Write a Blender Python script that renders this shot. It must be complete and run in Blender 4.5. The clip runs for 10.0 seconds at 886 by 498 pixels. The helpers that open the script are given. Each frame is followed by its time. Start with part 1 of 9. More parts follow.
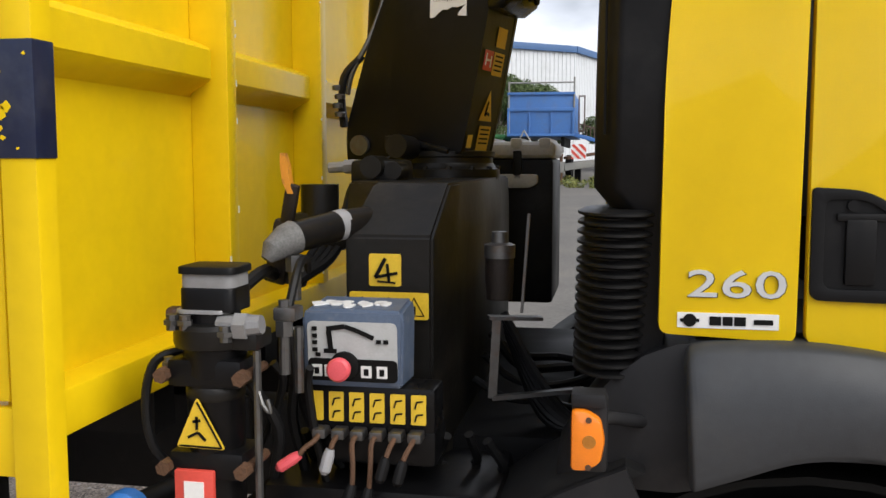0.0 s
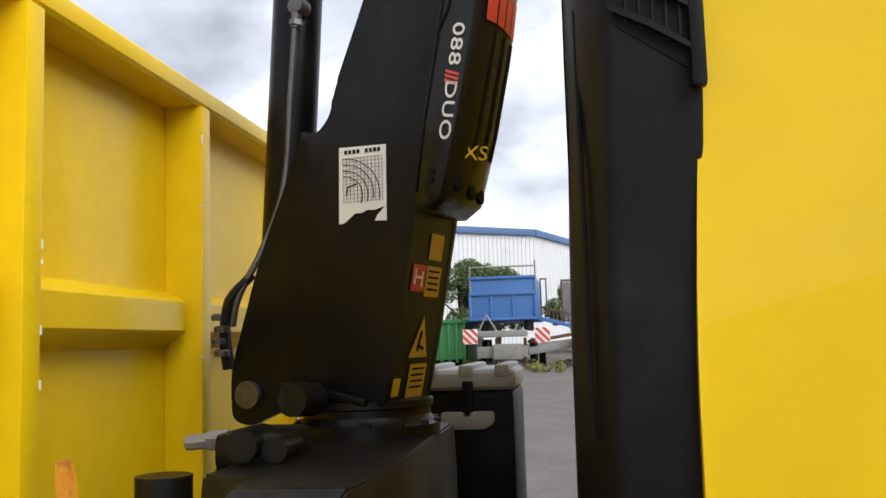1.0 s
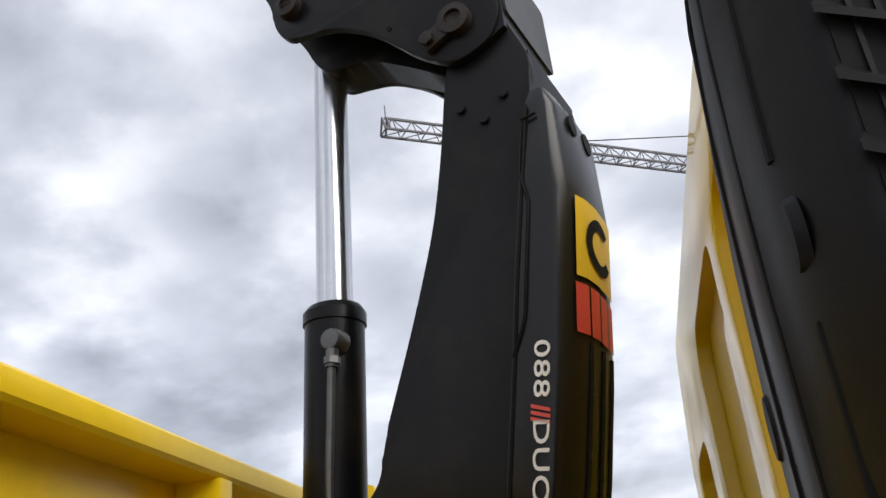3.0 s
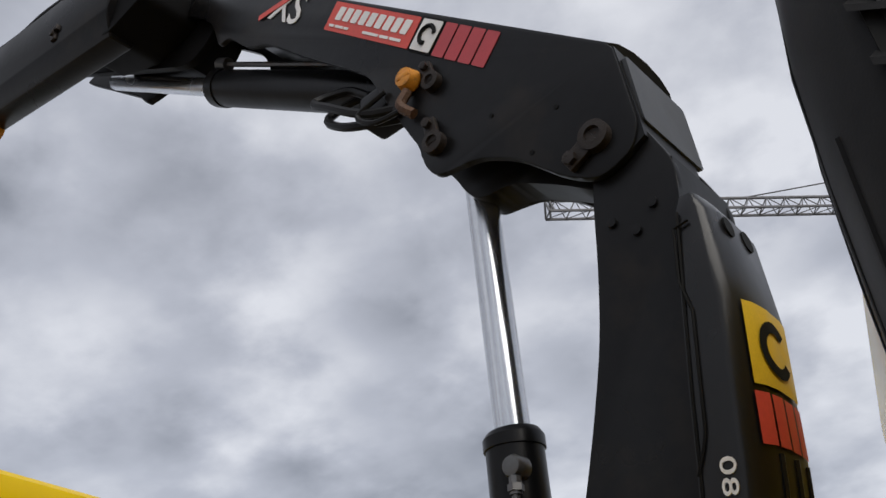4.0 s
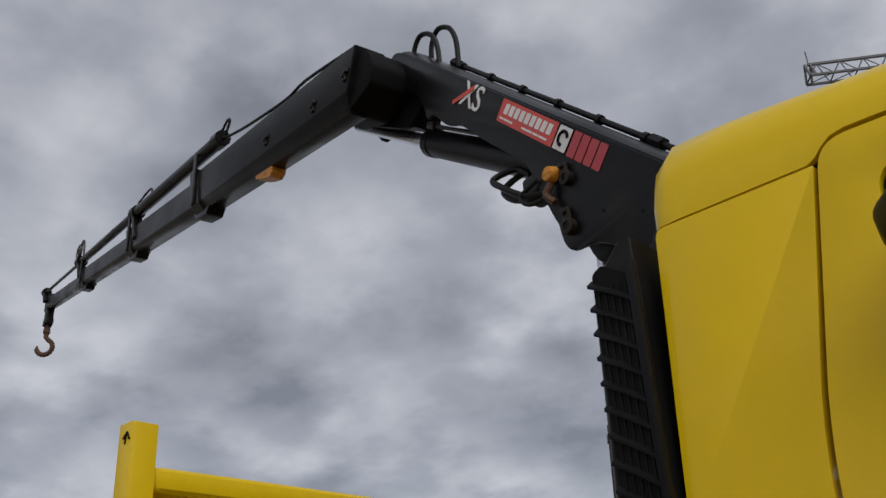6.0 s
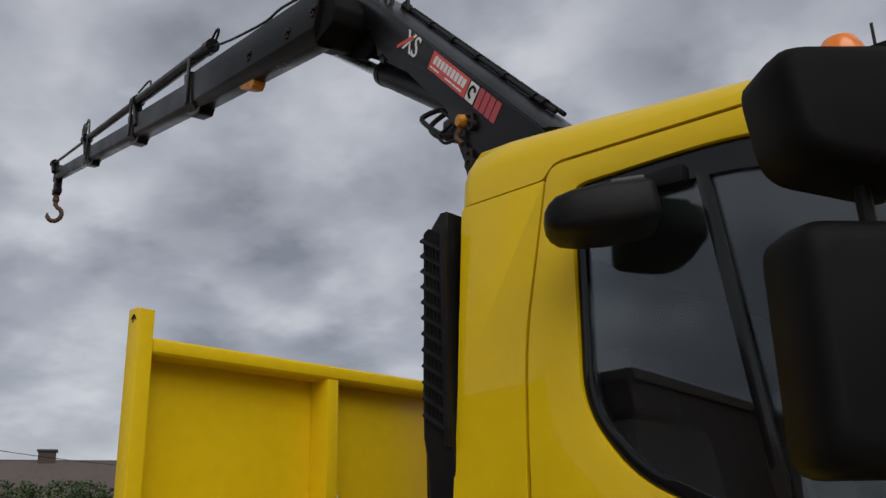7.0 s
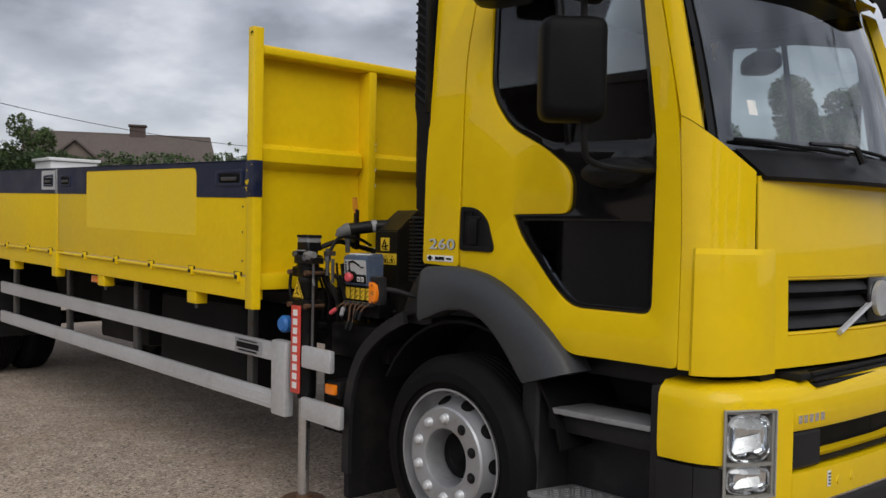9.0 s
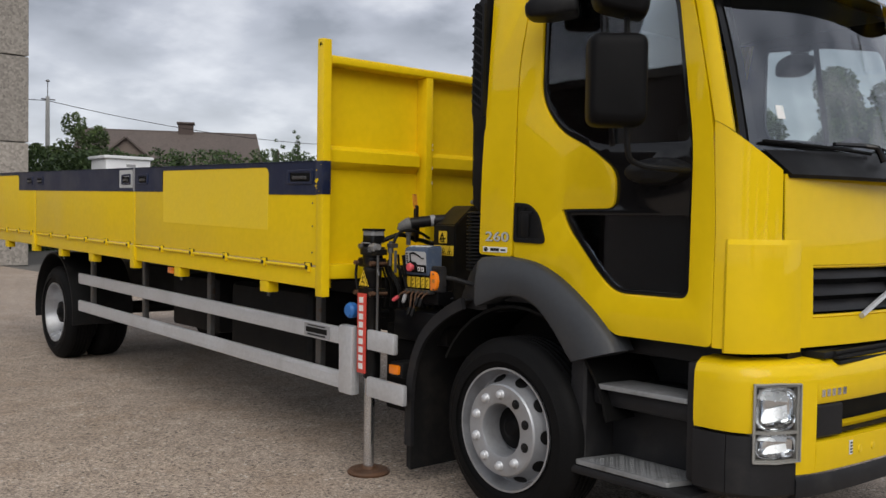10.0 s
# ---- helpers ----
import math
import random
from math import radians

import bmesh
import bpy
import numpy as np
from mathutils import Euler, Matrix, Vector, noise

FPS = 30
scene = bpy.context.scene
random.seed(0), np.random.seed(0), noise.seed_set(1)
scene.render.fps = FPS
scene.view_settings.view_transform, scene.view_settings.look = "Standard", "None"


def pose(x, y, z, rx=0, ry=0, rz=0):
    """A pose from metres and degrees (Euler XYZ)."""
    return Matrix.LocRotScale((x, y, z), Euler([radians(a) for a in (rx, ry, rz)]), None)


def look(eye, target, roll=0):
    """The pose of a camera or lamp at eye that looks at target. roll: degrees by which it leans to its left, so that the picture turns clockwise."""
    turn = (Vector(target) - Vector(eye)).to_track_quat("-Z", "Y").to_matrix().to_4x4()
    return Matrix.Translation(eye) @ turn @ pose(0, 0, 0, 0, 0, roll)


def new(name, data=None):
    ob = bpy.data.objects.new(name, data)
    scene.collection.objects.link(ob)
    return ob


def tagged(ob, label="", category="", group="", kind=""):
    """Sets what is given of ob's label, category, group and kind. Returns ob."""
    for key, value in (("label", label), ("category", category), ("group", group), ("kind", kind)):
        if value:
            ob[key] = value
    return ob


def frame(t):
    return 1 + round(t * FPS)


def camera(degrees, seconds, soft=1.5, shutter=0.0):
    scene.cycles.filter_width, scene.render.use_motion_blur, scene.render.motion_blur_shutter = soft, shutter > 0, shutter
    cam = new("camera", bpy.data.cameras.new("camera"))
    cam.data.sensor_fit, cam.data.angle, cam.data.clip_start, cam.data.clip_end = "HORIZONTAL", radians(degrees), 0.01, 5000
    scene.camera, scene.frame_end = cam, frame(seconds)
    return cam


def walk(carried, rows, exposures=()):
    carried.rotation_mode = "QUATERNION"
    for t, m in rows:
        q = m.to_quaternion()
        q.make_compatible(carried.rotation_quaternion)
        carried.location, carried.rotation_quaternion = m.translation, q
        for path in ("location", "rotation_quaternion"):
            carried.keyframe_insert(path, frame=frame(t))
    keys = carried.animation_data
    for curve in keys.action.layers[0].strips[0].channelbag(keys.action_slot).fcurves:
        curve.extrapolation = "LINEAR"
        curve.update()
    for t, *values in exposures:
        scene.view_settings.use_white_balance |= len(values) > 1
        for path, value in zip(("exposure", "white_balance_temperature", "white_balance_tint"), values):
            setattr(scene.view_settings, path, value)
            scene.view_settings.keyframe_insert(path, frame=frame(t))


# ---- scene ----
cam = camera(51.95, 10.0)
PATH = [
    (0, (0.959, -1.445, 1.651), (0.593, 0.512, 1.458), 0.0),
    (0.5, (0.952, -1.055, 1.738), (0.623, 0.918, 1.754), -0.7),
    (1, (0.929, -0.689, 1.807), (0.645, 1.281, 2.012), -1.7),
    (1.5, (0.886, -0.334, 1.889), (0.617, 1.614, 2.253), -0.8),
    (2, (0.841, -0.149, 1.941), (0.545, 1.765, 2.439), -1.3),
    (2.5, (0.806, -0.149, 1.979), (0.511, 1.718, 2.632), -4.0),
    (3, (0.843, -0.194, 2.018), (0.488, 1.580, 2.870), -6.9),
    (3.2, (0.850, -0.200, 2.043), (0.463, 1.533, 2.963), -8.1),
    (4.3, (0.901, -0.279, 2.072), (0.152, 1.221, 3.162), -7.0),
    (4.5, (0.903, -0.324, 2.049), (0.111, 1.144, 3.153), -6.0),
    (5, (1.075, -0.560, 2.042), (0.108, 0.841, 3.091), -5.1),
    (5.2, (1.180, -0.653, 2.037), (0.144, 0.717, 3.064), -4.6),
    (6.3, (2.020, -1.162, 1.957), (0.788, 0.180, 2.781), -3.6),
    (6.5, (2.196, -1.279, 1.912), (0.953, 0.084, 2.685), -2.9),
    (7, (2.642, -1.492, 1.824), (1.360, -0.087, 2.443), -1.4),
    (7.5, (3.137, -1.784, 1.717), (1.811, -0.350, 2.146), -1.0),
    (8, (3.557, -2.039, 1.644), (2.169, -0.617, 1.867), -0.1),
    (8.5, (3.972, -2.399, 1.555), (2.546, -0.997, 1.616), 0.7),
    (9, (4.301, -2.683, 1.503), (2.845, -1.312, 1.458), 1.1),
    (9.5, (4.493, -2.900, 1.497), (3.009, -1.561, 1.430), 1.5),
    (10, (4.570, -3.034, 1.500), (3.055, -1.731, 1.441), 0.9),
]
walk(cam, [(t, look(eye, target, roll)) for t, eye, target, roll in PATH], exposures=[(0,.58),(.5,.72),(1,.66),(1.5,.58),(2.5,.52),(3.2,.26),(4.3,-.28),(5,-.46),(6.5,-.62),(7.0,-.57),(7.5,-.44),(8.5,-.28),(9,-.26),(9.5,-.25),(10,-.13)])

# ---- sky, sun ----
def build_world():
    w = bpy.data.worlds.new("overcast_sky")
    scene.world = w
    w.use_nodes = True
    nt = w.node_tree
    nt.nodes.clear()
    n, l = nt.nodes.new, nt.links.new
    out, bg = n("ShaderNodeOutputWorld"), n("ShaderNodeBackground")
    sky = n("ShaderNodeTexSky")
    sky.sky_type, sky.sun_disc = "NISHITA", False
    sky.sun_elevation, sky.sun_rotation = radians(42), radians(122.7)
    skys = n("ShaderNodeMix")
    skys.data_type, skys.blend_type = "RGBA", "MULTIPLY"
    skys.inputs[0].default_value = 1.0
    skys.inputs[7].default_value = (0.16, 0.16, 0.16, 1)
    l(sky.outputs[0], skys.inputs[6])
    tc = n("ShaderNodeTexCoord")
    sep = n("ShaderNodeSeparateXYZ")
    l(tc.outputs["Generated"], sep.inputs[0])
    # heaped cloud on a high flat deck
    zc = n("ShaderNodeMath"); zc.operation = "MAXIMUM"; zc.inputs[1].default_value = 0.0
    l(sep.outputs[2], zc.inputs[0])
    deck = n("ShaderNodeMath"); deck.operation = "ADD"; deck.inputs[1].default_value = 0.30
    l(zc.outputs[0], deck.inputs[0])
    px, py = n("ShaderNodeMath"), n("ShaderNodeMath")
    flat = n("ShaderNodeCombineXYZ")
    for q, k in ((px, 0), (py, 1)):
        q.operation = "DIVIDE"
        l(sep.outputs[k], q.inputs[0]); l(deck.outputs[0], q.inputs[1]); l(q.outputs[0], flat.inputs[k])
    flat.inputs[2].default_value = 0.7
    noises = []
    for scale, detail, rough in ((CLOUD_SCALE, 2.0, 0.40), (CLOUD_SCALE * 2.9, 6.0, 0.52)):
        t = n("ShaderNodeTexNoise")
        t.inputs["Scale"].default_value, t.inputs["Detail"].default_value = scale, detail
        t.inputs["Roughness"].default_value, t.inputs["Distortion"].default_value = rough, 0.0
        l(flat.outputs[0], t.inputs["Vector"])
        noises.append(t)
    lump = n("ShaderNodeTexVoronoi"); lump.feature = "SMOOTH_F1"
    lump.inputs["Scale"].default_value, lump.inputs["Smoothness"].default_value = CLOUD_SCALE * 2.8, 0.65
    wob = n("ShaderNodeMix"); wob.data_type = "VECTOR"; wob.inputs[0].default_value = 0.16
    l(flat.outputs[0], wob.inputs[4]); l(noises[1].outputs["Color"], wob.inputs[5]); l(wob.outputs[1], lump.inputs["Vector"])
    total = None
    for sock, k in ((noises[0].outputs[0], 0.52), (noises[1].outputs[0], 0.34), (lump.outputs["Distance"], 0.26)):
        t = n("ShaderNodeMath"); t.operation = "MULTIPLY_ADD"; t.inputs[1].default_value = k
        l(sock, t.inputs[0])
        if total is None:
            t.inputs[2].default_value = -0.035
        else:
            l(total, t.inputs[2])
        total = t.outputs[0]
    ramp = n("ShaderNodeValToRGB")
    el = ramp.color_ramp.elements
    el[0].position, el[0].color = 0.34, (*CLOUD_DARK, 1)
    el[1].position, el[1].color = 0.65, (*CLOUD_BRIGHT, 1)
    mid = el.new(0.51); mid.color = (*CLOUD_MID, 1)
    l(total, ramp.inputs[0])
    # the deck is paler towards the horizon
    hor = n("ShaderNodeMapRange")
    hor.inputs[1].default_value, hor.inputs[2].default_value = 0.0, 0.22
    hor.inputs[3].default_value, hor.inputs[4].default_value = 0.5, 0.0
    l(zc.outputs[0], hor.inputs[0])
    pale = n("ShaderNodeMix"); pale.data_type = "RGBA"
    pale.inputs[7].default_value = (*CLOUD_PALE, 1)
    l(hor.outputs[0], pale.inputs[0]); l(ramp.outputs[0], pale.inputs[6])
    mix = n("ShaderNodeMix"); mix.data_type = "RGBA"
    mix.inputs[0].default_value = 0.90
    l(skys.outputs[2], mix.inputs[6]); l(pale.outputs[2], mix.inputs[7])
    bg.inputs[1].default_value = SKY_STRENGTH
    l(mix.outputs[2], bg.inputs[0]); l(bg.outputs[0], out.inputs[0])


CLOUD_SCALE = 2.2
CLOUD_DARK, CLOUD_MID, CLOUD_BRIGHT, CLOUD_PALE = (0.32, 0.335, 0.38), (0.555, 0.575, 0.645), (0.87, 0.885, 0.94), (0.98, 1.0, 1.06)
SKY_STRENGTH = 1.0
build_world()
sun = new("sun", bpy.data.lights.new("sun", "SUN"))
sun.data.energy, sun.data.angle, sun.data.color = 2.3, radians(55), (1.0, 0.96, 0.90)
sun.matrix_world = look((14, -9, 15), (0, 0, 0))

# ---- materials ----
def nodes_of(name):
    m = bpy.data.materials.new(name)
    m.use_nodes = True
    nt = m.node_tree
    return m, nt, nt.nodes["Principled BSDF"]


def paint(name, base, rough=0.4, metal=0.0, coat=0.0, var=0.12, scale=3.0, dirt=None, dirt_amount=0.0, dirt_scale=6.0,
          bump=0.0, bump_scale=60.0, rough_var=0.1, spec=0.5):
    """A surface with colour variation at two scales, patches of dirt, and fine relief."""
    m, nt, b = nodes_of(name)
    n, l = nt.nodes.new, nt.links.new
    tc = n("ShaderNodeTexCoord")
    big, fine = n("ShaderNodeTexNoise"), n("ShaderNodeTexNoise")
    big.inputs["Scale"].default_value, big.inputs["Detail"].default_value = scale, 4.0
    fine.inputs["Scale"].default_value, fine.inputs["Detail"].default_value = scale * 14, 3.0
    for t in (big, fine):
        l(tc.outputs["Object"], t.inputs["Vector"])
    add = n("ShaderNodeMath"); add.operation = "ADD"
    l(big.outputs[0], add.inputs[0]); l(fine.outputs[0], add.inputs[1])
    rng = n("ShaderNodeMapRange")
    rng.inputs[1].default_value, rng.inputs[2].default_value = 0.6, 1.4
    rng.inputs[3].default_value, rng.inputs[4].default_value = 1 - var, 1 + var
    l(add.outputs[0], rng.inputs[0])
    mul = n("ShaderNodeMix"); mul.data_type, mul.blend_type = "RGBA", "MULTIPLY"
    mul.inputs[0].default_value = 1.0
    mul.inputs[6].default_value = (*base, 1)
    l(rng.outputs[0], mul.inputs[7])
    col = mul.outputs[2]
    if dirt:
        dn = n("ShaderNodeTexNoise")
        dn.inputs["Scale"].default_value, dn.inputs["Detail"].default_value, dn.inputs["Roughness"].default_value = dirt_scale, 8.0, 0.65
        l(tc.outputs["Object"], dn.inputs["Vector"])
        dr = n("ShaderNodeMapRange")
        dr.inputs[1].default_value, dr.inputs[2].default_value = 0.52, 0.72
        dr.inputs[3].default_value, dr.inputs[4].default_value = 0.0, dirt_amount
        l(dn.outputs[0], dr.inputs[0])
        dm = n("ShaderNodeMix"); dm.data_type = "RGBA"
        dm.inputs[7].default_value = (*dirt, 1)
        l(dr.outputs[0], dm.inputs[0]); l(col, dm.inputs[6])
        col = dm.outputs[2]
    l(col, b.inputs["Base Color"])
    rr = n("ShaderNodeMapRange")
    rr.inputs[1].default_value, rr.inputs[2].default_value = 0.3, 0.7
    rr.inputs[3].default_value, rr.inputs[4].default_value = max(0.02, rough - rough_var), min(1, rough + rough_var)
    l(big.outputs[0], rr.inputs[0]); l(rr.outputs[0], b.inputs["Roughness"])
    b.inputs["Metallic"].default_value = metal
    b.inputs["Specular IOR Level"].default_value = spec
    b.inputs["Coat Weight"].default_value = coat
    b.inputs["Coat Roughness"].default_value = 0.035
    if bump:
        bn = n("ShaderNodeTexNoise")
        bn.inputs["Scale"].default_value, bn.inputs["Detail"].default_value = bump_scale, 5.0
        l(tc.outputs["Object"], bn.inputs["Vector"])
        bp = n("ShaderNodeBump")
        bp.inputs["Strength"].default_value, bp.inputs["Distance"].default_value = bump, 0.01
        l(bn.outputs[0], bp.inputs["Height"]); l(bp.outputs[0], b.inputs["Normal"])
    return m


def glass(name, tint=(0.75, 0.8, 0.8), ior=1.7):
    """Thin tinted window glass: clear with a mirror-like surface."""
    m, nt, b = nodes_of(name)
    n, l = nt.nodes.new, nt.links.new
    nt.nodes.remove(b)
    out = nt.nodes["Material Output"]
    tr, gl, fr, mx = n("ShaderNodeBsdfTransparent"), n("ShaderNodeBsdfGlossy"), n("ShaderNodeFresnel"), n("ShaderNodeMixShader")
    tr.inputs[0].default_value = (*tint, 1)
    gl.inputs["Roughness"].default_value = 0.01
    gl.inputs[0].default_value = (0.95, 0.97, 1, 1)
    fr.inputs[0].default_value = ior
    l(fr.outputs[0], mx.inputs[0]); l(tr.outputs[0], mx.inputs[1]); l(gl.outputs[0], mx.inputs[2])
    l(mx.outputs[0], out.inputs[0])
    return m


YELLOW = paint("yellow_paint", (0.73, 0.500, 0.004), 0.46, coat=0.50, var=0.04, scale=1.2, spec=0.08)
BED_YELLOW = paint("yellow_bed_paint", (0.75, 0.515, 0.005), 0.38, coat=0.12, spec=0.25, var=0.06, scale=1.6, dirt=(0.52, 0.34, 0.02), dirt_amount=0.12, dirt_scale=2.2, bump=0.04, bump_scale=12)
FADED_YELLOW = paint("faded_yellow_paint", (0.80, 0.562, 0.018), 0.40, coat=0.05, var=0.05, scale=3)
BLUE_BAND = paint("dark_blue_paint", (0.006, 0.012, 0.040), 0.4, coat=0.05, var=0.2, dirt=(0.2, 0.2, 0.2), dirt_amount=0.12, dirt_scale=9)
CRANE_BLACK = paint("black_crane_paint", (0.0050, 0.0050, 0.0056), 0.34, coat=0.02, spec=0.19, var=0.25, scale=2.0, dirt=(0.030, 0.023, 0.016), dirt_amount=0.5, dirt_scale=3.0, bump=0.05, bump_scale=25)
COVER_BLACK = paint("black_cover_plastic", (0.008, 0.008, 0.0085), 0.28, spec=0.35, var=0.15, scale=3)
PLASTIC = paint("grey_black_plastic", (0.0058, 0.0059, 0.0066), 0.46, spec=0.17, var=0.15, scale=4, dirt=(0.04, 0.038, 0.036), dirt_amount=0.25, dirt_scale=5, bump=0.03, bump_scale=400)
TRIM_BLACK = paint("gloss_black_trim", (0.006, 0.006, 0.0065), 0.14, coat=0.08, spec=0.35, var=0.1)
RUBBER = paint("tyre_rubber", (0.0042, 0.0042, 0.0045), 0.65, spec=0.12, var=0.25, scale=6, dirt=(0.010, 0.0095, 0.009), dirt_amount=0.3, dirt_scale=8, bump=0.15, bump_scale=80)
CHASSIS = paint("chassis_black", (0.007, 0.007, 0.0075), 0.6, spec=0.25, var=0.3, dirt=(0.028, 0.024, 0.020), dirt_amount=0.5)
ALU = paint("brushed_aluminium", (0.60, 0.61, 0.63), 0.42, metal=0.5, var=0.1, scale=3, dirt=(0.34, 0.33, 0.32), dirt_amount=0.3, dirt_scale=5)
RIM_SILVER = paint("silver_wheel_paint", (0.36, 0.37, 0.39), 0.34, metal=0.55, var=0.08, dirt=(0.2, 0.18, 0.16), dirt_amount=0.35, dirt_scale=10)
CHROME = paint("chrome", (0.82, 0.83, 0.85), 0.07, metal=1.0, var=0.03, rough_var=0.03)
STEEL = paint("worn_steel", (0.13, 0.13, 0.13), 0.4, metal=0.8, var=0.2, dirt=(0.12, 0.06, 0.03), dirt_amount=0.6, dirt_scale=20)
DARK_RUST = paint("dark_rusty_pin", (0.013, 0.008, 0.0055), 0.6, metal=0.2, var=0.4, scale=20, dirt=(0.015, 0.01, 0.008), dirt_amount=0.6, dirt_scale=30, bump=0.2, bump_scale=120)
WORN_ORANGE = paint("worn_orange_paint", (0.62, 0.25, 0.02), 0.5, var=0.2, scale=30, dirt=(0.05, 0.03, 0.02), dirt_amount=0.9, dirt_scale=30)
GRIMY_BLACK = paint("grimy_crane_paint", (0.0085, 0.0078, 0.007), 0.40, spec=0.28, var=0.3, scale=3, dirt=(0.045, 0.038, 0.030), dirt_amount=0.7, dirt_scale=4, bump=0.08, bump_scale=40)
MATTE_BLACK = paint("matte_black_steel", (0.0040, 0.0040, 0.0045), 0.6, spec=0.11, var=0.2)
LAMP_SILVER = paint("lamp_silver", (0.66, 0.67, 0.68), 0.26, metal=0.55, var=0.05, scale=20)
TREAD = paint("worn_step_aluminium", (0.26, 0.265, 0.27), 0.5, metal=0.5, var=0.15, dirt=(0.10, 0.095, 0.09), dirt_amount=0.5, dirt_scale=14)
RUST = paint("rusty_steel", (0.10, 0.050, 0.026), 0.7, metal=0.2, var=0.4, scale=18, dirt=(0.05, 0.03, 0.02), dirt_amount=0.6, dirt_scale=30, bump=0.3, bump_scale=120)
HOSE = paint("hose_rubber", (0.007, 0.007, 0.0075), 0.5, spec=0.25, var=0.2)
ORANGE = paint("orange_lens", (0.85, 0.22, 0.01), 0.15, var=0.1, scale=30, coat=0.5)
PINK_RED = paint("faded_red_plastic", (0.74, 0.10, 0.12), 0.4, var=0.1, scale=20)
DARK_RED = paint("dark_red_film", (0.42, 0.045, 0.055), 0.4, var=0.12, scale=12)
RED = paint("red_film", (0.62, 0.07, 0.05), 0.4, var=0.1, scale=8)
WHITE = paint("white_film", (0.75, 0.75, 0.74), 0.4, var=0.06, scale=10)
STICKER_YELLOW = paint("sticker_yellow", (0.72, 0.48, 0.03), 0.4, var=0.12, scale=20)
INK = paint("black_ink", (0.006, 0.006, 0.006), 0.6, spec=0.12, var=0.05)
PANEL_GREY = paint("panel_grey_print", (0.46, 0.47, 0.47), 0.45, var=0.08, scale=20, dirt=(0.25, 0.24, 0.22), dirt_amount=0.3, dirt_scale=25)
GREY_FILM = paint("grey_film", (0.30, 0.30, 0.31), 0.45, var=0.1, scale=20)
PANEL_BLUE = paint("panel_blue", (0.075, 0.105, 0.165), 0.45, var=0.15, scale=12, dirt=(0.25, 0.25, 0.25), dirt_amount=0.4, dirt_scale=25)
FENDER_PLASTIC = paint("grey_fender_plastic", (0.036, 0.039, 0.044), 0.48, spec=0.38, var=0.15, scale=3, dirt=(0.07, 0.066, 0.06), dirt_amount=0.3, dirt_scale=4, bump=0.04, bump_scale=350)
DARK = paint("cab_interior_grey", (0.035, 0.035, 0.038), 0.8, var=0.2)
GLASS = glass("window_glass", (0.82, 0.86, 0.86), 1.58)
SCREEN_GLASS = glass("windscreen_glass", (0.90, 0.94, 0.93), 2.5)
CAB_GREY = paint("light_cab_lining", (0.20, 0.20, 0.205), 0.8, var=0.1, scale=4)
STEP_PLASTIC = paint("dark_step_plastic", (0.0135, 0.0135, 0.015), 0.5, spec=0.25, var=0.15, scale=4, dirt=(0.05, 0.047, 0.044), dirt_amount=0.3, dirt_scale=6, bump=0.04, bump_scale=350)
ROD_STEEL = paint("polished_rod", (0.62, 0.63, 0.65), 0.24, metal=0.95, var=0.04)
LENS = glass("lamp_glass", (0.93, 0.95, 0.96), 1.45)
CAB_BLACK = paint("cab_inner_black", (0.010, 0.010, 0.011), 0.8, spec=0.15, var=0.2)
LAMP_GREY = paint("lamp_housing_grey", (0.27, 0.262, 0.245), 0.35, var=0.1, scale=20, coat=0.2)
FITTING = paint("zinc_fitting", (0.25, 0.25, 0.255), 0.4, metal=0.3, var=0.15, scale=30)

# ---- mesh tools ----
def box(bm, lo, hi, bevel=0.0, seg=2, m=None):
    c = [(a + b) / 2 for a, b in zip(lo, hi)]
    s = [abs(b - a) for a, b in zip(lo, hi)]
    mat = Matrix.Translation(c) @ Matrix.Diagonal((*s, 1))
    r = bmesh.ops.create_cube(bm, size=1, matrix=(m @ mat) if m else mat)
    if bevel:
        edges = list({e for v in r["verts"] for e in v.link_edges})
        bmesh.ops.bevel(bm, geom=edges, offset=min(bevel, min(s) * 0.45), segments=seg, profile=0.6, affect="EDGES", clamp_overlap=True)
    return bm


def beam(bm, a, b, w, h, bevel=0.0, up=(0, 0, 1)):
    """A box from a to b, w wide across and h high."""
    a, b = Vector(a), Vector(b)
    d = (b - a).normalized()
    side = d.cross(Vector(up)).normalized()
    top = side.cross(d)
    m = Matrix((side, d, top)).transposed().to_4x4()
    m.translation = (a + b) / 2
    return box(bm, (-w / 2, -(b - a).length / 2, -h / 2), (w / 2, (b - a).length / 2, h / 2), bevel, 2, m)


def tube(bm, pts, r, n=10, caps=True):
    """A round bar along a line of points; r may be one radius or one for each point."""
    pts = [Vector(p) for p in pts]
    rs = r if isinstance(r, (list, tuple)) else [r] * len(pts)
    rings, side = [], None
    for i, p in enumerate(pts):
        d = (pts[min(i + 1, len(pts) - 1)] - pts[max(i - 1, 0)]).normalized()
        if side is None:
            side = d.orthogonal().normalized()
        side = (side - d * side.dot(d)).normalized()
        other = d.cross(side)
        rings.append([bm.verts.new(p + rs[i] * (math.cos(2 * math.pi * k / n) * side + math.sin(2 * math.pi * k / n) * other)) for k in range(n)])
    for a, b in zip(rings, rings[1:]):
        for k in range(n):
            bm.faces.new((a[k], a[(k + 1) % n], b[(k + 1) % n], b[k]))
    if caps:
        bm.faces.new(rings[0][::-1])
        bm.faces.new(rings[-1])
    return bm


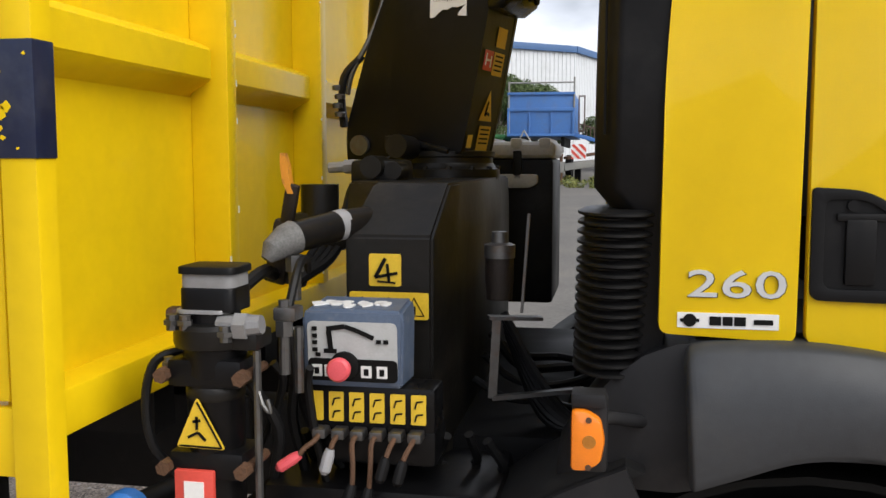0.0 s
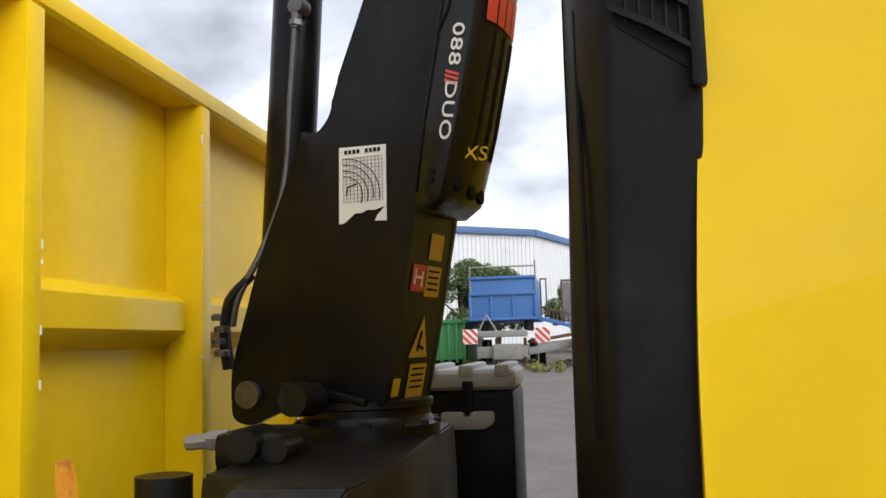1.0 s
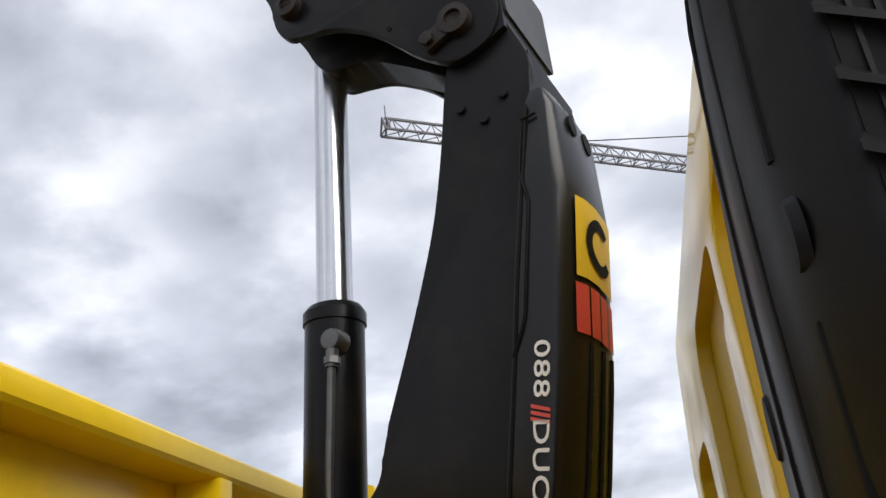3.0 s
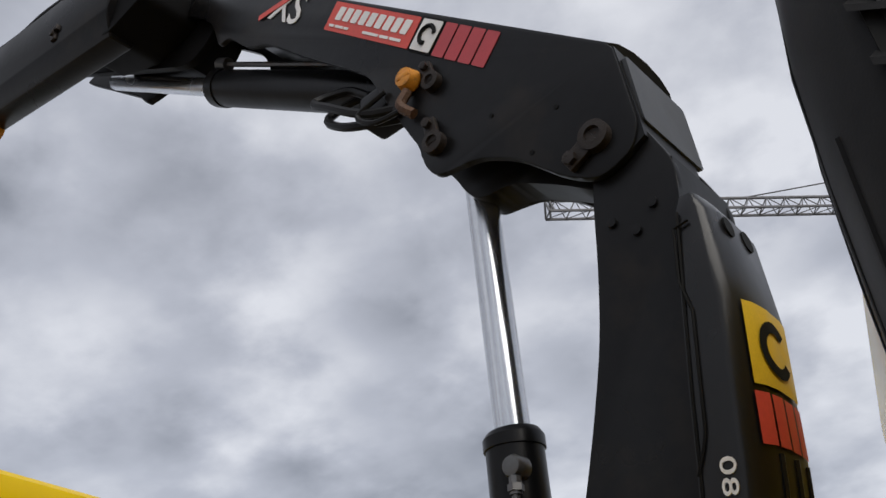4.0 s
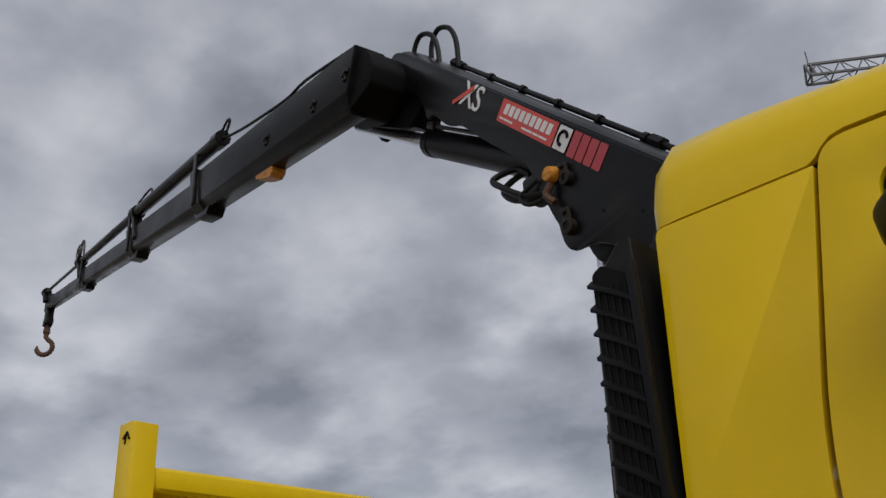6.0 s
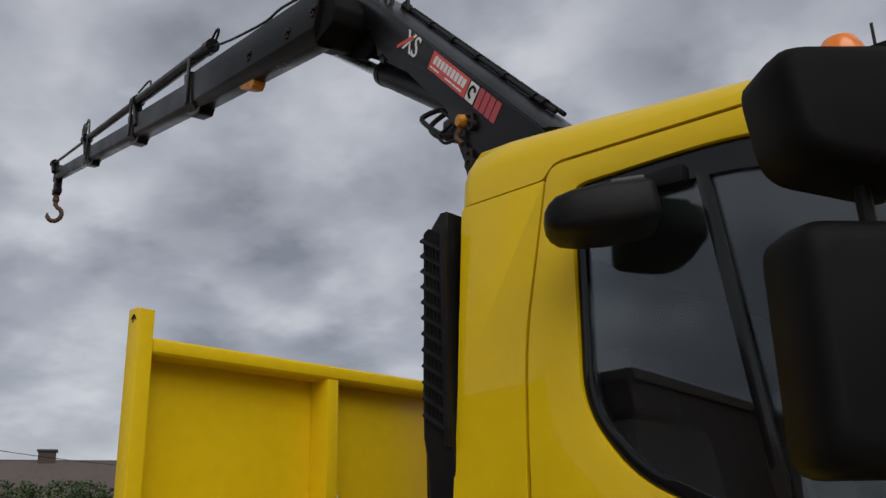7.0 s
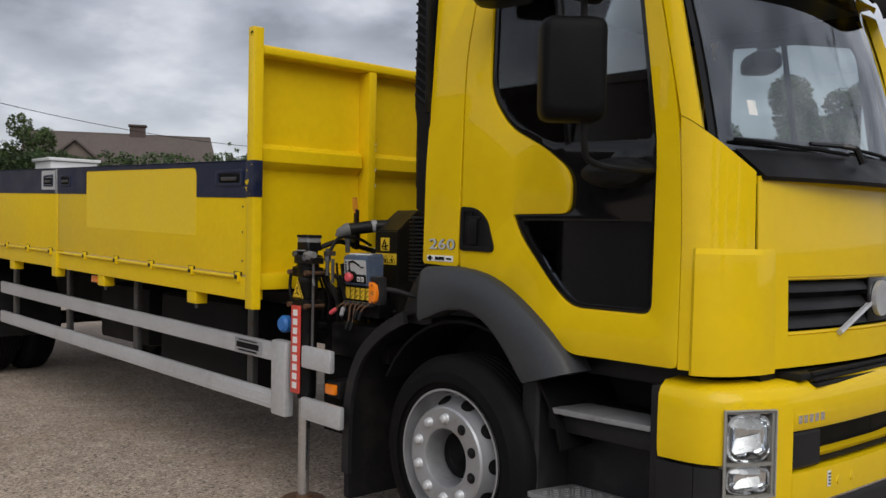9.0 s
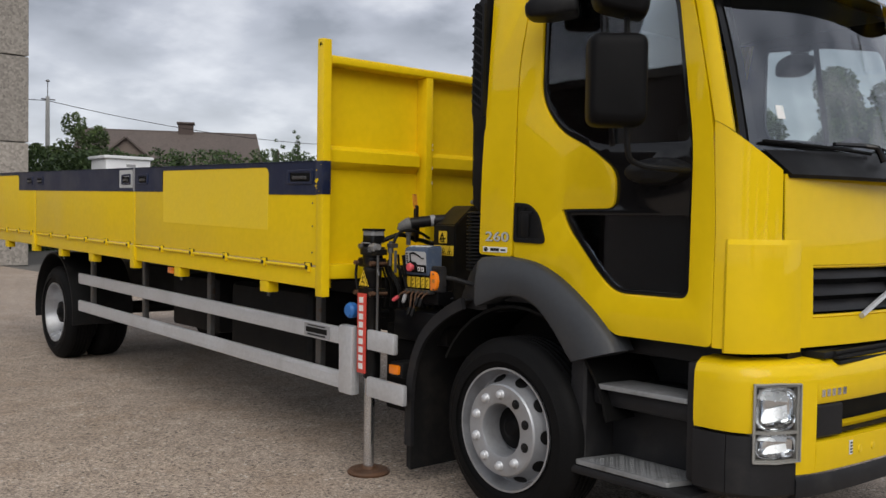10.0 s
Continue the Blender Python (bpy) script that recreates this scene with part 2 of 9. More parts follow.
def smooth_line(pts, steps=6):
    """Catmull-Rom through the points."""
    p = [Vector(q) for q in pts]
    p = [2 * p[0] - p[1], *p, 2 * p[-1] - p[-2]]
    out = []
    for i in range(1, len(p) - 2):
        for k in range(steps):
            t = k / steps
            out.append(0.5 * (2 * p[i] + (p[i + 1] - p[i - 1]) * t + (2 * p[i - 1] - 5 * p[i] + 4 * p[i + 1] - p[i + 2]) * t * t
                              + (3 * p[i] - 3 * p[i + 1] + p[i + 2] - p[i - 1]) * t ** 3))
    return out + [p[-2]]


def lathe(bm, profile, origin, axis="y", n=32, start=0.0, caps=True):
    """Turns (radius, along) pairs round an axis through origin."""
    o = Vector(origin)
    rings = []
    for r, h in profile:
        ring = []
        for k in range(n):
            a = start + 2 * math.pi * k / n
            c, s = r * math.cos(a), r * math.sin(a)
            v = {"y": (c, h, s), "z": (c, s, h), "x": (h, c, s)}[axis]
            ring.append(bm.verts.new(o + Vector(v)))
        rings.append(ring)
    for a, b in zip(rings, rings[1:]):
        for k in range(n):
            bm.faces.new((a[k], a[(k + 1) % n], b[(k + 1) % n], b[k]))
    if caps and profile[0][0] > 1e-4:
        bm.faces.new(rings[0][::-1])
    if caps and profile[-1][0] > 1e-4:
        bm.faces.new(rings[-1])
    bmesh.ops.remove_doubles(bm, verts=[v for ring in rings for v in ring], dist=1e-5)
    return bm


def fillet(pts, r, steps=5):
    """Rounds the corners of a closed outline; r is one radius or one a corner."""
    out, n = [], len(pts)
    for i in range(n):
        p, a, b = Vector(pts[i]), Vector(pts[i - 1]), Vector(pts[(i + 1) % n])
        rad = r[i] if isinstance(r, (list, tuple)) else r
        la, lb = (a - p).length, (b - p).length
        t = min(rad, la * 0.45, lb * 0.45)
        if t < 1e-4:
            out.append(tuple(p))
            continue
        pa, pb = p + (a - p) / la * t, p + (b - p) / lb * t
        for k in range(steps + 1):
            u = k / steps
            out.append(tuple((1 - u) ** 2 * pa + 2 * u * (1 - u) * p + u * u * pb))
    return out


def slab(bm, outer, holes, place, thick, bevel=0.0):
    """A plate with the outline and holes given in two dimensions; place(u, v, w) sets it in the world, w runs through its thickness."""
    made_e = []
    top_v = []
    for loop in (outer, *holes):
        vs = [bm.verts.new(place(u, v, 0.0)) for u, v in loop]
        top_v += vs
        made_e += [bm.edges.new((vs[i], vs[(i + 1) % len(vs)])) for i in range(len(vs))]
    if holes:
        f = bmesh.ops.triangle_fill(bm, edges=made_e, use_beauty=True)
        faces = [g for g in f["geom"] if isinstance(g, bmesh.types.BMFace)]
    else:
        faces = [bm.faces.new(top_v)]
    want = (Vector(place(0, 0, 0)) - Vector(place(0, 0, 1))).normalized()
    for f in faces:
        f.normal_update()
        if f.normal.dot(want) < 0:
            f.normal_flip()
    off = {}
    for v in top_v:
        off[v] = bm.verts.new(v.co - want * thick)
    for f in faces:
        bm.faces.new([off[v] for v in reversed(f.verts)])
    rim = []
    for e in made_e:
        a, b = e.verts
        lf = [f for f in e.link_faces if f in faces]
        if not lf:
            continue
        lp = [lo for lo in lf[0].loops if lo.edge == e][0]
        a, b = lp.vert, lp.link_loop_next.vert
        bm.faces.new((b, a, off[a], off[b]))
        rim.append(e)
    if bevel:
        bmesh.ops.bevel(bm, geom=[e for e in rim if e.is_valid], offset=bevel, segments=2, profile=0.5, affect="EDGES", clamp_overlap=True)
    return bm


def xz(y):
    """Lays an outline given as (x, z) at y, its face towards -y."""
    return lambda u, v, w: (u, y + w, v)


def rings_loft(bm, rings, closed=True, caps=True):
    vs = [[bm.verts.new(p) for p in r] for r in rings]
    n = len(vs[0])
    for a, b in zip(vs, vs[1:]):
        for k in range(n if closed else n - 1):
            bm.faces.new((a[k], a[(k + 1) % n], b[(k + 1) % n], b[k]))
    if caps and closed:
        bm.faces.new(vs[0][::-1])
        bm.faces.new(vs[-1])
    return bm


def grid(bm, f, us, vs):
    """A sheet of points f(u, v)."""
    p = [[bm.verts.new(f(u, v)) for v in vs] for u in us]
    for i in range(len(us) - 1):
        for j in range(len(vs) - 1):
            bm.faces.new((p[i][j], p[i + 1][j], p[i + 1][j + 1], p[i][j + 1]))
    return bm


def thicken(bm, faces, t):
    """Gives a sheet of faces a thickness t on its inner side."""
    faces = list(faces)
    bmesh.ops.recalc_face_normals(bm, faces=faces)
    inside = set(faces)
    edges = {e for f in faces for e in f.edges}
    rim = []
    for e in edges:
        lf = [f for f in e.link_faces if f in inside]
        if len(lf) == 1:
            lp = [q for q in lf[0].loops if q.edge == e][0]
            rim.append((lp.vert, lp.link_loop_next.vert))
    verts = {v for f in faces for v in f.verts}
    nrm = {v: sum((f.normal for f in v.link_faces if f in inside), Vector((0, 0, 0))).normalized() for v in verts}
    off = {v: bm.verts.new(v.co - nrm[v] * t) for v in verts}
    for f in faces:
        bm.faces.new([off[v] for v in reversed(f.verts)])
    for a, b in rim:
        bm.faces.new((b, a, off[a], off[b]))
    return bm


RAKE = 0.0195
raked = set()
slewed = []          # holds the crane's slewing turn while its upper parts are built


def finish(ob, bm, mat, angle=32):
    bmesh.ops.recalc_face_normals(bm, faces=bm.faces)
    me = ob.data
    bm.to_mesh(me)
    bm.free()
    me.shade_smooth()
    me.set_sharp_from_angle(angle=radians(angle))
    for m in (mat if isinstance(mat, (list, tuple)) else [mat]):
        me.materials.append(m)


def thing(name, at, label, category, group="", kind="", rake=False):
    e = new(name)
    e.empty_display_size = 0.1
    e.location = at
    tagged(e, label, category, group, kind)
    if rake:
        raked.add(e.name)
    return e


def part(name, bm, mat, parent, label="", angle=32):
    ob = new(name, bpy.data.meshes.new(name))
    top = parent
    loc = Vector(parent.location) if parent.type == "EMPTY" else Vector((0, 0, 0))
    while top.parent:
        top = top.parent
    if top.name in raked:
        for v in bm.verts:
            v.co.z -= RAKE * v.co.x
    if slewed:
        bm.transform(slewed[0])
    finish(ob, bm, mat, angle)
    ob.parent = parent
    if parent.type == "EMPTY":
        ob.matrix_parent_inverse = Matrix.Translation(-loc)
    if label:
        ob["label"] = label
    return ob


def single(name, bm, mat, label, category, group="", kind="", angle=32):
    ob = new(name, bpy.data.meshes.new(name))
    finish(ob, bm, mat, angle)
    return tagged(ob, label, category, group, kind)


def B():
    return bmesh.new()


def text_part(name, words, size, mat, parent, m, depth=0.002, spacing=1.0, stretch=1.0, shear=0.0, bold=0.0):
    """Raised lettering in the built-in font, turned into a mesh and laid by the matrix m."""
    cu = bpy.data.curves.new(name, "FONT")
    cu.body, cu.size, cu.extrude, cu.align_x, cu.align_y = words, size, depth, "CENTER", "CENTER"
    cu.space_character, cu.shear, cu.resolution_u, cu.offset = spacing, shear, 3, bold
    tmp = bpy.data.objects.new(name + "_curve", cu)
    me = bpy.data.meshes.new_from_object(tmp)
    bpy.data.objects.remove(tmp)
    me.name = name
    me.transform(m @ Matrix.Diagonal((stretch, 1, 1, 1)))
    if slewed:
        me.transform(slewed[0])
    me.materials.clear()
    me.materials.append(mat)
    ob = new(name, me)
    ob.parent = parent
    if parent.type == "EMPTY":
        ob.matrix_parent_inverse = Matrix.Translation(-Vector(parent.location))
    return ob


def side_text(x, y, z, tilt=0.0):
    """Lettering that faces -y, its baseline along +x, tilted in its plane by degrees."""
    return pose(x, y, z) @ pose(0, 0, 0, 90, 0, 0) @ pose(0, 0, 0, 0, 0, tilt)


# ---- ground ----
def rise(y):
    t = max(0.0, y - 6.0)
    return 0.033 * t if t < 60 else 0.033 * 60


def concrete():
    m, nt, b = nodes_of("yard_concrete")
    n, l = nt.nodes.new, nt.links.new
    tc = n("ShaderNodeTexCoord")
    big, mid, grit = n("ShaderNodeTexNoise"), n("ShaderNodeTexNoise"), n("ShaderNodeTexVoronoi")
    for t, s, d in ((big, 0.35, 5), (mid, 4.0, 8)):
        t.inputs["Scale"].default_value, t.inputs["Detail"].default_value, t.inputs["Roughness"].default_value = s, d, 0.6
        l(tc.outputs["Object"], t.inputs["Vector"])
    grit.inputs["Scale"].default_value = 95.0
    l(tc.outputs["Object"], grit.inputs["Vector"])
    ramp = n("ShaderNodeValToRGB")
    el = ramp.color_ramp.elements
    el[0].position, el[0].color = 0.30, (0.224, 0.178, 0.140, 1)
    el[1].position, el[1].color = 0.72, (0.428, 0.349, 0.280, 1)
    mx = n("ShaderNodeMix"); mx.data_type = "FLOAT"; mx.inputs[0].default_value = 0.5
    l(big.outputs[0], mx.inputs[2]); l(mid.outputs[0], mx.inputs[3]); l(mx.outputs[0], ramp.inputs[0])
    gm = n("ShaderNodeMix"); gm.data_type, gm.blend_type = "RGBA", "OVERLAY"
    gm.inputs[0].default_value = 0.72
    peb = n("ShaderNodeTexVoronoi"); peb.inputs["Scale"].default_value = 55.0
    l(tc.outputs["Object"], peb.inputs["Vector"])
    psep = n("ShaderNodeSeparateColor"); l(peb.outputs["Color"], psep.inputs[0])
    pr = n("ShaderNodeMapRange"); pr.inputs[3].default_value, pr.inputs[4].default_value = 0.84, 1.16
    l(psep.outputs[0], pr.inputs[0])
    pm = n("ShaderNodeVectorMath"); pm.operation = "SCALE"
    l(ramp.outputs[0], pm.inputs[0]); l(pr.outputs[0], pm.inputs["Scale"])
    l(pm.outputs[0], gm.inputs[6]); gb = n("ShaderNodeRGBToBW"); l(grit.outputs["Color"], gb.inputs[0]); l(gb.outputs[0], gm.inputs[7])
    hs = n("ShaderNodeHueSaturation"); hs.inputs["Saturation"].default_value = 1.0
    l(gm.outputs[2], hs.inputs["Color"])
    # scattered dark pits, pale chips and rusty-brown stains
    pit = n("ShaderNodeTexVoronoi"); pit.inputs["Scale"].default_value = 24.0
    l(tc.outputs["Object"], pit.inputs["Vector"])
    dot = n("ShaderNodeMath"); dot.operation = "LESS_THAN"; dot.inputs[1].default_value = 0.27
    l(pit.outputs["Distance"], dot.inputs[0])
    csep = n("ShaderNodeSeparateColor"); l(pit.outputs["Color"], csep.inputs[0])
    last = hs.outputs[0]
    for chan, lim, tint in ((0, 0.72, (0.07, 0.058, 0.050, 1)), (1, 0.86, (0.55, 0.50, 0.44, 1))):
        gt = n("ShaderNodeMath"); gt.operation = "GREATER_THAN"; gt.inputs[1].default_value = lim
        l(csep.outputs[chan], gt.inputs[0])
        both = n("ShaderNodeMath"); both.operation = "MULTIPLY"; l(gt.outputs[0], both.inputs[0]); l(dot.outputs[0], both.inputs[1])
        half_ = n("ShaderNodeMath"); half_.operation = "MULTIPLY"; half_.inputs[1].default_value = 0.9; l(both.outputs[0], half_.inputs[0])
        sp = n("ShaderNodeMix"); sp.data_type = "RGBA"; sp.inputs[7].default_value = tint
        l(half_.outputs[0], sp.inputs[0]); l(last, sp.inputs[6]); last = sp.outputs[2]
    st = n("ShaderNodeTexNoise"); st.inputs["Scale"].default_value, st.inputs["Detail"].default_value, st.inputs["Roughness"].default_value = 1.1, 8.0, 0.7
    l(tc.outputs["Object"], st.inputs["Vector"])
    sr = n("ShaderNodeMapRange"); sr.inputs[1].default_value, sr.inputs[2].default_value, sr.inputs[3].default_value, sr.inputs[4].default_value = 0.50, 0.72, 0.0, 0.55
    l(st.outputs[0], sr.inputs[0])
    sm = n("ShaderNodeMix"); sm.data_type = "RGBA"; sm.inputs[7].default_value = (0.25, 0.165, 0.10, 1)
    l(sr.outputs[0], sm.inputs[0]); l(last, sm.inputs[6])
    l(sm.outputs[2], b.inputs["Base Color"])
    b.inputs["Roughness"].default_value = 0.85
    bp = n("ShaderNodeBump"); bp.inputs["Strength"].default_value, bp.inputs["Distance"].default_value = 0.5, 0.006
    l(grit.outputs["Distance"], bp.inputs["Height"]); l(bp.outputs[0], b.inputs["Normal"])
    return m


CONCRETE = concrete()
GRAVEL = paint("grey_gravel", (0.125, 0.118, 0.108), 0.9, var=0.3, scale=1.5, dirt=(0.20, 0.18, 0.15), dirt_amount=0.5, dirt_scale=0.6, bump=0.5, bump_scale=60, spec=0.3)
bm = B()
lines_x = [-900, -300, -120, -60, -30, -15, -6, 0, 6, 15, 30, 60, 120, 300, 900]
lines_y = [-900, -300, -100, -40, -15, 0, 4.6, 6, 12, 20, 30, 45, 66, 110, 300, 900]
grid(bm, lambda x, y: (x, y, rise(y)), lines_x, lines_y)
for f in bm.faces:
    f.material_index = 1 if f.calc_center_median().y > 4.6 else 0
single("ground", bm, [CONCRETE, GRAVEL], "washed-out grey-brown concrete yard with exposed aggregate", "ground", kind="structure")

# ---- truck ----
YC = 1.306


def ys(z):
    return 0.252 + 0.02 * (z - 1.43)


def side(off=0.0):
    return lambda u, v, w: (u, ys(v) + off + w, v)


def mirror_bm(bm):
    for v in bm.verts:
        v.co.y = 2 * YC - v.co.y
    bmesh.ops.reverse_faces(bm, faces=bm.faces)
    return bm


truck = thing("truck", (1.35, 1.306, 0), "yellow two-axle truck with dark plastic fenders parked on the yard", "truck")

REAR_PILLAR = [(1.045, 1.335), (1.285, 1.325), (1.293, 2.10), (1.300, 2.30), (1.379, 2.690), (1.381, 2.703), (1.10, 2.703), (1.082, 2.33), (1.073, 2.14), (1.060, 2.0), (1.048, 1.80)]
DOOR = [(1.302, 1.325), (1.62, 1.245), (1.84, 1.10), (1.95, 1.0), (2.462, 1.0), (2.462, 1.5), (2.438, 1.93), (2.33, 2.43), (2.24, 2.705), (1.395, 2.738), (1.31, 2.30), (1.302, 2.1)]
DOOR_R = [0.02, 0.1, 0.1, 0.05, 0.03, 0.1, 0.2, 0.2, 0.07, 0.045, 0.1, 0.1]
OPENING = [(1.462, 2.665), (1.90, 2.662), (2.18, 2.60), (2.250, 2.49), (2.345, 1.85), (2.345, 1.19), (1.95, 1.19), (1.84, 1.28), (1.66, 1.48), (1.615, 1.572),
           (1.935, 1.575), (1.94, 1.74), (1.79, 1.85), (1.58, 1.95), (1.455, 2.11)]
OPENING_R = [0.05, 0.2, 0.06, 0.1, 0.1, 0.05, 0.08, 0.06, 0.06, 0.02, 0.05, 0.07, 0.06, 0.08, 0.14]


def offset_in(loop, d):
    """Shrinks a closed outline towards its inside by d."""
    n = len(loop)
    area = sum(loop[i][0] * loop[(i + 1) % n][1] - loop[(i + 1) % n][0] * loop[i][1] for i in range(n))
    s = 1 if area > 0 else -1
    out = []
    for i in range(n):
        a, b = Vector(loop[i - 1]), Vector(loop[(i + 1) % n])
        t = (b - a).normalized()
        out.append((loop[i][0] - s * t.y * d, loop[i][1] + s * t.x * d))
    return out


def build_door(far=False):
    fix = mirror_bm if far else (lambda b: b)
    opening = fillet(OPENING, OPENING_R, 6)
    door = part("door", fix(slab(B(), fillet(DOOR, DOOR_R), [opening], side(), 0.03, 0.006)), YELLOW, truck, "yellow cab door with a black window panel")
    win = fillet([(1.488, 2.625), (1.90, 2.618), (2.165, 2.555), (2.225, 2.47), (2.318, 1.86), (1.82, 1.87), (1.60, 1.975), (1.482, 2.11)], [0.05, 0.2, 0.06, 0.09, 0.03, 0.06, 0.08, 0.13], 6)
    low = fillet([(1.66, 1.545), (2.325, 1.545), (2.325, 1.21), (1.96, 1.21), (1.86, 1.295), (1.70, 1.48)], [0.03, 0.02, 0.05, 0.08, 0.06, 0.05], 6)
    part("window_trim", fix(slab(B(), offset_in(opening, 0.002), [win, low], side(0.012), 0.018, 0.003)), TRIM_BLACK, door, "gloss black panel round the windows")
    p = part("window_pane", fix(slab(B(), win, [], side(0.020), 0.004)), GLASS, door, "dark tinted side window")
    p.visible_shadow = False
    p = part("lower_pane", fix(slab(B(), low, [], side(0.020), 0.004)), GLASS, door, "dark tinted lower door window")
    p.visible_shadow = False
    # left solid behind the lower pane, as a dark sheet for the unlit cab
    part("door_lining", fix(slab(B(), offset_in(fillet(DOOR, DOOR_R), 0.025), [offset_in(win, -0.004)], side(0.034), 0.012)), CAB_BLACK, door, "dark grey inner door lining")
    bm = B()
    beam(bm, (1.805, ys(2.55) + 0.014, 2.60), (1.905, ys(1.9) + 0.014, 1.86), 0.012, 0.032, 0.003, up=(1, 0, 0))
    part("quarter_light_bar", fix(bm), TRIM_BLACK, door, "black bar between the window panes")
    bm = B()
    slab(bm, fillet([(1.482, 2.650), (1.90, 2.646), (2.17, 2.585), (2.215, 2.520), (1.88, 2.585), (1.50, 2.61)], 0.012), [], side(0.008), 0.006)
    part("window_header", fix(bm), TRIM_BLACK, door)
    # recessed black handle
    hb = fillet([(1.304, 1.605), (1.40, 1.60), (1.47, 1.55), (1.525, 1.40), (1.304, 1.405)], [0.01, 0.05, 0.06, 0.04, 0.02])
    bm = B()
    slab(bm, hb, [fillet([(1.325, 1.585), (1.395, 1.583), (1.45, 1.545), (1.495, 1.425), (1.325, 1.425)], 0.02)], side(-0.010), 0.012, 0.004)
    slab(bm, offset_in(hb, 0.004), [], side(-0.003), 0.004)
    part("handle_surround", fix(bm), PLASTIC, door, "black recessed door handle surround")
    bm = B()
    box(bm, (1.36, ys(1.5) - 0.014, 1.432), (1.412, ys(1.5) + 0.002, 1.55), 0.010)
    box(bm, (1.345, ys(1.5) - 0.010, 1.545), (1.43, ys(1.5) + 0.002, 1.56), 0.005)
    lathe(bm, [(0.0, -0.009), (0.010, -0.009), (0.011, 0.002)], (1.372, ys(1.55), 1.573), n=14)
    part("door_handle", fix(bm), PLASTIC, door)
    return door


build_door()
build_door(True)


def front_x(y):
    t = (y - YC) / (YC - 0.447)
    return 2.765 - 0.105 * t * t


def build_cab():
    for far in (False, True):
        fix = mirror_bm if far else (lambda b: b)
        part("rear_pillar", fix(slab(B(), fillet(REAR_PILLAR, [0.02, 0.02, 0.1, 0.1, 0.004, 0.003, 0.02, 0.1, 0.1, 0.1, 0.1]), [], side(), 0.04, 0.01)), YELLOW, truck)
        # corner deflector panel, curved from the side to the front
        def corner(u, z):
            t = u
            e = float(np.interp(z, [1.5, 1.935], [0.0, 0.0225]))
            p0, p1, p2 = Vector((2.4655 - e, ys(z))), Vector((2.595 - e * 0.6, ys(z) + 0.006)), Vector((2.658 - 0.02 * (z - 1.0), ys(z) + 0.20))
            q = p0 * (1 - t) ** 2 + p1 * (2 * t * (1 - t)) + p2 * t * t
            return (q.x, q.y, z)
        bm = B()
        us = [i / 16 for i in range(17)]
        rows = []
        for u in us:
            top = 1.935 - 0.20 * u ** 1.2
            rows.append([corner(u, 1.0 + (top - 1.0) * k / 10) for k in range(11)])
        vs = [[bm.verts.new(p) for p in r] for r in rows]
        for a, b in zip(vs, vs[1:]):
            for k in range(10):
                bm.faces.new((a[k], b[k], b[k + 1], a[k + 1]))
        thicken(bm, bm.faces[:], 0.012)
        part("corner_panel", fix(bm), YELLOW, truck)
        # lower raised part of the corner, carried round on to the front
        def plan_at(q, z):
            if q <= 1:
                return Vector(corner(q, z))
            y = 0.452 + 0.10 * (q - 1)
            return Vector((front_x(y) - 0.02 * (z - 1.0) + 0.003, y, z))
        bm = B()
        qs = (0.18, 0.22, 0.32, 0.45, 0.6, 0.75, 0.88, 1.0, 1.3, 1.7, 1.9, 2.0)
        lift = (0.004, 0.017, 0.020, 0.021, 0.021, 0.021, 0.020, 0.018, 0.012, 0.006, 0.003, 0.001)
        rows = []
        for q, g in zip(qs, lift):
            row = []
            for z, k in ((0.985, 0.85), (1.0, 1.0), (1.15, 1.0), (1.30, 1.0), (1.428, 1.0), (1.449, 0.15)):
                t = (plan_at(q + 0.02, z) - plan_at(q - 0.02, z)).normalized()
                row.append(plan_at(q, z) + Vector((t.y, -t.x, 0)) * (g * k))
            rows.append([bm.verts.new(p) for p in row])
        for a, b in zip(rows, rows[1:]):
            for k in range(5):
                bm.faces.new((a[k], b[k], b[k + 1], a[k + 1]))
        thicken(bm, bm.faces[:], 0.012)
        part("corner_flare", fix(bm), YELLOW, truck, angle=24)
        # black strip close under the surface, in place of shade in the panel gap
        bm = B()
        rings_loft(bm, [[(2.62 - e, 0.4525, z), (2.6565 - e, 0.4525, z), (2.6565 - e, 0.4635, z), (2.62 - e, 0.4635, z)] for z, e in ((1.0, 0.0), (1.69, 0.0138))])
        part("panel_seal", fix(bm), INK, truck, "black strip drawing the dark gap of the front panel joint")
        # windscreen pillar
        bm = B()
        bends = (0.0, 0.08, 0.16, 0.23, 0.30)
        foot = [Vector(corner(u, 1.939 - 0.20 * u ** 1.2)) for u in bends]
        rings = []
        for x, z, k in ((None, 0.0, 1.0), (2.337, 2.43, 0.95), (2.250, 2.70, 0.92)):
            if x is None:
                ring = foot[:]
            else:
                ring = [Vector((x, ys(z), z)) + (p - foot[0]) * k for p in foot]
            q = ring[-1]
            ring += [q + Vector((-0.004, 0.022, -0.004)), q + Vector((-0.03, 0.06, -0.01)), ring[0] + Vector((-0.004, 0.05, 0))]
            rings.append(ring)
        rings_loft(bm, rings)
        part("windscreen_pillar", fix(bm), YELLOW, truck, angle=50)
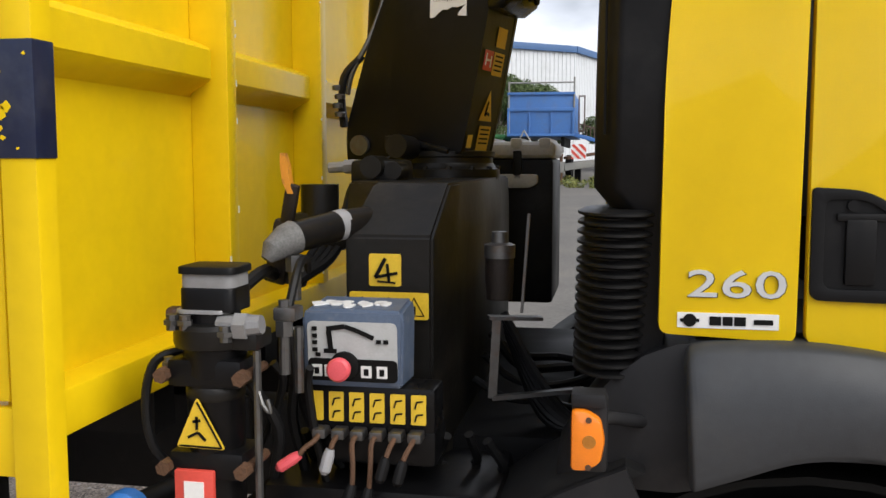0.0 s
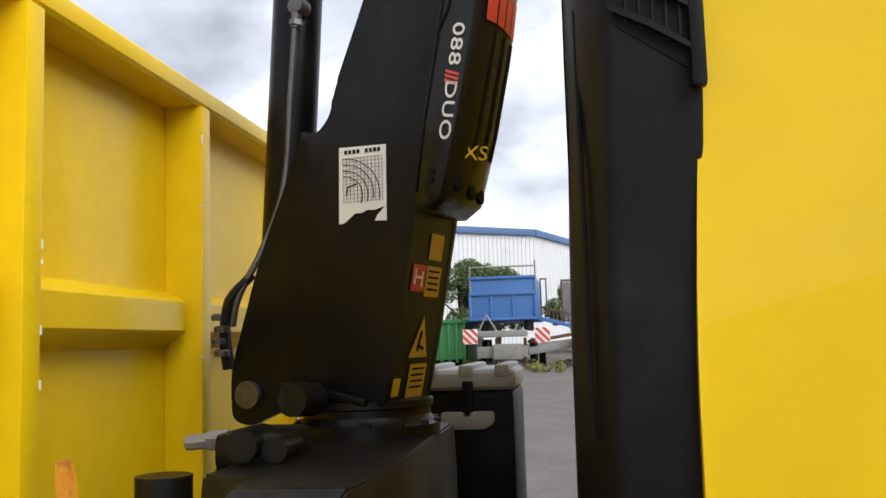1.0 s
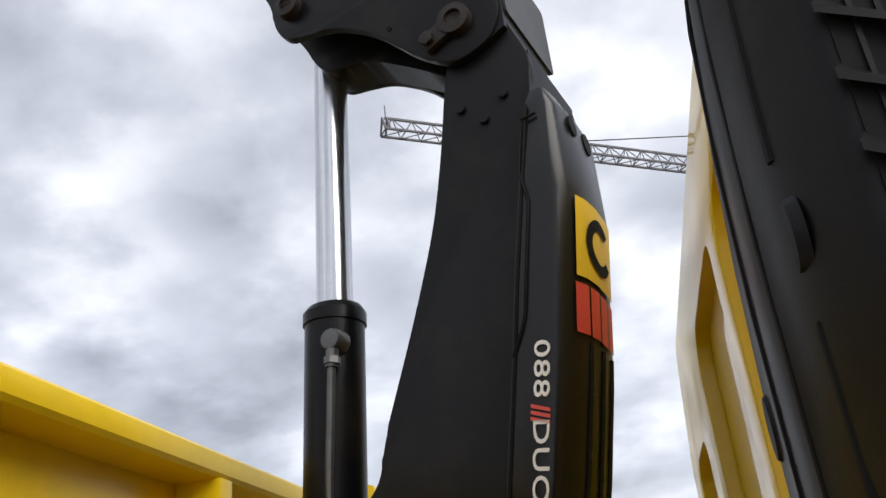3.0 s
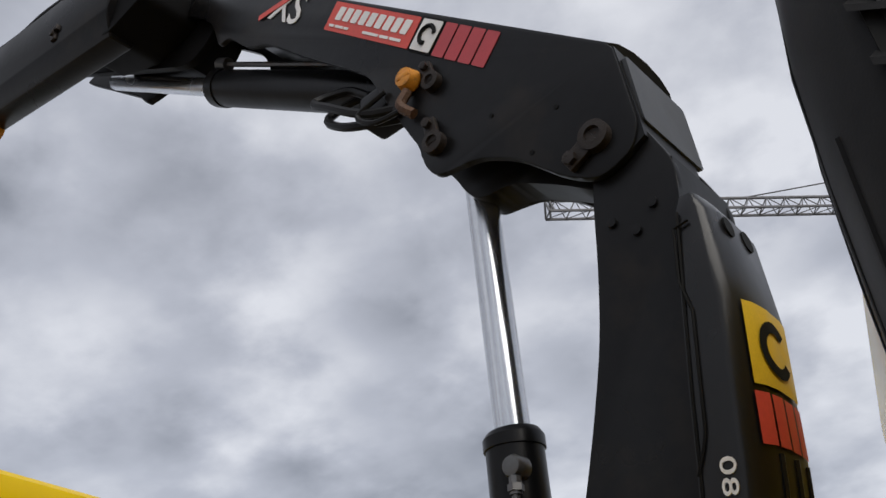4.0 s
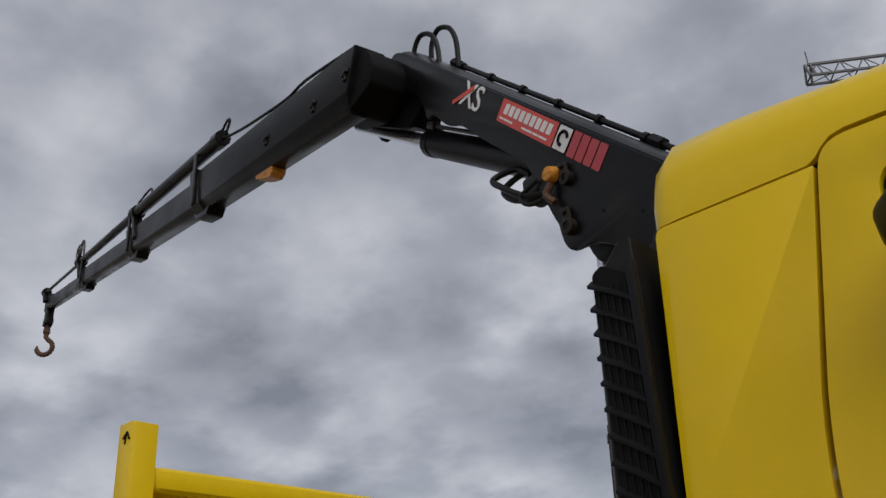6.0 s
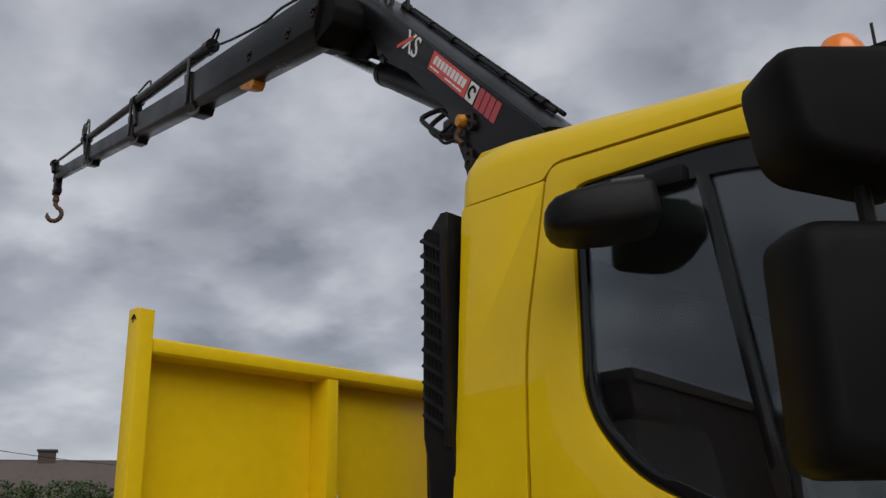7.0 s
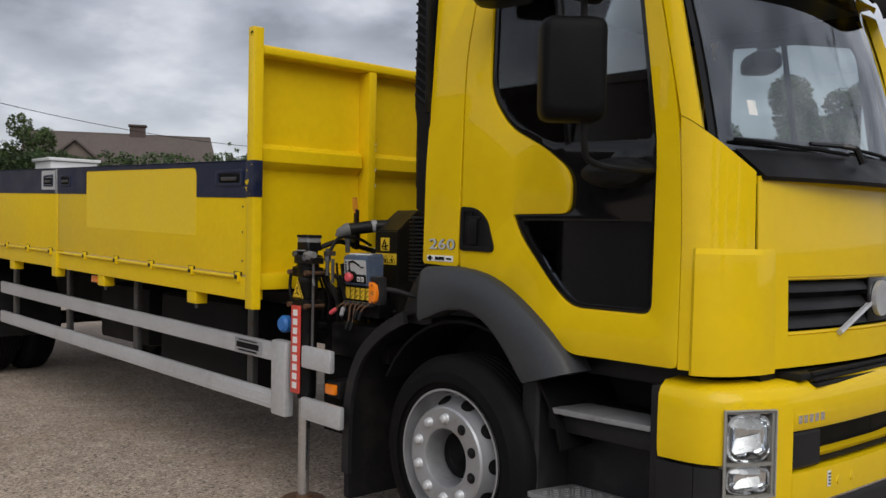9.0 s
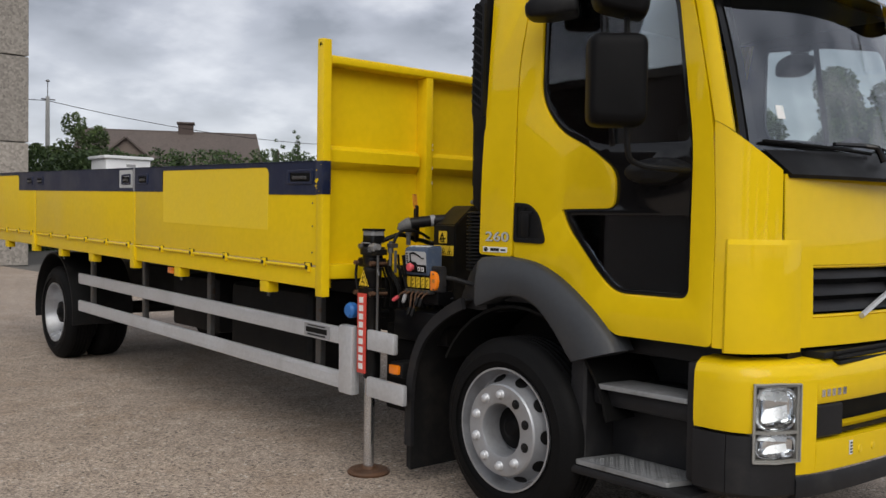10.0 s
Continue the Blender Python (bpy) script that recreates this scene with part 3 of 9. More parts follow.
    # roof shell
    def roof_ring(x, drop, inset):
        low = float(np.interp(x, [1.10, 1.372, 1.386, 1.398, 1.415, 1.44, 1.85, 2.25], [2.706, 2.706, 2.713, 2.726, 2.739, 2.7435, 2.7285, 2.713]))
        half = [(ys(2.7) + inset, low), (ys(2.75) + 0.002 + inset, 2.79 - drop * 0.45), (0.298 + inset, 2.845 - drop * 0.8), (0.325 + inset, 2.880 - drop * 0.95), (0.385 + inset, 2.908 - drop), (0.9, 2.93 - drop), (YC, 2.935 - drop)]
        pts = half + [(2 * YC - y, z) for y, z in half[-2::-1]]
        return [(x, y, z) for y, z in pts]
    bm = B()
    rings = [roof_ring(1.098, 0.10, 0.014), roof_ring(1.110, 0.035, 0.004), roof_ring(1.14, 0.008, 0), roof_ring(1.25, 0.01, 0), roof_ring(1.372, 0.022, 0), roof_ring(1.386, 0.024, 0), roof_ring(1.398, 0.025, 0), roof_ring(1.415, 0.027, 0), roof_ring(1.44, 0.030, 0), roof_ring(1.5, 0.035, 0), roof_ring(1.8, 0.07, 0), roof_ring(2.05, 0.10, 0), roof_ring(2.20, 0.125, 0.0), roof_ring(2.29, 0.16, 0.02), roof_ring(2.33, 0.21, 0.05)]
    rings_loft(bm, rings)
    part("roof", bm, YELLOW, truck, angle=60)
    # black bars added behind the roof joint so its gap looks shaded
    for far in (False, True):
        bm = B()
        box(bm, (1.12, 0.292, 2.66), (2.24, 0.32, 2.76))
        part("roof_seal", mirror_bm(bm) if far else bm, INK, truck, "black strip that darkens the roof joint from behind")
    # back wall with pressed recesses
    def wall_plane(off):
        return lambda u, v, w: (1.000 - 0.036 * (u - 0.3) + 0.006 * (v - 1.3) + 0.05 * max(0.0, v - 2.45) ** 1.0 + off + w, u, v)
    outer = fillet([(0.30, 1.28), (2 * YC - 0.30, 1.28), (2 * YC - 0.28, 2.40), (2 * YC - 0.40, 2.74), (0.40, 2.74), (0.30, 2.40)], [0.03, 0.03, 0.1, 0.08, 0.08, 0.1], 5)
    cuts = [[(0.48, 1.98), (1.00, 1.98), (1.00, 2.58), (0.48, 2.58)], [(1.10, 1.98), (1.60, 1.98), (1.60, 2.58), (1.10, 2.58)], [(1.78, 2.0), (2.12, 2.0), (2.12, 2.42), (1.78, 2.42)],
            [(0.48, 1.38), (0.95, 1.38), (0.95, 1.72), (0.48, 1.72)], [(1.10, 1.38), (1.55, 1.38), (1.55, 1.72), (1.10, 1.72)], [(1.78, 1.38), (2.12, 1.38), (2.12, 1.72), (1.78, 1.72)]]
    cuts = [fillet(c, 0.08, 4) for c in cuts]
    bm = B()
    slab(bm, outer, cuts, wall_plane(0.0), 0.035, 0.008)
    wall = part("back_wall", bm, YELLOW, truck, "glossy yellow cab back wall with pressed recesses")
    for c in cuts:
        bm = B()
        slab(bm, [tuple(q) for q in offset_in(c, -0.006)], [], wall_plane(0.028), 0.012)
        part("recess", bm, YELLOW, wall)
    bm = B()
    beam(bm, (0.993, 0.5, 1.85), (0.935, 2.1, 1.85), 0.012, 0.02, 0.004)
    part("swage", bm, YELLOW, wall)
    # floor and inside
    bm = B()
    box(bm, (1.11, 0.30, 1.095), (2.60, 2 * YC - 0.30, 1.125))
    part("cab_floor", bm, DARK, truck, "dark grey cab floor")
    bm = B()
    box(bm, (2.35, 0.34, 1.03), (2.60, 2 * YC - 0.34, 1.72), 0.06)
    part("dashboard", bm, DARK, truck, "dark grey dashboard")
    bm = B()
    box(bm, (1.115, 0.30, 1.03), (1.135, 2 * YC - 0.30, 2.70))
    part("cab_lining", bm, DARK, truck, "grey cab back lining")
    bm = B()
    box(bm, (1.12, 0.36, 2.68), (2.25, 2 * YC - 0.36, 2.695))
    part("roof_lining", bm, CAB_GREY, truck, "grey cab roof lining")
    for sy in (0.62, 1.72):
        bm = B()
        box(bm, (1.40, sy - 0.02, 1.35), (1.92, sy + 0.46, 1.55), 0.06, 3)
        m = pose(1.42, sy + 0.22, 1.52, 0, -10, 0)
        box(bm, (-0.09, -0.23, 0), (0.06, 0.23, 0.62), 0.05, 3, m)
        box(bm, (-0.07, -0.13, 0.64), (0.04, 0.13, 0.84), 0.04, 3, m)
        part("seat", bm, DARK, truck, "dark cloth driver's seat with headrest")
    bm = B()
    m = pose(2.16, 2 * YC - 0.72, 1.80, 0, -60, 0)
    ring = [m @ Vector((0.21 * math.cos(a), 0.21 * math.sin(a), 0)) for a in [2 * math.pi * k / 24 for k in range(25)]]
    tube(bm, ring, 0.014, 8)
    tube(bm, [m @ Vector((-0.2, 0, 0)), m @ Vector((0.2, 0, 0))], 0.014, 6)
    tube(bm, [m @ Vector((0, 0, 0)), m @ Vector((0, 0, -0.3))], 0.03, 8)
    part("steering_wheel", bm, DARK, truck)
    # front panel, bulging to the middle
    def front(off=0.0):
        return lambda u, v, w: (front_x(u) - 0.02 * (v - 1.0) - w + off, u, v)
    bm = B()
    nu = 24
    left = [0.463, 0.52, 0.575, 0.63]
    us = left + [0.63 + (2 * YC - 1.26) * k / 18 for k in range(1, 18)] + [2 * YC - y for y in left[::-1]]
    for z0, z1, a, b_ in ((1.0, 1.12, 0, nu), (1.345, 1.72, 0, nu), (1.12, 1.345, 0, 3), (1.12, 1.345, nu - 3, nu)):
        grid(bm, lambda u, v: front()(u, v, 0), us[a : b_ + 1], [z0 + (z1 - z0) * k / 4 for k in range(5)])
    bmesh.ops.remove_doubles(bm, verts=bm.verts[:], dist=1e-4)
    thicken(bm, bm.faces[:], 0.015)
    part("front_panel", bm, YELLOW, truck)
    bm = B()
    grid(bm, lambda u, v: front(-0.06)(u, v, 0), us[2 : nu - 1], [1.09, 1.24, 1.40])
    grille = part("grille", bm, MATTE_BLACK, truck, "black front grille with three bars")
    for z in (1.147, 1.214, 1.284):
        bm = B()
        rings_loft(bm, [[front(g)(u, z + h, 0) for g, h in ((-0.004, 0.000), (-0.008, 0.014), (-0.040, 0.044), (-0.044, 0.038), (-0.014, 0.000))] for u in us[3 : nu - 2]])
        part("grille_bar", bm, STEP_PLASTIC, grille)
    bm = B()
    tube(bm, [front(-0.012)(u, 1.127, 0) for u in us[3 : nu - 2]], 0.008, 6)
    tube(bm, [front(-0.012)(u, 1.338, 0) for u in us[3 : nu - 2]], 0.008, 6)
    for u in (0.636, 2 * YC - 0.636):
        tube(bm, [front(-0.012)(u, z, 0) for z in (1.122, 1.343)], 0.008, 6)
    part("grille_lip", bm, YELLOW, grille, "yellow rolled edge of the grille opening")
    bm = B()
    tube(bm, [front(0.012)(0.95, 1.12, 0), front(0.012)(1.62, 1.36, 0)], 0.013, 6)
    part("badge_bar", bm, ALU, truck, "diagonal metal bar across the grille")
    bm = B()
    lathe(bm, [(0.045, 0.0), (0.075, 0.0), (0.075, 0.02), (0.045, 0.02)], (front_x(YC) + 0.0, YC, 1.245), "x", 24)
    part("badge_ring", bm, ALU, truck)
    bm = B()
    box(bm, (front_x(YC) - 0.02, YC - 0.09, 1.15), (front_x(YC) - 0.002, YC + 0.09, 1.335), 0.02)
    part("badge_plate", bm, TRIM_BLACK, truck)
    # cowl below the windscreen
    bm = B()
    def cowl(u, v):
        x0 = 2.52 + 0.20 * (1 - ((u - YC) / 0.9) ** 2)
        return (x0 + 0.10 * v, u, 1.825 - 0.085 * v)
    grid(bm, cowl, [0.475 + (2 * YC - 0.95) * k / 16 for k in range(17)], [-0.6, 0, 0.5, 1, 1.25])
    thicken(bm, bm.faces[:], 0.02)
    part("cowl", bm, PLASTIC, truck, "dark plastic cowl under the windscreen")
    # windscreen
    def screen(u, v):
        t = (u - YC) / 0.93
        lo = Vector((2.51 + 0.20 * (1 - t * t), u, 1.82))
        hi = Vector((2.27 + 0.17 * (1 - t * t), YC + (u - YC) * 0.97, 2.71))
        return lo.lerp(hi, v) + Vector((0.02 * math.sin(math.pi * v), 0, 0))
    uu = [YC - 0.93 + 1.86 * k / 20 for k in range(21)]
    bm = B()
    grid(bm, screen, [uu[0] + 0.03] + uu[1:-1] + [uu[-1] - 0.03], [k / 10 for k in range(11)])
    p = part("windscreen", bm, SCREEN_GLASS, truck, "large curved windscreen")
    p.visible_shadow = False
    bm = B()
    for a, b_ in ((uu[0], uu[0] + 0.075), (uu[-1] - 0.075, uu[-1])):
        grid(bm, lambda u, v: screen(u, v) + Vector((-0.008, 0, 0)), [a, b_], [k / 10 for k in range(11)])
    grid(bm, lambda u, v: screen(u, v) + Vector((-0.009, 0, 0)), uu, [0, 0.06])
    part("screen_border", bm, TRIM_BLACK, truck, "black printed windscreen border")
    for y0 in (0.62, 1.36):
        bm = B()
        arm = [Vector(cowl(y0 + 0.46, 0.55)) + Vector((0.015, 0, 0.02)), Vector(cowl(y0 + 0.44, 0.2)) + Vector((0.03, 0, 0.05)), screen(y0 + 0.40, 0.055) + Vector((0.035, 0, 0)), screen(y0 + 0.2, 0.05) + Vector((0.03, 0, 0))]
        tube(bm, arm, [0.018, 0.014, 0.012, 0.009], 8)
        wp = part("wiper", bm, TRIM_BLACK, truck, "black windscreen wiper")
        bm = B()
        tube(bm, [screen(y0 - 0.17 + 0.09 * k, 0.045 - 0.004 * k) + Vector((0.022, 0, 0)) for k in range(8)], 0.008, 6)
        part("wiper_blade", bm, RUBBER, wp)
    bm = B()
    c = screen(0.56, 0.16) + Vector((0.002, 0, 0))
    d = (screen(0.60, 0.16) - c).normalized()
    up = (screen(0.56, 0.3) - c).normalized()
    q = [c + d * a * 0.045 + up * b_ * 0.06 for a, b_ in ((0, 0), (1, 0), (1, 1), (0, 1))]
    bm.faces.new([bm.verts.new(v) for v in q])
    part("inspection_sticker", bm, WHITE, truck, "small white sticker on the windscreen")
    # sun visor
    def visor(u, v):
        t = abs(u - YC) / 1.07
        xf = 2.715 - 0.10 * t ** 2 - 0.27 * max(0.0, t - 0.55) ** 2 / 0.2025
        zf = 2.705 - 0.035 * t ** 2
        zr = 2.83 - 0.06 * t ** 4
        x = 2.275 + (xf - 2.275) * v
        return Vector((x, u, zr + (zf - zr) * v ** 1.6 + 0.02 * math.sin(math.pi * v)))
    bm = B()
    grid(bm, visor, [YC - 1.07 + 2.14 * k / 30 for k in range(31)], [k / 8 for k in range(9)])
    thicken(bm, bm.faces[:], 0.012)
    part("sun_visor", bm, TRIM_BLACK, truck, "glossy dark sun visor over the windscreen", angle=50)
    # beacon on a short bracket
    bm = B()
    tube(bm, smooth_line([(1.99, 0.42, 2.725), (2.00, 0.43, 2.785), (2.05, 0.44, 2.790)], 4), 0.018, 10)
    box(bm, (2.02, 0.40, 2.770), (2.14, 0.50, 2.805), 0.014)
    lathe(bm, [(0.0, 0.0), (0.016, 0.002), (0.014, 0.05)], (2.135, 0.41, 2.780), "y", 12)
    bc = part("beacon_foot", bm, PLASTIC, truck, "black bracket of the roof beacon")
    bm = B()
    lathe(bm, [(0.050, 0), (0.054, 0.02), (0.050, 0.05), (0.036, 0.075), (0.0, 0.085)], (2.09, 0.45, 2.805), "z", 24)
    part("beacon", bm, ORANGE, bc, "orange beacon dome")
    bm = B()
    tube(bm, [(2.16, 0.46, 2.80), (2.16, 0.46, 2.90)], 0.004, 6)
    part("aerial", bm, HOSE, truck)


build_cab()


def build_front_end():
    # plan line of the bumper from the side to the middle
    plan = smooth_line([(2.395, 0.235, 0), (2.52, 0.237, 0), (2.60, 0.262, 0), (2.668, 0.322, 0), (2.722, 0.42, 0), (2.763, 0.54, 0), (2.789, 0.72, 0), (2.808, 0.95, 0), (2.825, YC, 0)], 5)
    def on_plan(q):
        """Point and outward direction at place q along the plan line."""
        k = min(int(q), len(plan) - 2)
        a, b = plan[k], plan[k + 1]
        t = (b - a).normalized()
        return a.lerp(b, q - k), Vector((t.y, -t.x, 0))
    LAMP0, LAMP1, FOG0, FOG1, MID = 12.4, 21.2, 25.2, 30.0, 40.0
    def skin(bm, q0, q1, rows, thick=0.018, steps=0):
        """A strip of the bumper between two places; rows hold height and outward offset."""
        n = steps or max(2, int((q1 - q0) * 1.0))
        vs = []
        for k in range(n + 1):
            p_, o = on_plan(q0 + (q1 - q0) * k / n)
            vs.append([bm.verts.new((p_.x + o.x * g, p_.y + o.y * g, z)) for z, g in rows])
        fs = []
        for a, b in zip(vs, vs[1:]):
            for k in range(len(rows) - 1):
                fs.append(bm.faces.new((a[k], b[k], b[k + 1], a[k + 1])))
        bmesh.ops.recalc_face_normals(bm, faces=fs)
        thicken(bm, fs, thick)
        return bm
    TOP = [(0.90, 0.002), (0.93, -0.012), (0.952, -0.045), (0.957, -0.14)]
    for far in (False, True):
        fix = mirror_bm if far else (lambda b: b)
        bm = B()
        skin(bm, 0, LAMP0, [(0.668, 0.0), (0.70, 0.006), (0.80, 0.006), (0.872, 0.004)] + TOP)
        skin(bm, LAMP0, LAMP1, [(0.872, 0.004)] + TOP)
        skin(bm, LAMP1, FOG0, [(0.495, 0.0), (0.56, 0.005), (0.65, 0.006), (0.80, 0.006), (0.872, 0.004)] + TOP)
        skin(bm, FOG0, MID, [(0.778, 0.0), (0.79, 0.008), (0.872, 0.004)] + TOP)
        skin(bm, FOG0, MID, [(0.495, 0.0), (0.56, 0.008), (0.622, 0.006), (0.630, -0.05)])
        bump_ = part("bumper", fix(bm), YELLOW, truck, "yellow front bumper with openings", angle=40)
        bm = B()
        skin(bm, 0, LAMP0 - 6.2, [(0.40, -0.02), (0.42, 0.004), (0.55, 0.008), (0.655, 0.003)])
        skin(bm, LAMP0 - 6.0, LAMP0, [(0.40, -0.02), (0.42, 0.004), (0.55, 0.008), (0.655, 0.003)])
        part("bumper_corner", fix(bm), STEP_PLASTIC, bump_, "dark grey plastic lower bumper corner")
        bm = B()
        skin(bm, LAMP0, LAMP1, [(0.40, -0.02), (0.42, 0.006), (0.545, 0.006)])
        skin(bm, LAMP1 - 0.1, MID, [(0.385, -0.03), (0.405, 0.012), (0.47, 0.016), (0.490, 0.006)])
        part("bumper_lip", fix(bm), STEP_PLASTIC, bump_, "dark grey plastic lip under the bumper")
        bm = B()
        skin(bm, FOG0 + 0.2, FOG1, [(0.635, -0.004), (0.645, 0.004), (0.765, 0.004), (0.773, -0.004)])
        part("fog_cover", fix(bm), STEP_PLASTIC, bump_, "dark grey fog lamp blank")
        bm = B()
        skin(bm, FOG1, MID, [(0.60, -0.075), (0.80, -0.075)])
        part("bumper_opening", fix(bm), INK, bump_, "black air opening in the bumper")
        bm = B()
        skin(bm, FOG1 + 0.5, MID, [(0.655, -0.03), (0.672, -0.02), (0.676, -0.06)])
        part("inner_ledge", fix(bm), YELLOW, bump_)
        bm = B()
        skin(bm, FOG1 + 0.2, MID, [(0.640, -0.012), (0.650, -0.008), (0.652, -0.04)])
        part("inner_slat", fix(bm), CHASSIS, bump_)
        if not far:
            for k in range(5):
                bm = B()
                q = 25.9 + 0.95 * k
                skin(bm, q, q + 0.62, [(0.808, 0.012), (0.838, 0.012)], 0.006)
                part("maker_lettering", bm, CHROME, bump_, "chrome maker's mark drawn as plain blocks")
            bm = B()
            skin(bm, 31.2, 31.8, [(0.545, 0.011), (0.605, 0.010)], 0.002)
            st = part("sticker", bm, WHITE, bump_, "small white sticker with dark lines")
            for k in range(4):
                bm = B()
                skin(bm, 31.3, 31.7, [(0.552 + 0.013 * k, 0.013), (0.558 + 0.013 * k, 0.013)], 0.001, 2)
                part("print", bm, INK, st)
            for q in (33.2, 35.2):
                bm = B()
                p_, o = on_plan(q)
                lathe(bm, [(0.0, 0.012), (0.016, 0.010), (0.019, 0.004)], (p_.x, p_.y, 0.56), "x", 14)
                part("plug", bm, BED_YELLOW, bump_)
    bm = B()
    box(bm, (2.50, 0.50, 0.86), (2.66, 2 * YC - 0.50, 1.02))
    part("grille_gap", bm, CHASSIS, truck)
    bm = B()
    box(bm, (2.60, 0.62, 0.955), (2.76, 2 * YC - 0.62, 0.985), 0.01)
    for k in range(3):
        box(bm, (2.70 + 0.015 * k, 0.70, 0.93 + 0.02 * k), (2.79 - 0.01 * k, 2 * YC - 0.70, 0.945 + 0.02 * k), 0.004)
    part("lower_grille", bm, CHASSIS, truck, "black slats between grille and bumper")
    for far in (False, True):
        fix = mirror_bm if far else (lambda b: b)
        # headlamp
        def lamp(u, z, off):
            pts = [(2.634, 0.286), (2.692, 0.36), (2.738, 0.462)]
            k = min(1, int(u * 2)); t = u * 2 - k
            a, b = Vector((*pts[k], z)), Vector((*pts[k + 1], z))
            nrm = Vector((0.75, -0.65, 0))
            return a.lerp(b, t) + nrm * off
        bm = B()
        grid(bm, lambda u, z: lamp(u, z, -0.045), [0, .25, .5, .75, 1], [0.552, 0.66, 0.77, 0.872])
        thicken(bm, bm.faces[:], 0.02)
        hl = part("headlamp", fix(bm), LAMP_GREY, truck, "clear glass headlamp in a grey housing")
        for z0, z1, u0, u1, deep in ((0.680, 0.856, 0.05, 0.93, 0.040), (0.566, 0.668, 0.06, 0.92, 0.030)):
            bm = B()
            cz, hz, cu, hu = (z0 + z1) / 2, (z1 - z0) / 2, (u0 + u1) / 2, (u1 - u0) / 2
            rings = []
            for s, off in ((1.0, 0.004), (0.92, -0.012), (0.70, -deep * 0.72), (0.35, -deep * 0.95), (0.10, -deep)):
                ring = []
                for k in range(28):
                    q = 2 * math.pi * k / 28
                    c, sn = math.cos(q), math.sin(q)
                    ring.append(lamp(cu + hu * s * math.copysign(abs(c) ** 0.6, c), cz + hz * s * math.copysign(abs(sn) ** 0.6, sn), off))
                rings.append(ring)
            rings_loft(bm, rings, True, False)
            bm.faces.new(bm.verts[-28:])
            rf = part("reflector", fix(bm), CHROME, hl, "polished lamp reflector", angle=50)
            # two pale facets a bowl; their top-lit glint is put into the colour
            for v0, v1, bow in ((-0.62, -0.02, 0.016), (0.34, 0.80, 0.008)):
                bm = B()
                grid(bm, lambda s, v: lamp(cu + hu * s, cz + hz * (v + 0.22 * s * (1 if v0 < 0 else -0.4)), -deep * 0.45 - bow * (v - v0) / (v1 - v0) + bow * s * 0.6), [-0.72, -0.4, 0.0, 0.4, 0.66], [v0, (v0 + v1) / 2, v1])
                thicken(bm, bm.faces[:], 0.002)
                part("facet", fix(bm), LAMP_SILVER, rf, "pale mirror facet with its top light in the colour")
        bm = B()
        grid(bm, lambda u, z: lamp(u, z, 0.022), [0, .25, .5, .75, 1], [0.557, 0.66, 0.77, 0.868])
        p = part("lens", fix(bm), LENS, hl)
        p.visible_shadow = False
        bm = B()
        for u0, u1, z0, z1 in ((0.0, 0.05, 0.552, 0.872), (0.93, 1.0, 0.552, 0.872), (0.05, 0.93, 0.858, 0.872), (0.05, 0.93, 0.552, 0.564), (0.05, 0.93, 0.668, 0.680)):
            grid(bm, lambda u, z: lamp(u, z, 0.014), [u0, (u0 + u1) / 2, u1], [z0, z1])
        thicken(bm, bm.faces[:], 0.022)
        part("lamp_frame", fix(bm), LAMP_GREY, hl, "grey inner frame of the headlamp")
        bm = B()
        loop_pts = [lamp(u, z, 0.018) for u, z in ((0, .554), (.5, .552), (1, .556), (1, .73), (1, .868), (.5, .872), (0, .868), (0, .73), (0, .554))]
        tube(bm, loop_pts, 0.005, 6)
        part("lamp_rim", fix(bm), LAMP_GREY, hl)
        # step well
        bm = B()
        box(bm, (1.70, 0.24, 0.355), (1.80, 0.75, 0.90), 0.03, 3)
        sw = part("step_well", fix(bm), STEP_PLASTIC, truck, "dark grey plastic cab entry steps")
        for nm, lo, hi, bv in (("front_cheek", (2.345, 0.25, 0.42), (2.42, 0.75, 0.93), 0.02), ("well_back", (1.78, 0.70, 0.34), (2.40, 0.74, 1.0), 0.0), ("well_top", (1.78, 0.40, 0.90), (2.42, 0.74, 0.985), 0.02),
                               ("step_base", (1.70, 0.19, 0.335), (2.42, 0.70, 0.38), 0.02), ("riser", (1.80, 0.29, 0.655), (2.36, 0.70, 0.742), 0.03), ("riser", (1.80, 0.44, 0.38), (2.36, 0.70, 0.66), 0.02)):
            bm = B()
            box(bm, lo, hi, bv)
            part(nm, fix(bm), STEP_PLASTIC, sw)
        bm = B()
        slab(bm, fillet([(1.86, 0.245), (2.34, 0.265), (2.34, 0.46), (1.90, 0.46)], 0.015), [], lambda u, v, w: (u, v, 0.765 - w), 0.022, 0.004)
        part("step_tread", fix(bm), TREAD, sw, "aluminium upper tread")
        bm = B()
        slab(bm, fillet([(1.78, 0.195), (2.29, 0.205), (2.36, 0.44), (1.84, 0.44)], 0.02), [], lambda u, v, w: (u, v, 0.405 - w), 0.022, 0.004)
        for i in range(16):
            for j in range(8):
                m = pose(1.835 + 0.029 * i + 0.009 * j * 0.9, 0.222 + 0.026 * j, 0.4055, 0, 0, 45 if (i + j) % 2 else -45)
                box(bm, (-0.010, -0.0022, -0.002), (0.010, 0.0022, 0.0018), 0, 1, m)
        part("step_tread", fix(bm), TREAD, sw, "aluminium chequer-plate lower tread")
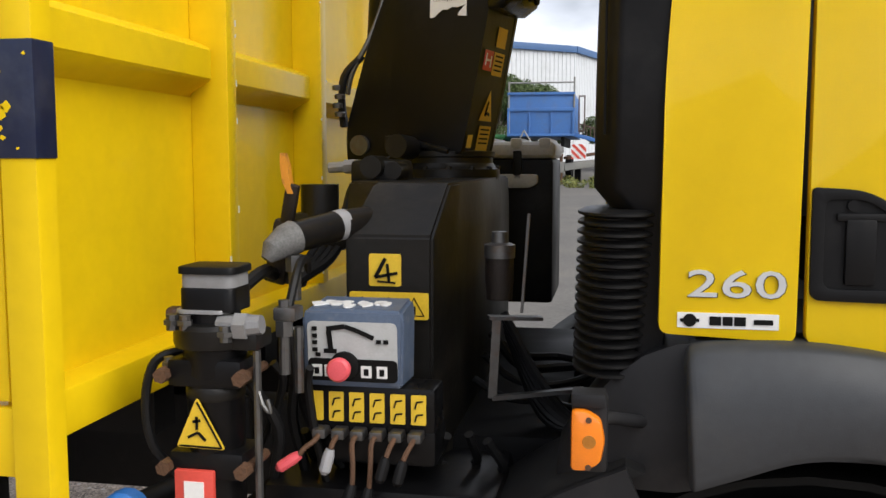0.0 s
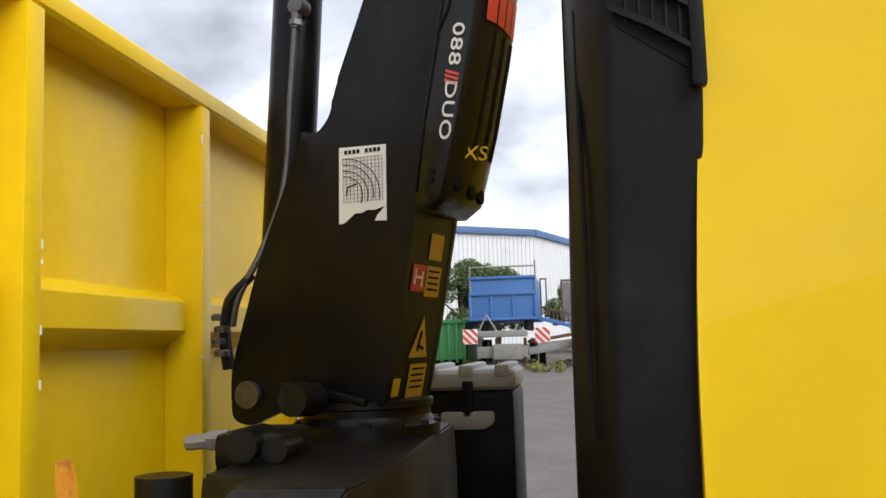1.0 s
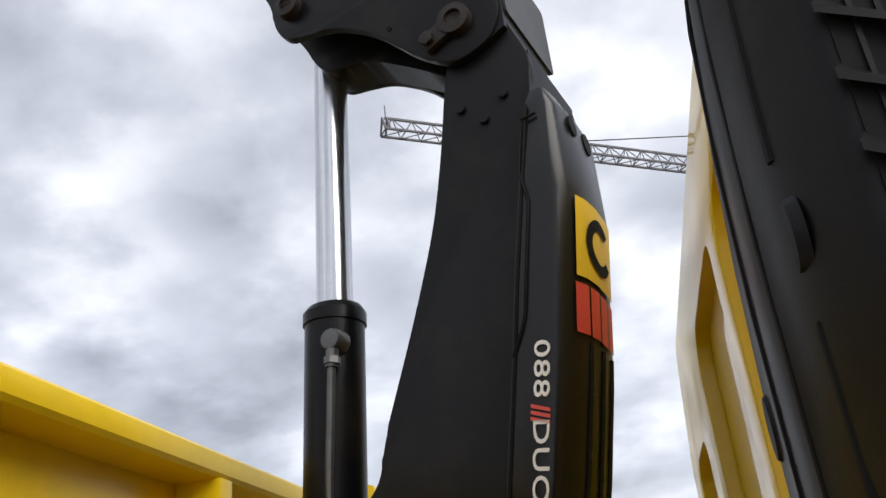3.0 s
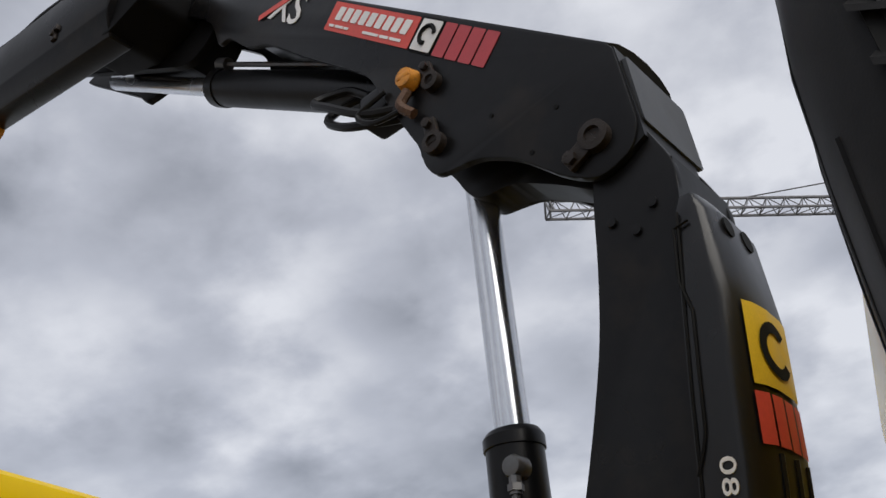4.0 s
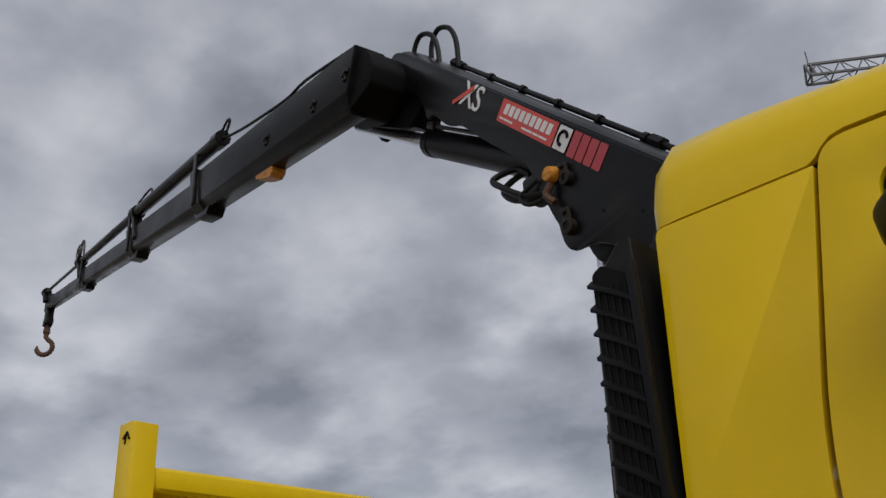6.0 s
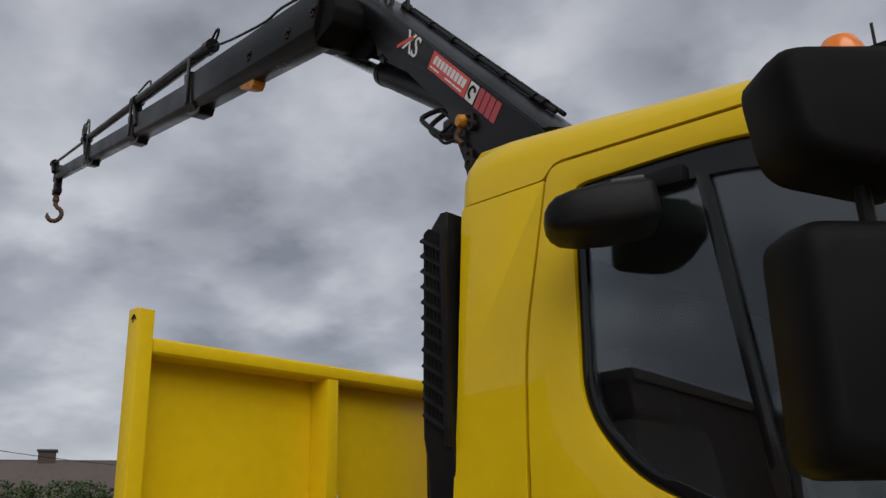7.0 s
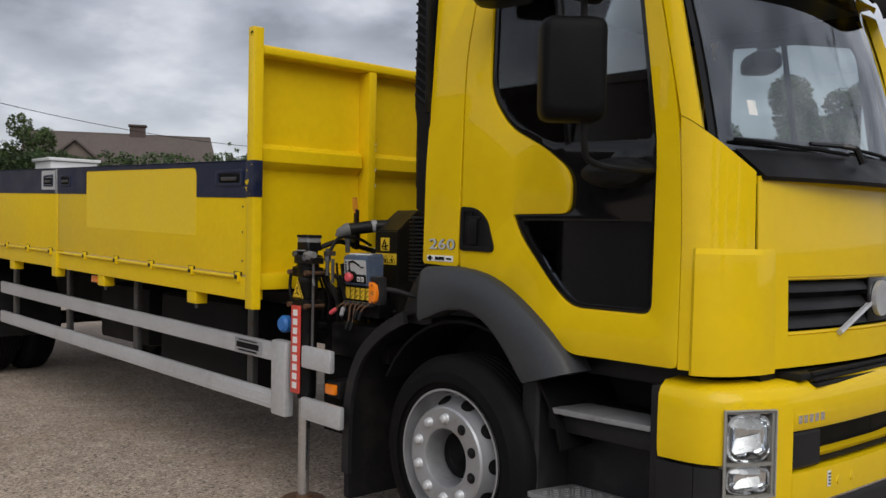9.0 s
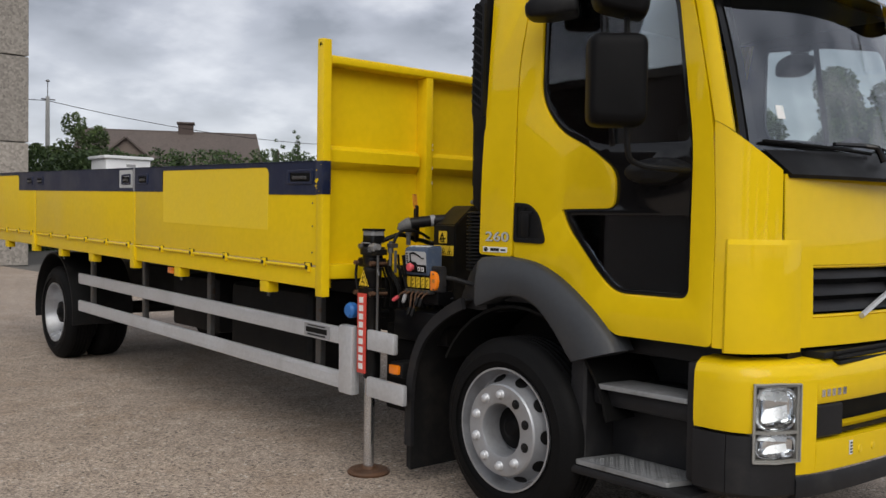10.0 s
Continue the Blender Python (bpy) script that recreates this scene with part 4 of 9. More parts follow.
        # fender arch
        prof_o = [Vector((q.x, q.y)) for q in smooth_line([(1.092, 1.280, 0), (1.094, 1.298, 0), (1.106, 1.318, 0), (1.18, 1.327, 0), (1.33, 1.328, 0), (1.50, 1.300, 0), (1.66, 1.228, 0), (1.83, 1.11, 0), (1.95, 1.0, 0), (2.0, 0.93, 0)], 4)]
        inner = [Vector((q.x, q.y)) for q in smooth_line([(1.104, 1.066, 0), (1.110, 1.067, 0), (1.125, 1.072, 0), (1.18, 1.092, 0), (1.30, 1.132, 0), (1.44, 1.132, 0), (1.56, 1.08, 0), (1.66, 0.985, 0), (1.73, 0.90, 0), (1.765, 0.86, 0)], 4)]
        rings = []
        for k, (o, i) in enumerate(zip(prof_o, inner)):
            mid, low, top = i.lerp(o, 0.55), i.lerp(o, 0.08), i.lerp(o, 0.94)
            back = 0.018 * max(0.0, 1 - k / 5) ** 2
            rings.append([(o.x, 0.34, o.y), (o.x, 0.215 + back, o.y), (top.x, 0.19 + back, top.y), (mid.x, 0.168 + back, mid.y), (low.x, 0.16 + back, low.y), (i.x, 0.172 + back, i.y), (i.x, 0.20 + back, i.y), (i.x, 0.50, i.y)])
        bm = B()
        rings_loft(bm, rings)
        part("fender", fix(bm), FENDER_PLASTIC, truck, "dark grey plastic wheel-arch fender", angle=50)
        bm = B()
        rings = []
        for x, z0, z1, y in ((0.86, 1.03, 1.08, 0.30), (0.91, 1.04, 1.17, 0.265), (0.96, 1.04, 1.24, 0.25), (1.02, 1.04, 1.290, 0.240), (1.08, 1.04, 1.315, 0.235), (1.13, 1.05, 1.318, 0.235)):
            rings.append([(x, y, z0), (x, y - 0.01, (z0 + z1) / 2), (x, y + 0.02, z1), (x, 0.45, z1), (x, 0.45, z0)])
        rings_loft(bm, rings)
        part("fender_tail", fix(bm), STEP_PLASTIC, truck, "black panel behind the wheel arch", angle=50)
        # dark housing round the front wheel, its black standing in for the arch's shade
        bm = B()
        arc = [math.radians(a) for a in range(12, 153, 10)]
        rings_loft(bm, [[(1.335 + 0.60 * math.cos(a), 0.24, 0.47 + 0.60 * math.sin(a)), (1.335 + 0.60 * math.cos(a), 0.70, 0.47 + 0.60 * math.sin(a)), (1.335 + 0.615 * math.cos(a), 0.70, 0.47 + 0.615 * math.sin(a)), (1.335 + 0.615 * math.cos(a), 0.24, 0.47 + 0.615 * math.sin(a))] for a in arc])
        slab(bm, [(1.335 + 0.60 * math.cos(a), 0.47 + 0.60 * math.sin(a)) for a in arc] + [(0.80, 0.45), (1.92, 0.45)], [], xz(0.64), 0.02)
        part("wheel_housing", fix(bm), INK, truck, "black wheel housing", angle=40)
        # mudguard behind the wheel
        line = smooth_line([(0.99, 1.10), (0.86, 1.04), (0.74, 0.96), (0.64, 0.86), (0.57, 0.72), (0.535, 0.55), (0.53, 0.30), (0.53, 0.10)], 3)
        rings = [[(p[0], 0.19, p[1]), (p[0], 0.56, p[1]), (p[0] + 0.035, 0.56, p[1] - 0.012), (p[0] + 0.035, 0.19, p[1] - 0.012)] for p in line]
        bm = B()
        rings_loft(bm, rings)
        mg = part("mudguard", fix(bm), CHASSIS, truck, "black mudguard and flap behind the wheel", angle=40)
        edge = [Vector((p[0], 0, p[1])) for p in line[:-2]]
        rings = []
        for k, p in enumerate(edge):
            t = (edge[min(k + 1, len(edge) - 1)] - edge[max(k - 1, 0)]).normalized()
            q = p + Vector((-t.z, 0, t.x)) * 0.062
            rings.append([(p.x, 0.172, p.z), (q.x, 0.166, q.z), (q.x, 0.190, q.z), (p.x, 0.200, p.z)])
        bm = B()
        rings_loft(bm, rings)
        part("mudguard_lip", fix(bm), STEP_PLASTIC, mg, "dark grey plastic lip of the mudguard", angle=40)


build_front_end()


def tyre_mesh(outer_r, half, y0):
    """Tyre with rounded shoulders, sidewall rings and tread blocks."""
    bm = B()
    r0 = 0.302
    prof = [(r0, 0.02), (r0 + 0.02, 0.006), (r0 + 0.06, 0.0), (outer_r - 0.12, -0.012), (outer_r - 0.075, -0.008), (outer_r - 0.07, -0.004), (outer_r - 0.035, 0.012), (outer_r - 0.012, 0.03), (outer_r, 0.055)]
    grooves = []
    w = half * 2
    for k in range(4):
        c = 0.055 + (w - 0.11) * (k + 1) / 5
        grooves += [(outer_r, c - 0.009), (outer_r - 0.012, c - 0.006), (outer_r - 0.012, c + 0.006), (outer_r, c + 0.009)]
    prof = prof + grooves + [(outer_r, w - 0.055), (outer_r - 0.012, w - 0.03), (outer_r - 0.05, w), (r0, w - 0.02), (r0, 0.02)]
    lathe(bm, prof[:-1], (0, y0, 0), "y", 64, 0.0, False)
    return bm


def wheel(at, front=True, far=False, group="wheels of the truck"):
    """One wheel at its hub, its face towards -y."""
    fix = (lambda b: b)
    x, y, z = at
    bm = B()
    if front:
        prof = [(0.302, 0.03), (0.312, 0.0), (0.302, 0.0), (0.297, 0.035), (0.290, 0.060), (0.280, 0.078), (0.268, 0.072), (0.240, 0.026), (0.232, -0.012), (0.224, -0.02), (0.144, -0.02), (0.134, -0.016), (0.129, 0.0), (0.127, 0.11), (0.0, 0.11)]
    else:
        prof = [(0.302, 0.03), (0.312, 0.0), (0.302, 0.0), (0.292, 0.05), (0.280, 0.08), (0.268, 0.15), (0.248, 0.19), (0.21, 0.205), (0.14, 0.205), (0.125, 0.18), (0.115, 0.12), (0.07, 0.10), (0.0, 0.10)]
    lathe(bm, prof, (0, 0, 0), "y", 64, 0.0, False)
    bm.transform(Matrix.Translation((x, y, z)))
    rim = part("wheel", mirror_bm(bm) if far else bm, RIM_SILVER, truck, "silver steel wheel with ten nuts")
    face = -0.02 if front else 0.205
    bm = tyre_mesh(z, 0.14, 0.0)
    bm.transform(Matrix.Translation((x, y - 0.0, z)))
    part("tyre", mirror_bm(bm) if far else bm, RUBBER, rim, "black rubber tyre")
    for k in range(10):
        a = 2 * math.pi * (k + 0.5) / 10
        bm = B()
        lathe(bm, [(0.025, 0.0), (0.024, -0.004), (0.022, -0.006), (0.021, -0.014), (0.017, -0.021), (0.009, -0.025), (0.0, -0.026)] if k not in (0, 1, 9) else [(0.024, 0.0), (0.024, -0.003), (0.013, -0.004), (0.012, -0.014), (0.0, -0.015)], (x + 0.180 * math.cos(a), y + face, z + 0.180 * math.sin(a)), "y", 12)
        part("wheel_nut", mirror_bm(bm) if far else bm, HOSE if k in (0, 1, 9) else ALU, rim)
    for k in range(10):
        a = 2 * math.pi * k / 10
        bm = B()
        r = 0.2570 if front else 0.258
        yy = 0.0470 if front else 0.165
        lathe(bm, [(0.0, 0.0), (0.035, 0.0), (0.035, 0.02)], (0, 0, 0), "y", 14)
        bm.transform(Matrix.Translation((x + r * math.cos(a), y + yy, z + r * math.sin(a))) @ Matrix.Rotation(-1.02 if front else 0.0, 4, Vector((math.sin(a), 0, -math.cos(a)))))
        part("hand_hole", mirror_bm(bm) if far else bm, INK, rim)
    # hub is coloured black to give the shade of the deep bore
    bm = B()
    lathe(bm, [(0.0, -0.03), (0.035, -0.028), (0.06, -0.01), (0.075, 0.0), (0.108, 0.004), (0.112, 0.03)], (x, y + (0.075 if front else 0.06), z), "y", 24)
    part("hub", mirror_bm(bm) if far else bm, MATTE_BLACK, rim, "hub coloured black for the dark depth of the bore")
    return rim


wheel((1.335, 0.165, 0.463), True)
wheel((1.335, 0.165, 0.463), True, True)
wheel((-5.38, 0.115, 0.485), False)
wheel((-5.38, 0.115, 0.485), False, True)
wheel((-5.38, 0.46, 0.485), False)
wheel((-5.38, 0.46, 0.485), False, True)


def build_chassis():
    for y in (0.88, 1.65):
        bm = B()
        box(bm, (-7.6, y, 0.72), (2.4, y + 0.08, 1.0), 0.01)
        part("frame_rail", bm, CHASSIS, truck, "black chassis rail")
    for x in (1.345, -5.38):
        bm = B()
        tube(bm, [(x, 0.35, 0.50), (x, 2.26, 0.50)], 0.07, 12)
        part("axle", bm, CHASSIS, truck)
    bm = B()
    box(bm, (-1.9, 0.34, 0.42), (-0.75, 0.88, 1.02), 0.07, 3)
    part("fuel_tank", bm, CHASSIS, truck, "black fuel tank under the bed")
    bm = B()
    box(bm, (-3.2, 0.45, 0.55), (-2.3, 0.86, 1.0), 0.04)
    part("battery_box", bm, CHASSIS, truck)
    bm = B()
    box(bm, (0.55, 0.60, 0.55), (0.86, 2.0, 1.02), 0.03)
    part("crane_cross_member", bm, MATTE_BLACK, truck)
    bm = B()
    box(bm, (0.14, 0.33, 0.36), (0.50, 0.86, 0.885), 0.02, 2)
    part("battery_box", bm, MATTE_BLACK, truck, "black battery box beside the stabiliser")
    bm = B()
    box(bm, (1.0, 0.75, 0.6), (2.4, 1.86, 1.0), 0.05)
    part("engine", bm, CHASSIS, truck)
    for far in (False, True):
        line = [( -5.38 + 0.60 * math.cos(a), 0.52 + 0.60 * math.sin(a)) for a in [math.pi * k / 16 for k in range(-1, 18)]]
        bm = B()
        rings = [[(p[0], 0.10, p[1]), (p[0], 0.72, p[1]), (p[0] * 0.985 - 5.38 * 0.015, 0.72, p[1] * 0.985), (p[0] * 0.985 - 5.38 * 0.015, 0.10, p[1] * 0.985)] for p in line]
        rings_loft(bm, rings)
        part("rear_mudguard", mirror_bm(bm) if far else bm, CHASSIS, truck, "black rounded rear mudguard", angle=40)


build_chassis()


def build_mirrors():
    for far in (False, True):
        fix = mirror_bm if far else (lambda b: b)
        def shell(name, c, w, h, d, yaw, label, droop=0.0):
            bm = B()
            m = pose(*c, 0, 0, yaw)
            loop = fillet([(-w / 2 * (1 - droop), -h / 2 * (1 - droop)), (w / 2, -h / 2 * (1 + droop)), (w / 2, h / 2), (-w / 2, h / 2 * (1 - droop * 0.4))], 0.048, 5)
            rings = []
            for s, off in ((0.76, d * 0.60), (0.90, d * 0.55), (0.97, d * 0.42), (1.0, d * 0.12), (1.0, -d * 0.40), (0.97, -d * 0.46)):
                rings.append([m @ Vector((off, u * s, v * s)) for u, v in loop])
            rings_loft(bm, rings)
            ob = part(name, fix(bm), MATTE_BLACK, truck, label, angle=60)
            bm = B()
            bm.faces.new([bm.verts.new(m @ Vector((-d * 0.465, u * 0.92, v * 0.92))) for u, v in loop])
            part("mirror_glass", fix(bm), CHROME, ob)
            return ob
        shell("mirror", (2.205, -0.083, 2.087), 0.238, 0.375, 0.13, -42, "large black main mirror housing")
        shell("mirror", (2.205, -0.083, 2.458), 0.240, 0.215, 0.14, -42, "black wide-angle mirror housing", 0.20)
        bm = B()
        tube(bm, smooth_line([(2.33, ys(1.78) - 0.01, 1.735), (2.31, 0.10, 1.735), (2.245, 0.0, 1.755), (2.235, -0.045, 1.83), (2.230, -0.050, 2.2), (2.225, -0.045, 2.44), (2.222, 0.02, 2.47), (2.22, 0.14, 2.52), (2.21, ys(2.55) + 0.03, 2.54)], 3), 0.013, 10)
        beam(bm, (2.222, 0.03, 2.50), (2.215, ys(2.55) + 0.02, 2.56), 0.05, 0.06, 0.015)
        part("mirror_arm", fix(bm), PLASTIC, truck, "black bent mirror arm")
        bm = B()
        lathe(bm, [(0.0, -0.075), (0.05, -0.068), (0.085, -0.045), (0.10, 0.0), (0.10, 0.02)], (0, 0, 0), "y", 24)
        for v in bm.verts:
            v.co.x *= 1.75
            v.co.z *= 0.62
        bm.transform(Matrix.Translation((2.165, ys(1.74) + 0.005, 1.735)))
        part("mirror_foot", fix(bm), PLASTIC, truck)
        # kerb mirror over the door window, standing out to the rear
        bm = B()
        axis = Vector((-0.78, -0.62, -0.11)).normalized()
        across = Vector((-0.62, 0.78, 0)).normalized()
        up = axis.cross(across).normalized()
        if up.z < 0:
            up = -up
        root = Vector((1.700, 0.253, 2.535))
        rings = []
        for d, hw, hh in ((0.000, 0.066, 0.034), (0.006, 0.082, 0.045), (0.02, 0.089, 0.051), (0.12, 0.094, 0.055), (0.185, 0.090, 0.050), (0.222, 0.080, 0.042), (0.240, 0.064, 0.030), (0.250, 0.040, 0.018)):
            ring = []
            for k in range(24):
                q = 2 * math.pi * k / 24
                c, s = math.cos(q), math.sin(q)
                ring.append(root + axis * d + across * (hw * math.copysign(abs(c) ** 0.36, c)) + up * (hh * math.copysign(abs(s) ** 0.42, s)))
            rings.append(ring)
        rings_loft(bm, rings)
        km = part("kerb_mirror", fix(bm), PLASTIC, truck, "black kerb mirror hood above the door", angle=60)
        bm = B()
        mk = Matrix((( *axis, 0), ( *across, 0), ( *up, 0), (0, 0, 0, 1))).transposed()
        mk.translation = root
        box(bm, (0.018, -0.055, 0.050), (0.095, 0.045, 0.066), 0.010)
        bm.transform(mk)
        kp = part("mirror_bracket", fix(bm), FENDER_PLASTIC, km, "grey bracket plate on the mirror hood")
        for v0 in (-0.035, 0.025):
            bm = B()
            lathe(bm, [(0.0, 0.0695), (0.008, 0.0695), (0.009, 0.060)], (0.042, v0, 0.0), "z", 10)
            bm.transform(mk)
            part("screw", fix(bm), INK, kp)
        bm = B()
        box(bm, (1.64, ys(2.6) - 0.012, 2.585), (1.77, ys(2.6) + 0.02, 2.63), 0.01)
        part("kerb_mirror_plate", fix(bm), PLASTIC, truck)


build_mirrors()


def build_intake():
    # upright air intake at the cab's rear corner: broad chamfer to the rear, louvres on the outer side
    zs = [2.09, 2.2, 2.3, 2.4, 2.5, 2.6, 2.665, 2.70]
    xo = [0.925, 0.925, 0.927, 0.931, 0.938, 0.952, 0.972, 1.005]
    levels = [(1.24, 0.965, 1.058, 0.290, 0.55), (1.56, 0.950, 1.058, 0.290, 0.60), (1.60, 0.918, 1.062, 0.272, 0.61), (1.80, 0.919, 1.064, 0.270, 0.61), (1.92, 0.921, 1.065, 0.268, 0.60), (1.98, 0.923, 1.066, 0.264, 0.60), (2.015, 0.924, 1.067, 0.260, 0.59), (2.045, 0.925, 1.068, 0.256, 0.59)]
    yb = [0.585, 0.58, 0.57, 0.55, 0.52, 0.47, 0.42, 0.38]
    levels += [(z, a, 1.068 if z < 2.65 else 1.062, 0.2465 if z < 2.65 else 0.258, b) for z, a, b in zip(zs, xo, yb)]
    bm = B()
    rings = []
    for z, x0, x1, y0, y1 in levels:
        c = min(x0 + (0.046 if z < 2.45 else 0.040 if z < 2.55 else 0.028), x1 - 0.02)
        rings.append([(x, y, z) for x, y in fillet([(c, y0), (x1, y0), (x1, y1), (x0 + 0.014, y1), (x0 + 0.002, y0 + 0.12), (x0 + 0.008, y0 + 0.05)], [0.010, 0.004, 0.03, 0.012, 0.05, 0.03], 4)])
    rings_loft(bm, rings)
    duct = part("intake_duct", bm, PLASTIC, truck, "black plastic air intake duct behind the cab", angle=60)
    # no recess here: the plate's black gives the shade of the hollow
    bm = B()
    ring_o = [(0.979, 2.131), (1.060, 2.075), (1.060, 2.625), (1.004, 2.662), (0.984, 2.650)]
    slab(bm, fillet(ring_o, 0.008), [], xz(0.2450), 0.006)
    part("louvre_opening", bm, INK, duct, "flush black plate for the dark opening behind the louvres")
    for k in range(12):
        z = 2.629 - 0.0437 * k
        bm = B()
        rings_loft(bm, [[(x, y, z + h - 0.003), (x, y, z + h + 0.003), (x + g, 0.2465, z + h + 0.011), (x + g, 0.2465, z + h + 0.005)] for x, y, h, g in ((0.9745, 0.2400, 0.0, 0.006), (1.015, 0.2360, -0.022, 0.0), (1.056, 0.2360, -0.048, 0.0))])
        part("louvre", bm, PLASTIC, duct)
    bm = B()
    for k in range(5):
        x = 0.992 + 0.0135 * k
        box(bm, (x, 0.2430, 2.10 + (0.03 - 0.007 * k)), (x + 0.003, 0.2455, 2.62))
    part("louvre_rib", bm, PLASTIC, duct, "thin upright ribs behind the louvres")
    # frame strip along the louvres, grooves and bosses down the rear face
    bm = B()
    box(bm, (1.055, 0.234, 2.058), (1.071, 0.254, 2.650), 0.005)
    part("louvre_frame", bm, PLASTIC, duct)
    def back_x(y, z):
        return float(np.interp(z, zs, xo)) + float(np.interp(y, [0.252, 0.302, 0.372, 0.57], [0.042, 0.010, 0.002, 0.013]))
    # grooves are thin ink-black tubes, their shade painted instead of cut
    for y, z0, z1, r in ((0.455, 1.62, 2.60, 0.0022), (0.345, 1.62, 2.62, 0.0030), (0.292, 1.70, 2.165, 0.0030), (0.292, 2.262, 2.40, 0.0040)):
        bm = B()
        tube(bm, [(back_x(y, z) - 0.0002, y, z) for z in np.linspace(z0, z1, 9)], r, 6)
        part("moulded_groove", bm, INK, duct)
    for y, z, h in ((0.292, 2.215, 0.026), (0.545, 2.165, 0.030)):
        bm = B()
        lathe(bm, [(0.0, -0.003), (0.013, -0.003), (0.016, 0.004)], (0, 0, 0), "x", 18)
        for v in bm.verts:
            v.co.z *= h / 0.016
        bm.transform(Matrix.Translation((back_x(y, z), y, z)))
        part("boss", bm, PLASTIC, duct)
    # folded rubber bellows
    bm = B()
    prof = []
    rings = []
    k = 0
    z = 1.56
    while z > 1.255:
        f = (1.56 - z) / 0.30
        cx, cy = 0.974 - 0.014 * f, 0.385
        for dz, r in ((0, 0.073), (0.006, 0.085), (0.011, 0.085), (0.016, 0.073)):
            rr = r * (1 - 0.08 * f)
            rings.append([(cx + rr * 0.98 * math.cos(a), cy + rr * 1.7 * math.sin(a), z - dz) for a in [2 * math.pi * q / 24 for q in range(24)]])
        z -= 0.019
    rings_loft(bm, rings)
    part("bellows", bm, HOSE, truck, "black ribbed rubber bellows", angle=60)


build_intake()


def build_cab_signs():
    # side marker lamp on its stalk
    bm = B()
    tube(bm, [(1.02, 0.24, 1.17), (0.96, 0.15, 1.20), (0.935, 0.09, 1.21)], [0.012, 0.012, 0.012], 12)
    box(bm, (0.897, 0.055, 1.13), (0.957, 0.105, 1.262), 0.010)
    box(bm, (0.896, 0.046, 1.243), (0.954, 0.10, 1.267), 0.006)
    st = part("marker_stalk", bm, STEP_PLASTIC, truck, "dark plastic stalk of the side marker")
    bm = B()
    slab(bm, fillet([(0.897, 1.138), (0.922, 1.138), (0.946, 1.152), (0.953, 1.190), (0.946, 1.226), (0.922, 1.241), (0.897, 1.241)], 0.009), [], xz(0.036), 0.026, 0.006)
    ml = part("marker_lamp", bm, ORANGE, st, "amber side marker lens")
    for z in (1.146, 1.226):
        bm = B()
        lathe(bm, [(0.0, -0.002), (0.005, -0.002), (0.005, 0.002)], (0.926, 0.036, z), "y", 10)
        part("screw", bm, RUST, ml)
    bm = B()
    lathe(bm, [(0.0, -0.001), (0.011, -0.001), (0.012, 0.002)], (0.927, 0.036, 1.189), "y", 14)
    part("reflector_spot", bm, paint("dim_amber", (0.42, 0.16, 0.02), 0.3, var=0.2, scale=40), ml)
    # dark bolder copy, set slightly low and right: painted shade round the raised figures
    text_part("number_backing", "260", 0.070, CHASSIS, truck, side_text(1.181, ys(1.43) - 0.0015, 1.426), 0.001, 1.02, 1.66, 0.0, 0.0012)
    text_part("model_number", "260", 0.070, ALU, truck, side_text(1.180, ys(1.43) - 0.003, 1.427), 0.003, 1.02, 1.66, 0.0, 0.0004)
    bm = B()
    box(bm, (1.078, ys(1.37) - 0.003, 1.348), (1.255, ys(1.37) + 0.001, 1.376))
    pl = part("dealer_plate", bm, WHITE, truck, "white dealer name strip")
    for a, b in ((1.135, 1.155), (1.158, 1.175), (1.178, 1.198), (1.212, 1.245)):
        bm = B()
        box(bm, (a, ys(1.37) - 0.005, 1.354 if a < 1.2 else 1.357), (b, ys(1.37) - 0.002, 1.370 if a < 1.2 else 1.366))
        part("print", bm, INK, pl)
    bm = B()
    lathe(bm, [(0.009, 0), (0.012, 0), (0.012, 0.003), (0.009, 0.003)], (1.10, ys(1.37) - 0.0055, 1.362), "y", 16)
    box(bm, (1.083, ys(1.37) - 0.0045, 1.359), (1.117, ys(1.37) - 0.0025, 1.365))
    part("print", bm, INK, pl)


build_cab_signs()

# ---- dropside body ----
bed = thing("dropside_body", (-3.8, 1.25, 1.05), "yellow steel dropside body with a dark blue top band", "truck bed", rake=True)
PX, PY0, PY1 = 0.0, -0.055, 0.0
BED_W = 2.50


